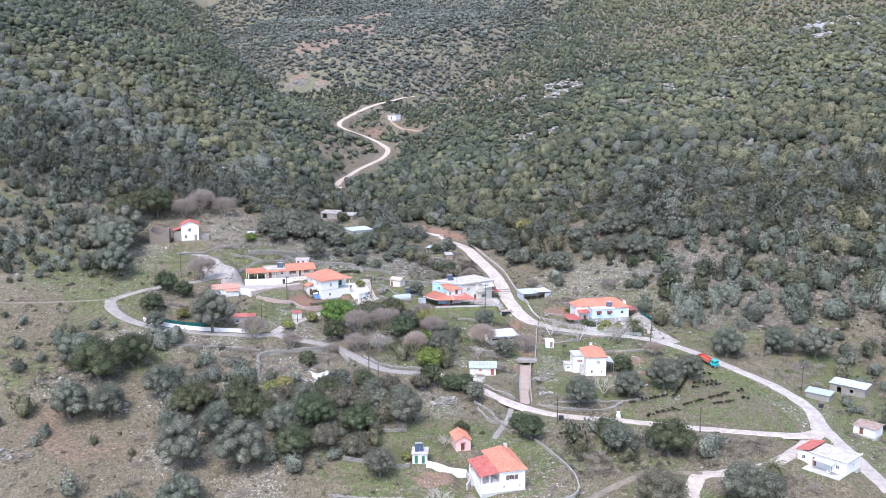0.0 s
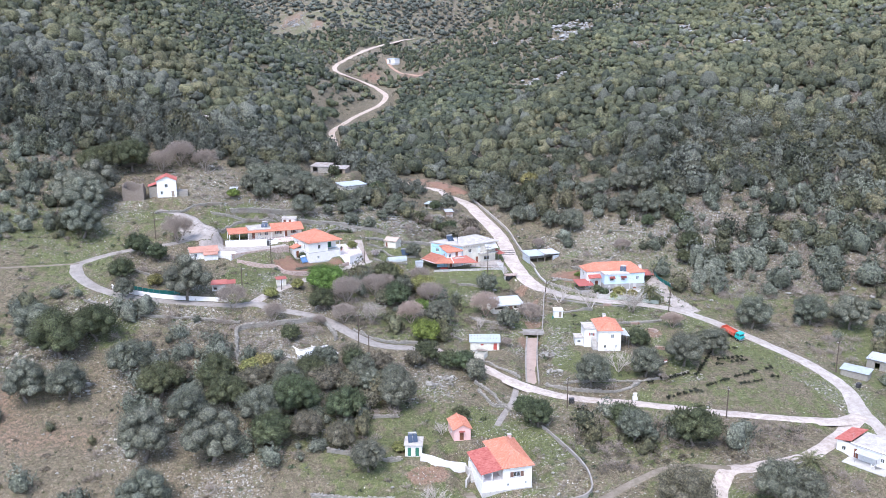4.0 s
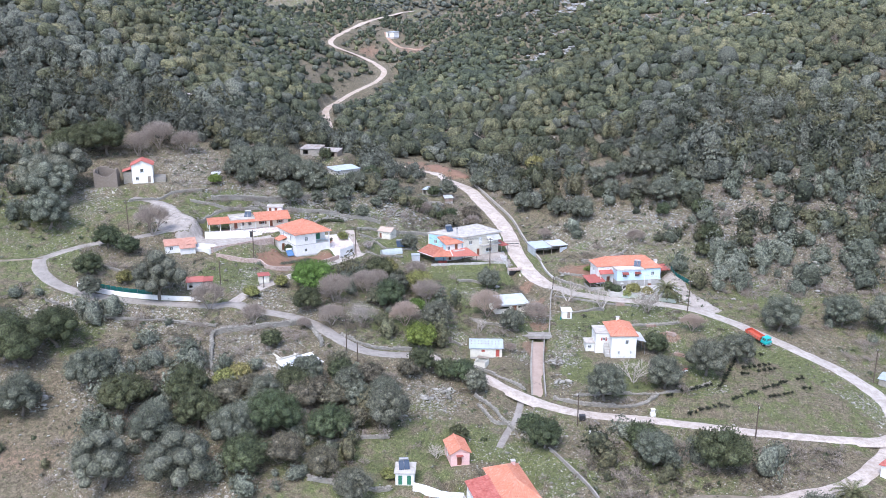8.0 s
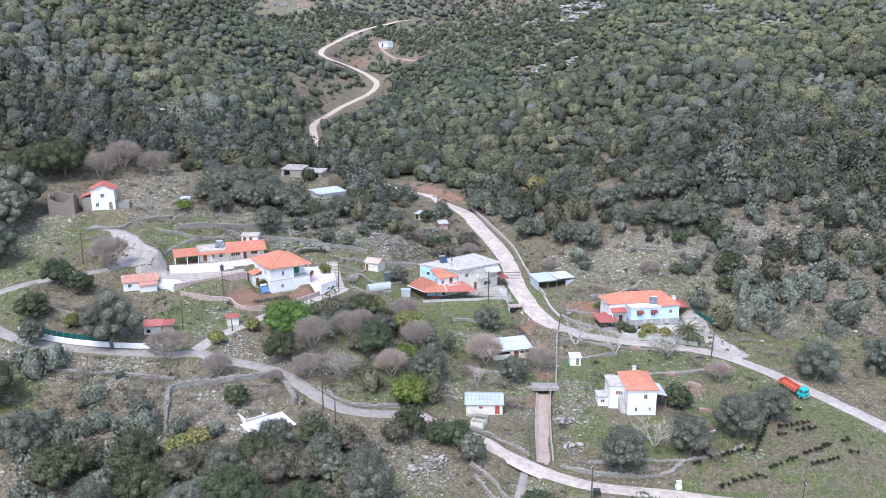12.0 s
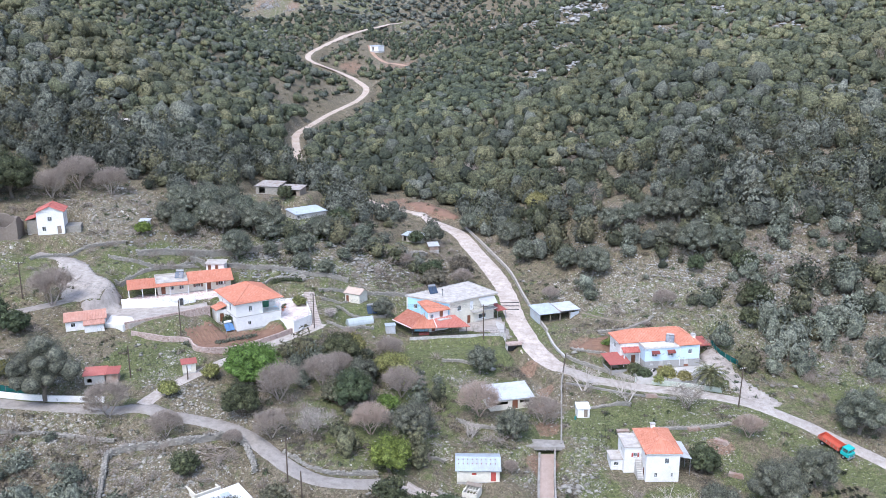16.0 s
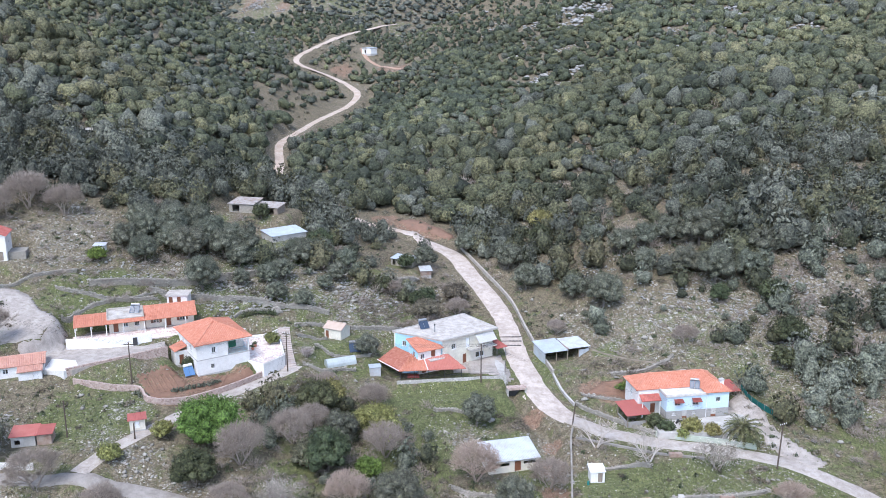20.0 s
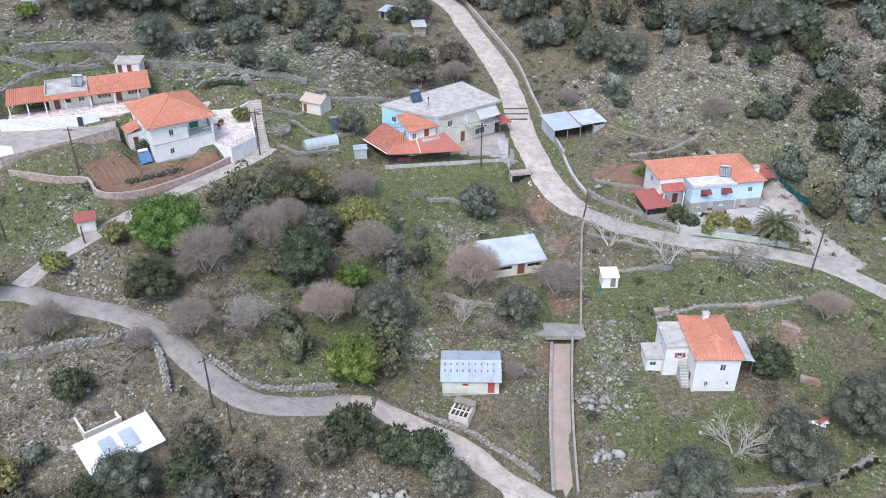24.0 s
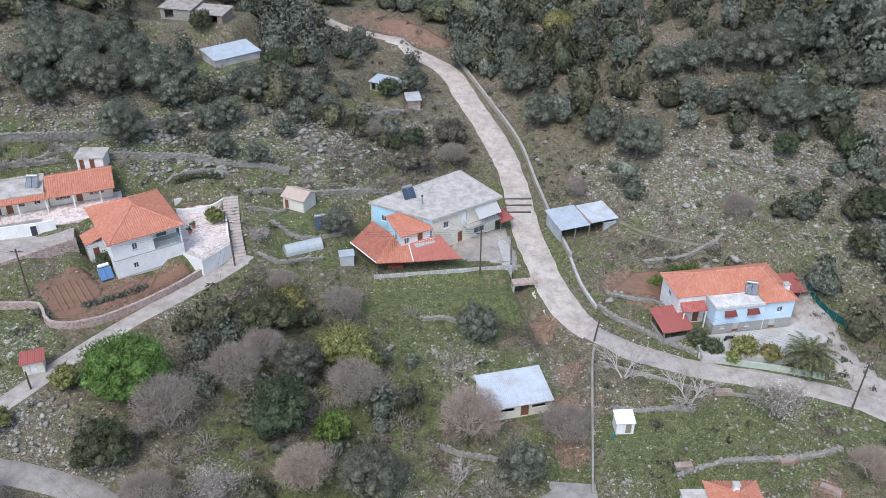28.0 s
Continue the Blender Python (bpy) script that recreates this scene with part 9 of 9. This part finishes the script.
for kind, mat, label in (("hill_bushes", MAQUIS, "dense dark green evergreen bushes over the hillside"),
                         ("hill_olives", HILLOLIVE, "grey-green wild olives among the hill bushes"),
                         ("bare_hill_scrub", TWIG, "leafless grey-brown scrub on the rocky slope")):
    # tall shrubs and small trees low down, ever lower shrubs towards the tops
    for word, shapes, step, x0, x1, y0, y1, lo, hi, seed in (("", NEAR_BUSH, 3.3, -190, 260, 168, 318, 1.0, 2.9, 1), ("lower_", NEAR_BUSH, 3.5, -215, 270, 318, 368, 1.7, 4.0, 6), ("upper_", MID_BUSH, 3.5, -215, 270, 368, 445, 1.9, 4.4, 2), ("high_", HIGH_BUSH, 3.1, -290, 320, 445, 570, 1.4, 3.3, 3), ("far_", FAR_BUSH, 3.5, -330, 400, 570, 1080, 1.3, 2.9, 4)):
        x, y, r = scatter(step, x0, x1, y0, y1, seed)
        pick, u, odd = r.uniform(0, 1, x.size), r.uniform(0, 1, x.size), r.uniform(0, 1, x.size)
        size = (lo + (hi - lo) * u**1.5) * (1 + 0.3 * fbm(x, y, 25, 305))
        size = size * (1 + 0.5 * smooth((x - 76) / 8) * smooth((y - 258) / 10) * (y < 330))
        grey = olive_share(x, y)
        bare = np.where(y < 318, 0.22, np.where(y < 445, 0.09, 0.0))
        sort = np.where(odd < bare, 2, np.where(r.uniform(0, 1, x.size) < grey, 1, 0))
        mine = sort == ("hill_bushes", "hill_olives", "bare_hill_scrub").index(kind)
        ok = mine & (pick < bush_share(x, y) * 1.2) & seen_from_air(x, y) & (np.abs(x - 10) < 60 + 0.42 * y)
        ok &= (road_gap(x, y) > 0.4 + size * 0.75 + 3.5 * ((y > 480) & (y < 640))) & (built(x, y) < 0.1)
        if y0 < 440:
            ok &= far_from_planted(x, y)
        beyond = (y > 690) & between_gullies(x, y)
        if word == "far_" and kind == "hill_bushes":
            w = ok & beyond & (blend_spots(x, y, SOIL_SPOTS, 52) < 0.3 + 0.9 * pick) & (r.uniform(0, 1, x.size) < 1.05 + 0.9 * fbm(x, y, 60, 121))
            mass("mountain_scrub", x[w], y[w], size[w] * 1.5, FAR_BUSH, HAZYLEAF, "grey-green far mountain scrub, leaf colour paled for haze", "bushes", 19, 0.5)
        ok &= ~beyond
        if ok.any():
            mass(word + kind, x[ok], y[ok], size[ok], BARE_BUSH if mat is TWIG else shapes, OLIVE if word == "" and mat is HILLOLIVE else mat, label, "bushes", 5 + seed, 1.15 if y1 < 400 else 0.95 if y1 < 500 else 0.8)

# leafless thickets
BARE_ZONES = [(-12, 255, 18, 0.5), (-64, 300, 22, 0.35), (-88, 312, 16, 0.5), (20, 236, 8, 0.5), (0, 310, 14, 0.4), (52, 290, 10, 0.25), (118, 262, 18, 0.4), (70, 192, 22, 0.3), (-30, 212, 26, 0.35), (-46, 228, 12, 0.4), (95, 300, 26, 0.4), (125, 285, 26, 0.4), (14, 330, 10, 0.4), (-80, 250, 14, 0.2), (112, 238, 8, 0.6), (130, 215, 12, 0.4), (104, 272, 16, 0.4), (88, 266, 10, 0.6), (97, 283, 10, 0.55), (46, 190, 12, 0.5), (78, 190, 9, 0.5), (50, 176, 8, 0.5)]
BRAMBLES = [(10.9, 317, 8, 0.8), (2, 312, 7, 0.8), (-3.7, 306, 5, 0.8), (-14.3, 272, 6, 0.7), (-18, 261, 6, 0.5), (0.4, 270, 5, 0.4), (7.7, 247, 7, 0.5), (26, 252, 5, 0.6), (32, 265, 4, 0.7), (27, 270, 4, 0.7), (-2, 262, 6, 0.4), (-24, 268, 4, 0.4), (44, 191, 9, 0.6), (38, 185, 7, 0.6), (52, 176, 7, 0.5), (68, 189, 8, 0.5), (80, 193, 6, 0.5), (20, 236, 5, 0.6), (30, 226, 4, 0.4), (-14, 238, 8, 0.5), (-98, 226, 16, 0.4), (-62, 225, 14, 0.35), (46, 282, 6, 0.5), (54, 284, 5, 0.6), (64, 254, 4, 0.4), (-30, 300, 8, 0.3), (16, 320, 6, 0.6), (8, 222, 5, 0.4), (56, 231, 4, 0.5), (-70, 262, 8, 0.25)]
BRAMBLE = [tangle_template(620 + s, 90, 0.26, 60, 0.9) for s in range(6)]
for name, zones, least, shapes, mat, lo, hi, flat, seed, label in (("bare_thicket", BARE_ZONES, 0.03, BARE_BUSH, TWIG, 0.8, 2.4, 1.0, 640, "leafless grey-mauve thickets on the slopes"),
                                                                ("bramble_thicket", BRAMBLES, 0.02, BRAMBLE, BROWNLEAF, 0.6, 1.7, 0.62, 650, "tangled brown-green brambles over walls and banks")):
    x, y, r = scatter(2.3 if seed == 640 else 1.5, -125, 150, 170, 345, seed)
    want = np.full(x.shape, least)
    for cx, cy, rad, w in zones:
        want = np.maximum(want, w * smooth(1.5 - np.hypot(x - cx, y - cy) / rad))
    size = r.uniform(lo, hi, x.size)
    ok = (r.uniform(0, 1, x.size) < want) & (road_gap(x, y) > size * 0.8) & (built(x, y) < 0.05) & (blend_spots(x, y, SOIL_SPOTS, 52) < 0.4) & ~inside(x, y, FIELD)
    mass(name, x[ok], y[ok], size[ok], shapes, mat, label, "bushes", seed + 1, flat)

# low scrub, tufts and loose stones over the open ground
SMALL = [tangle_template(70 + s, 34, 0.46, 8) for s in range(8)]
for name, mat, step, keep, seed, lo, hi, label in (("low_scrub", BROWNLEAF, 2.4, 0.36, 61, 0.22, 0.8, "low brownish scrub between the stones"), ("low_bushes", DARKLEAF, 2.9, 0.3, 62, 0.25, 1.1, "low green bushes on the slope"), ("grey_cushions", OLIVE, 2.8, 0.28, 63, 0.22, 0.8, "grey-green cushion plants")):
    x, y, r = scatter(step, -125, 150, 166, 345, seed)
    size = r.uniform(lo, hi, x.size)
    ok = ~inside(x, y, FIELD) & (r.uniform(0, 1, x.size) < keep * (0.65 + 0.8 * fbm(x, y, 18, seed) + 0.9 * smooth((x - 66) / 10) * smooth((y - 255) / 12) + 0.4 * smooth((y - 295) / 10))) & (road_gap(x, y) > size + 0.2) & (built(x, y) < 0.05) & (blend_spots(x, y, SOIL_SPOTS, 52) < 0.4)
    mass(name, x[ok], y[ok], size[ok], SMALL, mat, label, "scrub", seed)

x, y, r = scatter(3.6, -110, 40, 350, 660, 66)
size = r.uniform(0.5, 1.7, x.size)
near = road_gap(x, y)
ok = (r.uniform(0, 1, x.size) < 0.45) & (near > size + 0.3) & (near < 26)
mass("verge_scrub", x[ok], y[ok], size[ok], SMALL, BROWNLEAF, "low brown scrub beside the dirt track", "scrub", 67)

x, y, r = scatter(0.62, -125, 150, 166, 330, 81)
cov = cover_of(x, y)
ok = (r.uniform(0, 1, x.size) < 0.3 + 0.5 * cov[:, 0]) & (road_gap(x, y) > 0.15) & (built(x, y) < 0.3) & (cov[:, 1] < 0.45)
x, y = x[ok], y[ok]
k = len(x)
p = np.column_stack([x, y, ground_at(x, y) - 0.03])
d = np.column_stack([r.normal(0, 0.5, k), r.normal(0, 0.5, k), np.ones(k)])
d2 = np.column_stack([r.normal(0, 0.8, k), r.normal(0, 0.8, k), np.ones(k)])
tagged(new("grass", quads_and_tris("grass", [slivers(p, d, 0.42, 0.11, 3), slivers(p + 0.08, d2, 0.36, 0.1, 4)], GRASSBLADE)), "tufts of green and dry grass", "grass", "", "stuff")


def stones(name, x, y, size, seed, mat, label, sink=0.25, flat=0.7):
    g = np.random.default_rng(seed)
    base = np.array([(1, 0, 0), (0.5, 0.87, 0), (-0.5, 0.87, 0), (-1, 0, 0), (-0.5, -0.87, 0), (0.5, -0.87, 0), (0.35, 0.2, 0.8), (-0.3, 0.35, 0.85), (-0.1, -0.45, 0.75), (0, 0, -0.6)])
    face = np.array([(0, 1, 6), (1, 2, 7), (1, 7, 6), (2, 3, 7), (3, 4, 8), (3, 8, 7), (4, 5, 8), (5, 0, 6), (5, 6, 8), (6, 7, 8), (1, 0, 9), (2, 1, 9), (3, 2, 9), (4, 3, 9), (5, 4, 9), (0, 5, 9)])
    m = len(x)
    v = base[None] * g.uniform(0.65, 1.25, (m, 10, 1)) * np.stack([g.uniform(0.7, 1.3, m), g.uniform(0.7, 1.3, m), flat * g.uniform(0.6, 1.2, m)], -1)[:, None]
    a = g.uniform(0, 2 * np.pi, m)
    ca, sa = np.cos(a)[:, None], np.sin(a)[:, None]
    s = np.asarray(size)[:, None]
    w = np.stack([(v[:, :, 0] * ca - v[:, :, 1] * sa) * s + x[:, None], (v[:, :, 0] * sa + v[:, :, 1] * ca) * s + y[:, None], v[:, :, 2] * s + ground_at(x, y)[:, None] + (0.5 - sink) * s * 0.5], -1)
    f = (face[None] + (np.arange(m) * 10)[:, None, None]).reshape(-1, 3)
    tagged(new(name, mesh_from(name, w.reshape(-1, 3), f, mat)), label, "stones", "", "stuff")


x, y, r = scatter(0.8, -125, 160, 166, 345, 91)
cov = cover_of(x, y)
ok = (r.uniform(0, 1, x.size) < np.clip(1.6 * cov[:, 2] - 0.36, 0.03, 0.75)) & (road_gap(x, y) > 0.3) & (built(x, y) < 0.2) & ~inside(x, y, FIELD)
x, y = x[ok], y[ok]
stones("loose_stones", x, y, 0.09 + 0.4 * r.uniform(0, 1, len(x)) ** 3, 92, ROCK, "loose grey limestone rubble on the ground")
# pale rubble fields behind the houses and on the east slope
x, y, r = scatter(0.48, -70, 110, 260, 335, 191)
want = np.zeros(x.shape)
for cx, cy, rad, w in ((98, 285, 7, 0.7), (90, 289, 6, 0.6), (90, 272, 5, 0.4), (-20.5, 269, 2.2, 0.5), (-17.5, 272.6, 2.2, 0.6), (-14.5, 275, 2, 0.4), (-36, 296.5, 4, 0.8), (-29, 300.5, 5, 0.7), (-43, 299, 3.5, 0.6), (-58, 303, 5, 0.6), (-63, 299, 4, 0.6), (-20, 307, 5, 0.5), (-9, 309, 6, 0.5), (-3, 313, 6, 0.5), (2, 320, 5, 0.6), (8, 322, 4, 0.5), (81, 298.5, 7, 0.6), (67, 308, 6, 0.5), (52, 325, 6, 0.4), (74, 303, 5, 0.6), (90, 305, 7, 0.5), (80, 317, 5, 0.5), (59, 313, 5, 0.35), (88, 293, 5, 0.4)):
    want = np.maximum(want, w * smooth(1.4 - np.hypot(x - cx, (y - cy) * 1.2) / rad + 0.5 * fbm(x, y, 4, 193)))
ok = (r.uniform(0, 1, x.size) < want) & (road_gap(x, y) > 0.5) & (built(x, y) < 0.2)
stones("pale_rubble", x[ok], y[ok], 0.09 + 0.42 * r.uniform(0, 1, int(ok.sum())) ** 3.5, 192, LIMESTONE, "pale limestone rubble between terraces and trees", 0.1, 0.75)
g = np.random.default_rng(95)
for name, far, mat, label in (("rock_outcrops", False, ROCK, "grey limestone outcrops between the bushes"), ("high_outcrops", True, LIMESTONE, "pale bare limestone outcrops high on the slopes")):
    sx, sy, ss = [], [], []
    for cx, cy, rad, n in OUTCROPS:
        if (cy > 430) != far:
            continue
        n = 3 * n if far else 6 * n
        sx += list(cx + g.normal(0, rad * 0.55, n))
        sy += list(cy + g.normal(0, rad * 0.4, n))
        ss += list(rad * (0.04 + 0.13 * g.uniform(0, 1, n) ** 2) if far else 0.15 + 0.6 * g.uniform(0, 1, n) ** 3)
    x, y, r = scatter(4.5 if far else 3.5, 30 if far else 20, 300, 430 if far else 262, 690 if far else 430, 97)
    ok = (r.uniform(0, 1, x.size) < 0.16 + 0.5 * fbm(x, y, 40, 98)) & seen_from_air(x, y) & (road_gap(x, y) > 3) & (built(x, y) < 0.1)
    stones(name, np.r_[sx, x[ok]], np.r_[sy, y[ok]], np.r_[ss, r.uniform(0.3, 1.6 if far else 1.0, int(ok.sum()))], 96, mat, label, 0.0, 0.6)


def palm(m, label, tall=2.6, fronds=36, reach=3.4, seed=3):
    t = thing("palm_tree", m, label, "tree")
    r = random.Random(seed)
    bm = bmesh.new()
    for i in range(9):
        tube(bm, (0, 0, -0.4 + i * (tall + 0.4) / 9), (0, 0, -0.4 + (i + 1) * (tall + 0.4) / 9), 0.42, 0.33, 10)
    part("trunk", bm, BARK, t)
    for k in range(fronds):
        a = k * 2.39996
        lift = 1.25 * (1 - k / fronds) - 0.1
        bm = bmesh.new()
        pts = []
        p, e = Vector((0, 0, tall)), lift
        step = reach / 9 * r.uniform(0.85, 1.1)
        for s in range(10):
            pts.append(p.copy())
            p = p + Vector((math.cos(a) * math.cos(e), math.sin(a) * math.cos(e), math.sin(e))) * step
            e -= 0.17
        side = Vector((-math.sin(a), math.cos(a), 0))
        for q, w in zip(pts, pts[1:]):
            tube(bm, q, w, 0.035, 0.028, 3)
        for s in range(1, 10):
            for j in range(4):
                q = pts[s - 1].lerp(pts[s], j / 4)
                d = (pts[s] - pts[s - 1]).normalized()
                L = 0.72 * math.sin(math.pi * (s + 1) / 12) + 0.08
                for sg in (-1, 1):
                    tip = q + side * sg * L * 0.8 + d * L * 0.5 + Vector((0, 0, -0.16 * L + r.uniform(-0.1, 0.1)))
                    vs = [bm.verts.new(v) for v in (q - d * 0.05, q + d * 0.05, tip)]
                    bm.faces.new(vs)
        part("frond", bm, PALMLEAF, t)


palm(at(65.2, 260.8, ga(65.2, 260.8), 0), "broad palm tree with arching fronds in the yard", 3.4, 54, 4.3)
palm(at(77.3, 178.6, ga(77.3, 178.6), 40), "broad palm tree beside the dirt road", 3.2, 40, 4.2, 9)


# ---------------------------------------------------------------- yards, beds and planted rows
def drape(name, poly, mat, label, category, lift=0.07, step=0.6):
    """A thin made surface that follows the ground inside an outline."""
    q = np.array(poly, float)
    xs, ys = np.arange(q[:, 0].min(), q[:, 0].max() + step, step), np.arange(q[:, 1].min(), q[:, 1].max() + step, step)
    X2, Y2 = np.meshgrid(xs, ys)
    wob = 0.35 * step * np.stack([grain(X2, Y2, 1.3, 5), grain(X2, Y2, 1.3, 6)])
    px, py = X2 + wob[0], Y2 + wob[1]
    ok = inside(X2.ravel(), Y2.ravel(), [tuple(p) for p in q]).reshape(X2.shape)
    pz = ground_at(px.ravel(), py.ravel()).reshape(X2.shape) + lift
    ix = np.arange(X2.size).reshape(X2.shape)
    cells = ok[:-1, :-1] & ok[1:, :-1] & ok[:-1, 1:] & ok[1:, 1:]
    top = np.stack([ix[:-1, :-1], ix[:-1, 1:], ix[1:, 1:], ix[1:, :-1]], -1)[cells]
    used = np.unique(top)
    remap = np.full(X2.size, -1)
    remap[used] = np.arange(len(used))
    v = np.stack([px, py, pz], -1).reshape(-1, 3)[used]
    low = v - np.array([0, 0, 0.35])
    edges = np.concatenate([top[:, [0, 1]], top[:, [1, 2]], top[:, [2, 3]], top[:, [3, 0]]])
    have = set(map(tuple, edges))
    rim = np.array([(a, b) for a, b in edges if (b, a) not in have])
    n = len(used)
    skirt = np.stack([remap[rim[:, 1]], remap[rim[:, 0]], remap[rim[:, 0]] + n, remap[rim[:, 1]] + n], -1)
    faces = np.concatenate([remap[top], skirt, (remap[top] + n)[:, ::-1]])
    t = thing(name, Matrix.Identity(4), label, category)
    part("surface", mesh_from(name, np.concatenate([v, low]), faces, mat), mat, t)
    return t


drape("hill_bank", [(-2.5, 364.5), (3.5, 366.0), (10, 362.5), (16, 356.5), (14.5, 353.8), (8, 357.6), (1.5, 360.2)], BEDSOIL_RED, "bare reddish earth bank above the track", "earth bank", 0.12)
BEDSOIL = worn("turned_red_brown_soil", (0.24, 0.14, 0.095), (0.16, 0.1, 0.07), 0.9, 0.97, 0.8, 7, 0, 0.12)
drape("house_yard", [(15.5, 292.5), (24.4, 294.6), (26.2, 284.2), (24.2, 282.4), (12.8, 284.2)], YARDPALE, "worn grey concrete yard beside the house", "yard")
drape("house_yard", [(50.5, 265.6), (66.5, 262.0), (70.5, 270), (66, 275), (61, 268.6), (52, 268.4)], YARDPALE, "pale concrete yard below the blue house", "yard")
for poly, mat, label, n in (([(-46.3, 268.4), (-43.4, 264.8), (-41.3, 262.8), (-37.8, 264.4), (-37.0, 270.6), (-39.6, 273.4), (-42, 273.2)], BEDSOIL, "furrowed brown vegetable bed below the house", 6), ([(-36.3, 270.4), (-36.9, 264.8), (-29.8, 270.9), (-25.5, 275.2), (-26.7, 277.3), (-35.2, 271.9)], BEDSOIL, "bare reddish garden bed along the house", 3), ([(39.5, 277.4), (50.5, 275.6), (50.8, 281.2), (44, 282.2)], BEDSOIL, "freshly turned red garden bed", 5)):
    bed = drape("garden_bed", poly, mat, label, "garden bed", 0.06)
    q = np.array(poly)
    c = q.mean(0)
    d = (q[1] - q[0]) / np.linalg.norm(q[1] - q[0])
    s = np.array([-d[1], d[0]])
    for i in range(n):
        o = c + s * (i - (n - 1) / 2) * 0.9
        bm = bmesh.new()
        rows = []
        for k in range(-3, 4):
            a = o + d * k * 0.75
            z = ga(*a)
            rows.append([bm.verts.new((*(a + s * w), z + h)) for w, h in ((-0.25, 0.0), (-0.08, 0.2), (0.08, 0.2), (0.25, 0.0))])
        for a, b in zip(rows, rows[1:]):
            for k in range(3):
                bm.faces.new((a[k], a[k + 1], b[k + 1], b[k]))
        part("furrow", bm, mat, bed)


def hedge(line, r, mat, label, seed):
    """A clipped row of small plants."""
    t = thing("hedge", Matrix.Identity(4), label, "hedge")
    for i, (x, y) in enumerate(curve_points(line, r * 1.3)):
        vs = [(v * r + np.array([x, y, ga(x, y)]), f) for v, f in shrub_template(50, seed + i, 0.4, 3)]
        part("plant", quads_and_tris("plant", vs, mat), mat, t)


hedge([(-38.6, 266.2), (-35.4, 268.0), (-31.6, 271.2)], 0.55, OLIVE, "low grey-green hedge above the garden wall", 400)
hedge([(-44.2, 263.6), (-42.4, 262.4)], 0.6, OLIVE, "grey-green plants in the corner of the garden wall", 420)
hedge([(47.0, 279.5), (50.5, 281.0), (53.5, 281.4)], 0.8, GREENLEAF, "bright green weeds beside the red bed", 430)
wall_line("terrace_wall", [(-31.4, 290.6), (-28.2, 291.0), (-25.6, 292.0), (-24.2, 293.6)], 0.8, 0.3, WHITE, "curved white garden wall behind the terrace")
dry_wall([(-33.4, 294.8), (-30.6, 297.2), (-27.0, 298.6), (-23.8, 298.4)], 0.6, 0.5, "rough stone edge of the small garden", 71)
hedge([(-31.5, 294.9), (-28.6, 296.4), (-25.6, 296.9)], 0.75, DARKLEAF, "low dark green plants in the sunken garden", 440)
hedge([(-40.6, 279.4), (-40.0, 280.4)], 1.3, GREENLEAF, "leafy green bush at the house corner", 450)

# rows of small dark plants in the field
first = thing("planted_shrub", at(70.6, 231.3, ga(70.6, 231.3), 0), "small dark round shrub planted in a row", "shrub", "planted rows")
part("stem", tubes(((0, 0, -0.15), (0, 0, 0.35), 0.05, 0.04), n=5), BARK, first)
part("crown", quads_and_tris("crown", [(v * 0.44 + np.array([0, 0, 0.25]), f) for v, f in shrub_template(60, 500, 0.42, 3)], TUFTLEAF), TUFTLEAF, first)
g = np.random.default_rng(77)
for ax, ay, bx, by in ((72.1, 231.7, 80.9, 233.6), (74.7, 226.8, 83.1, 230.1), (73.4, 223.8, 83.5, 227.6), (67.5, 212.8, 86.9, 223.3), (76.2, 214.4, 87.2, 219.9), (66.3, 217.9, 73.6, 229.5), (53.1, 213.2, 64.4, 218.4), (56.8, 208.0, 65.0, 210.2)):
    n = int(math.hypot(bx - ax, by - ay) / 1.35)
    for k in range(n + 1):
        px, py = ax + (bx - ax) * k / n + g.normal(0, 0.12), ay + (by - ay) * k / n + g.normal(0, 0.12)
        if g.uniform() < 0.88:
            copy_thing(first, at(px, py, ga(px, py), g.uniform(0, 360)) @ Matrix.Scale(g.uniform(0.8, 1.25), 4))
drape("house_drive", [(66.8, 275), (70.8, 276.2), (72.2, 273), (73.5, 266.5), (75.5, 260), (79.5, 256), (76, 253.5), (71.3, 256.8), (69.2, 262), (67.6, 268)], YARDPALE, "pale worn concrete drive beside the blue house", "drive", 0.14)
drape("road_apron", [(-81, 291.2), (-77.5, 291.6), (-73.5, 289), (-69.5, 284.5), (-63.5, 281.5), (-61.5, 275), (-66.5, 270), (-72.5, 271.8), (-76, 277), (-78.5, 283.5), (-80.5, 288)], YARDPALE, "wide worn pale concrete apron by the courtyard", "yard", 0.13)
dry_wall([(-52, 297.5), (-44, 298.2), (-36, 299.4), (-26, 300.6), (-14, 301.5)], 1.1, 0.8, "old dry-stone terrace wall below the olives", 81)
dry_wall([(-70, 292.5), (-64, 291.5), (-56, 292.0), (-50, 294.5)], 0.8, 0.6, "low dry-stone wall above the long house", 82)
dry_wall([(-9, 297.5), (-4, 299.5), (3, 301.5)], 0.8, 0.6, "rough dry-stone wall on the slope", 83)
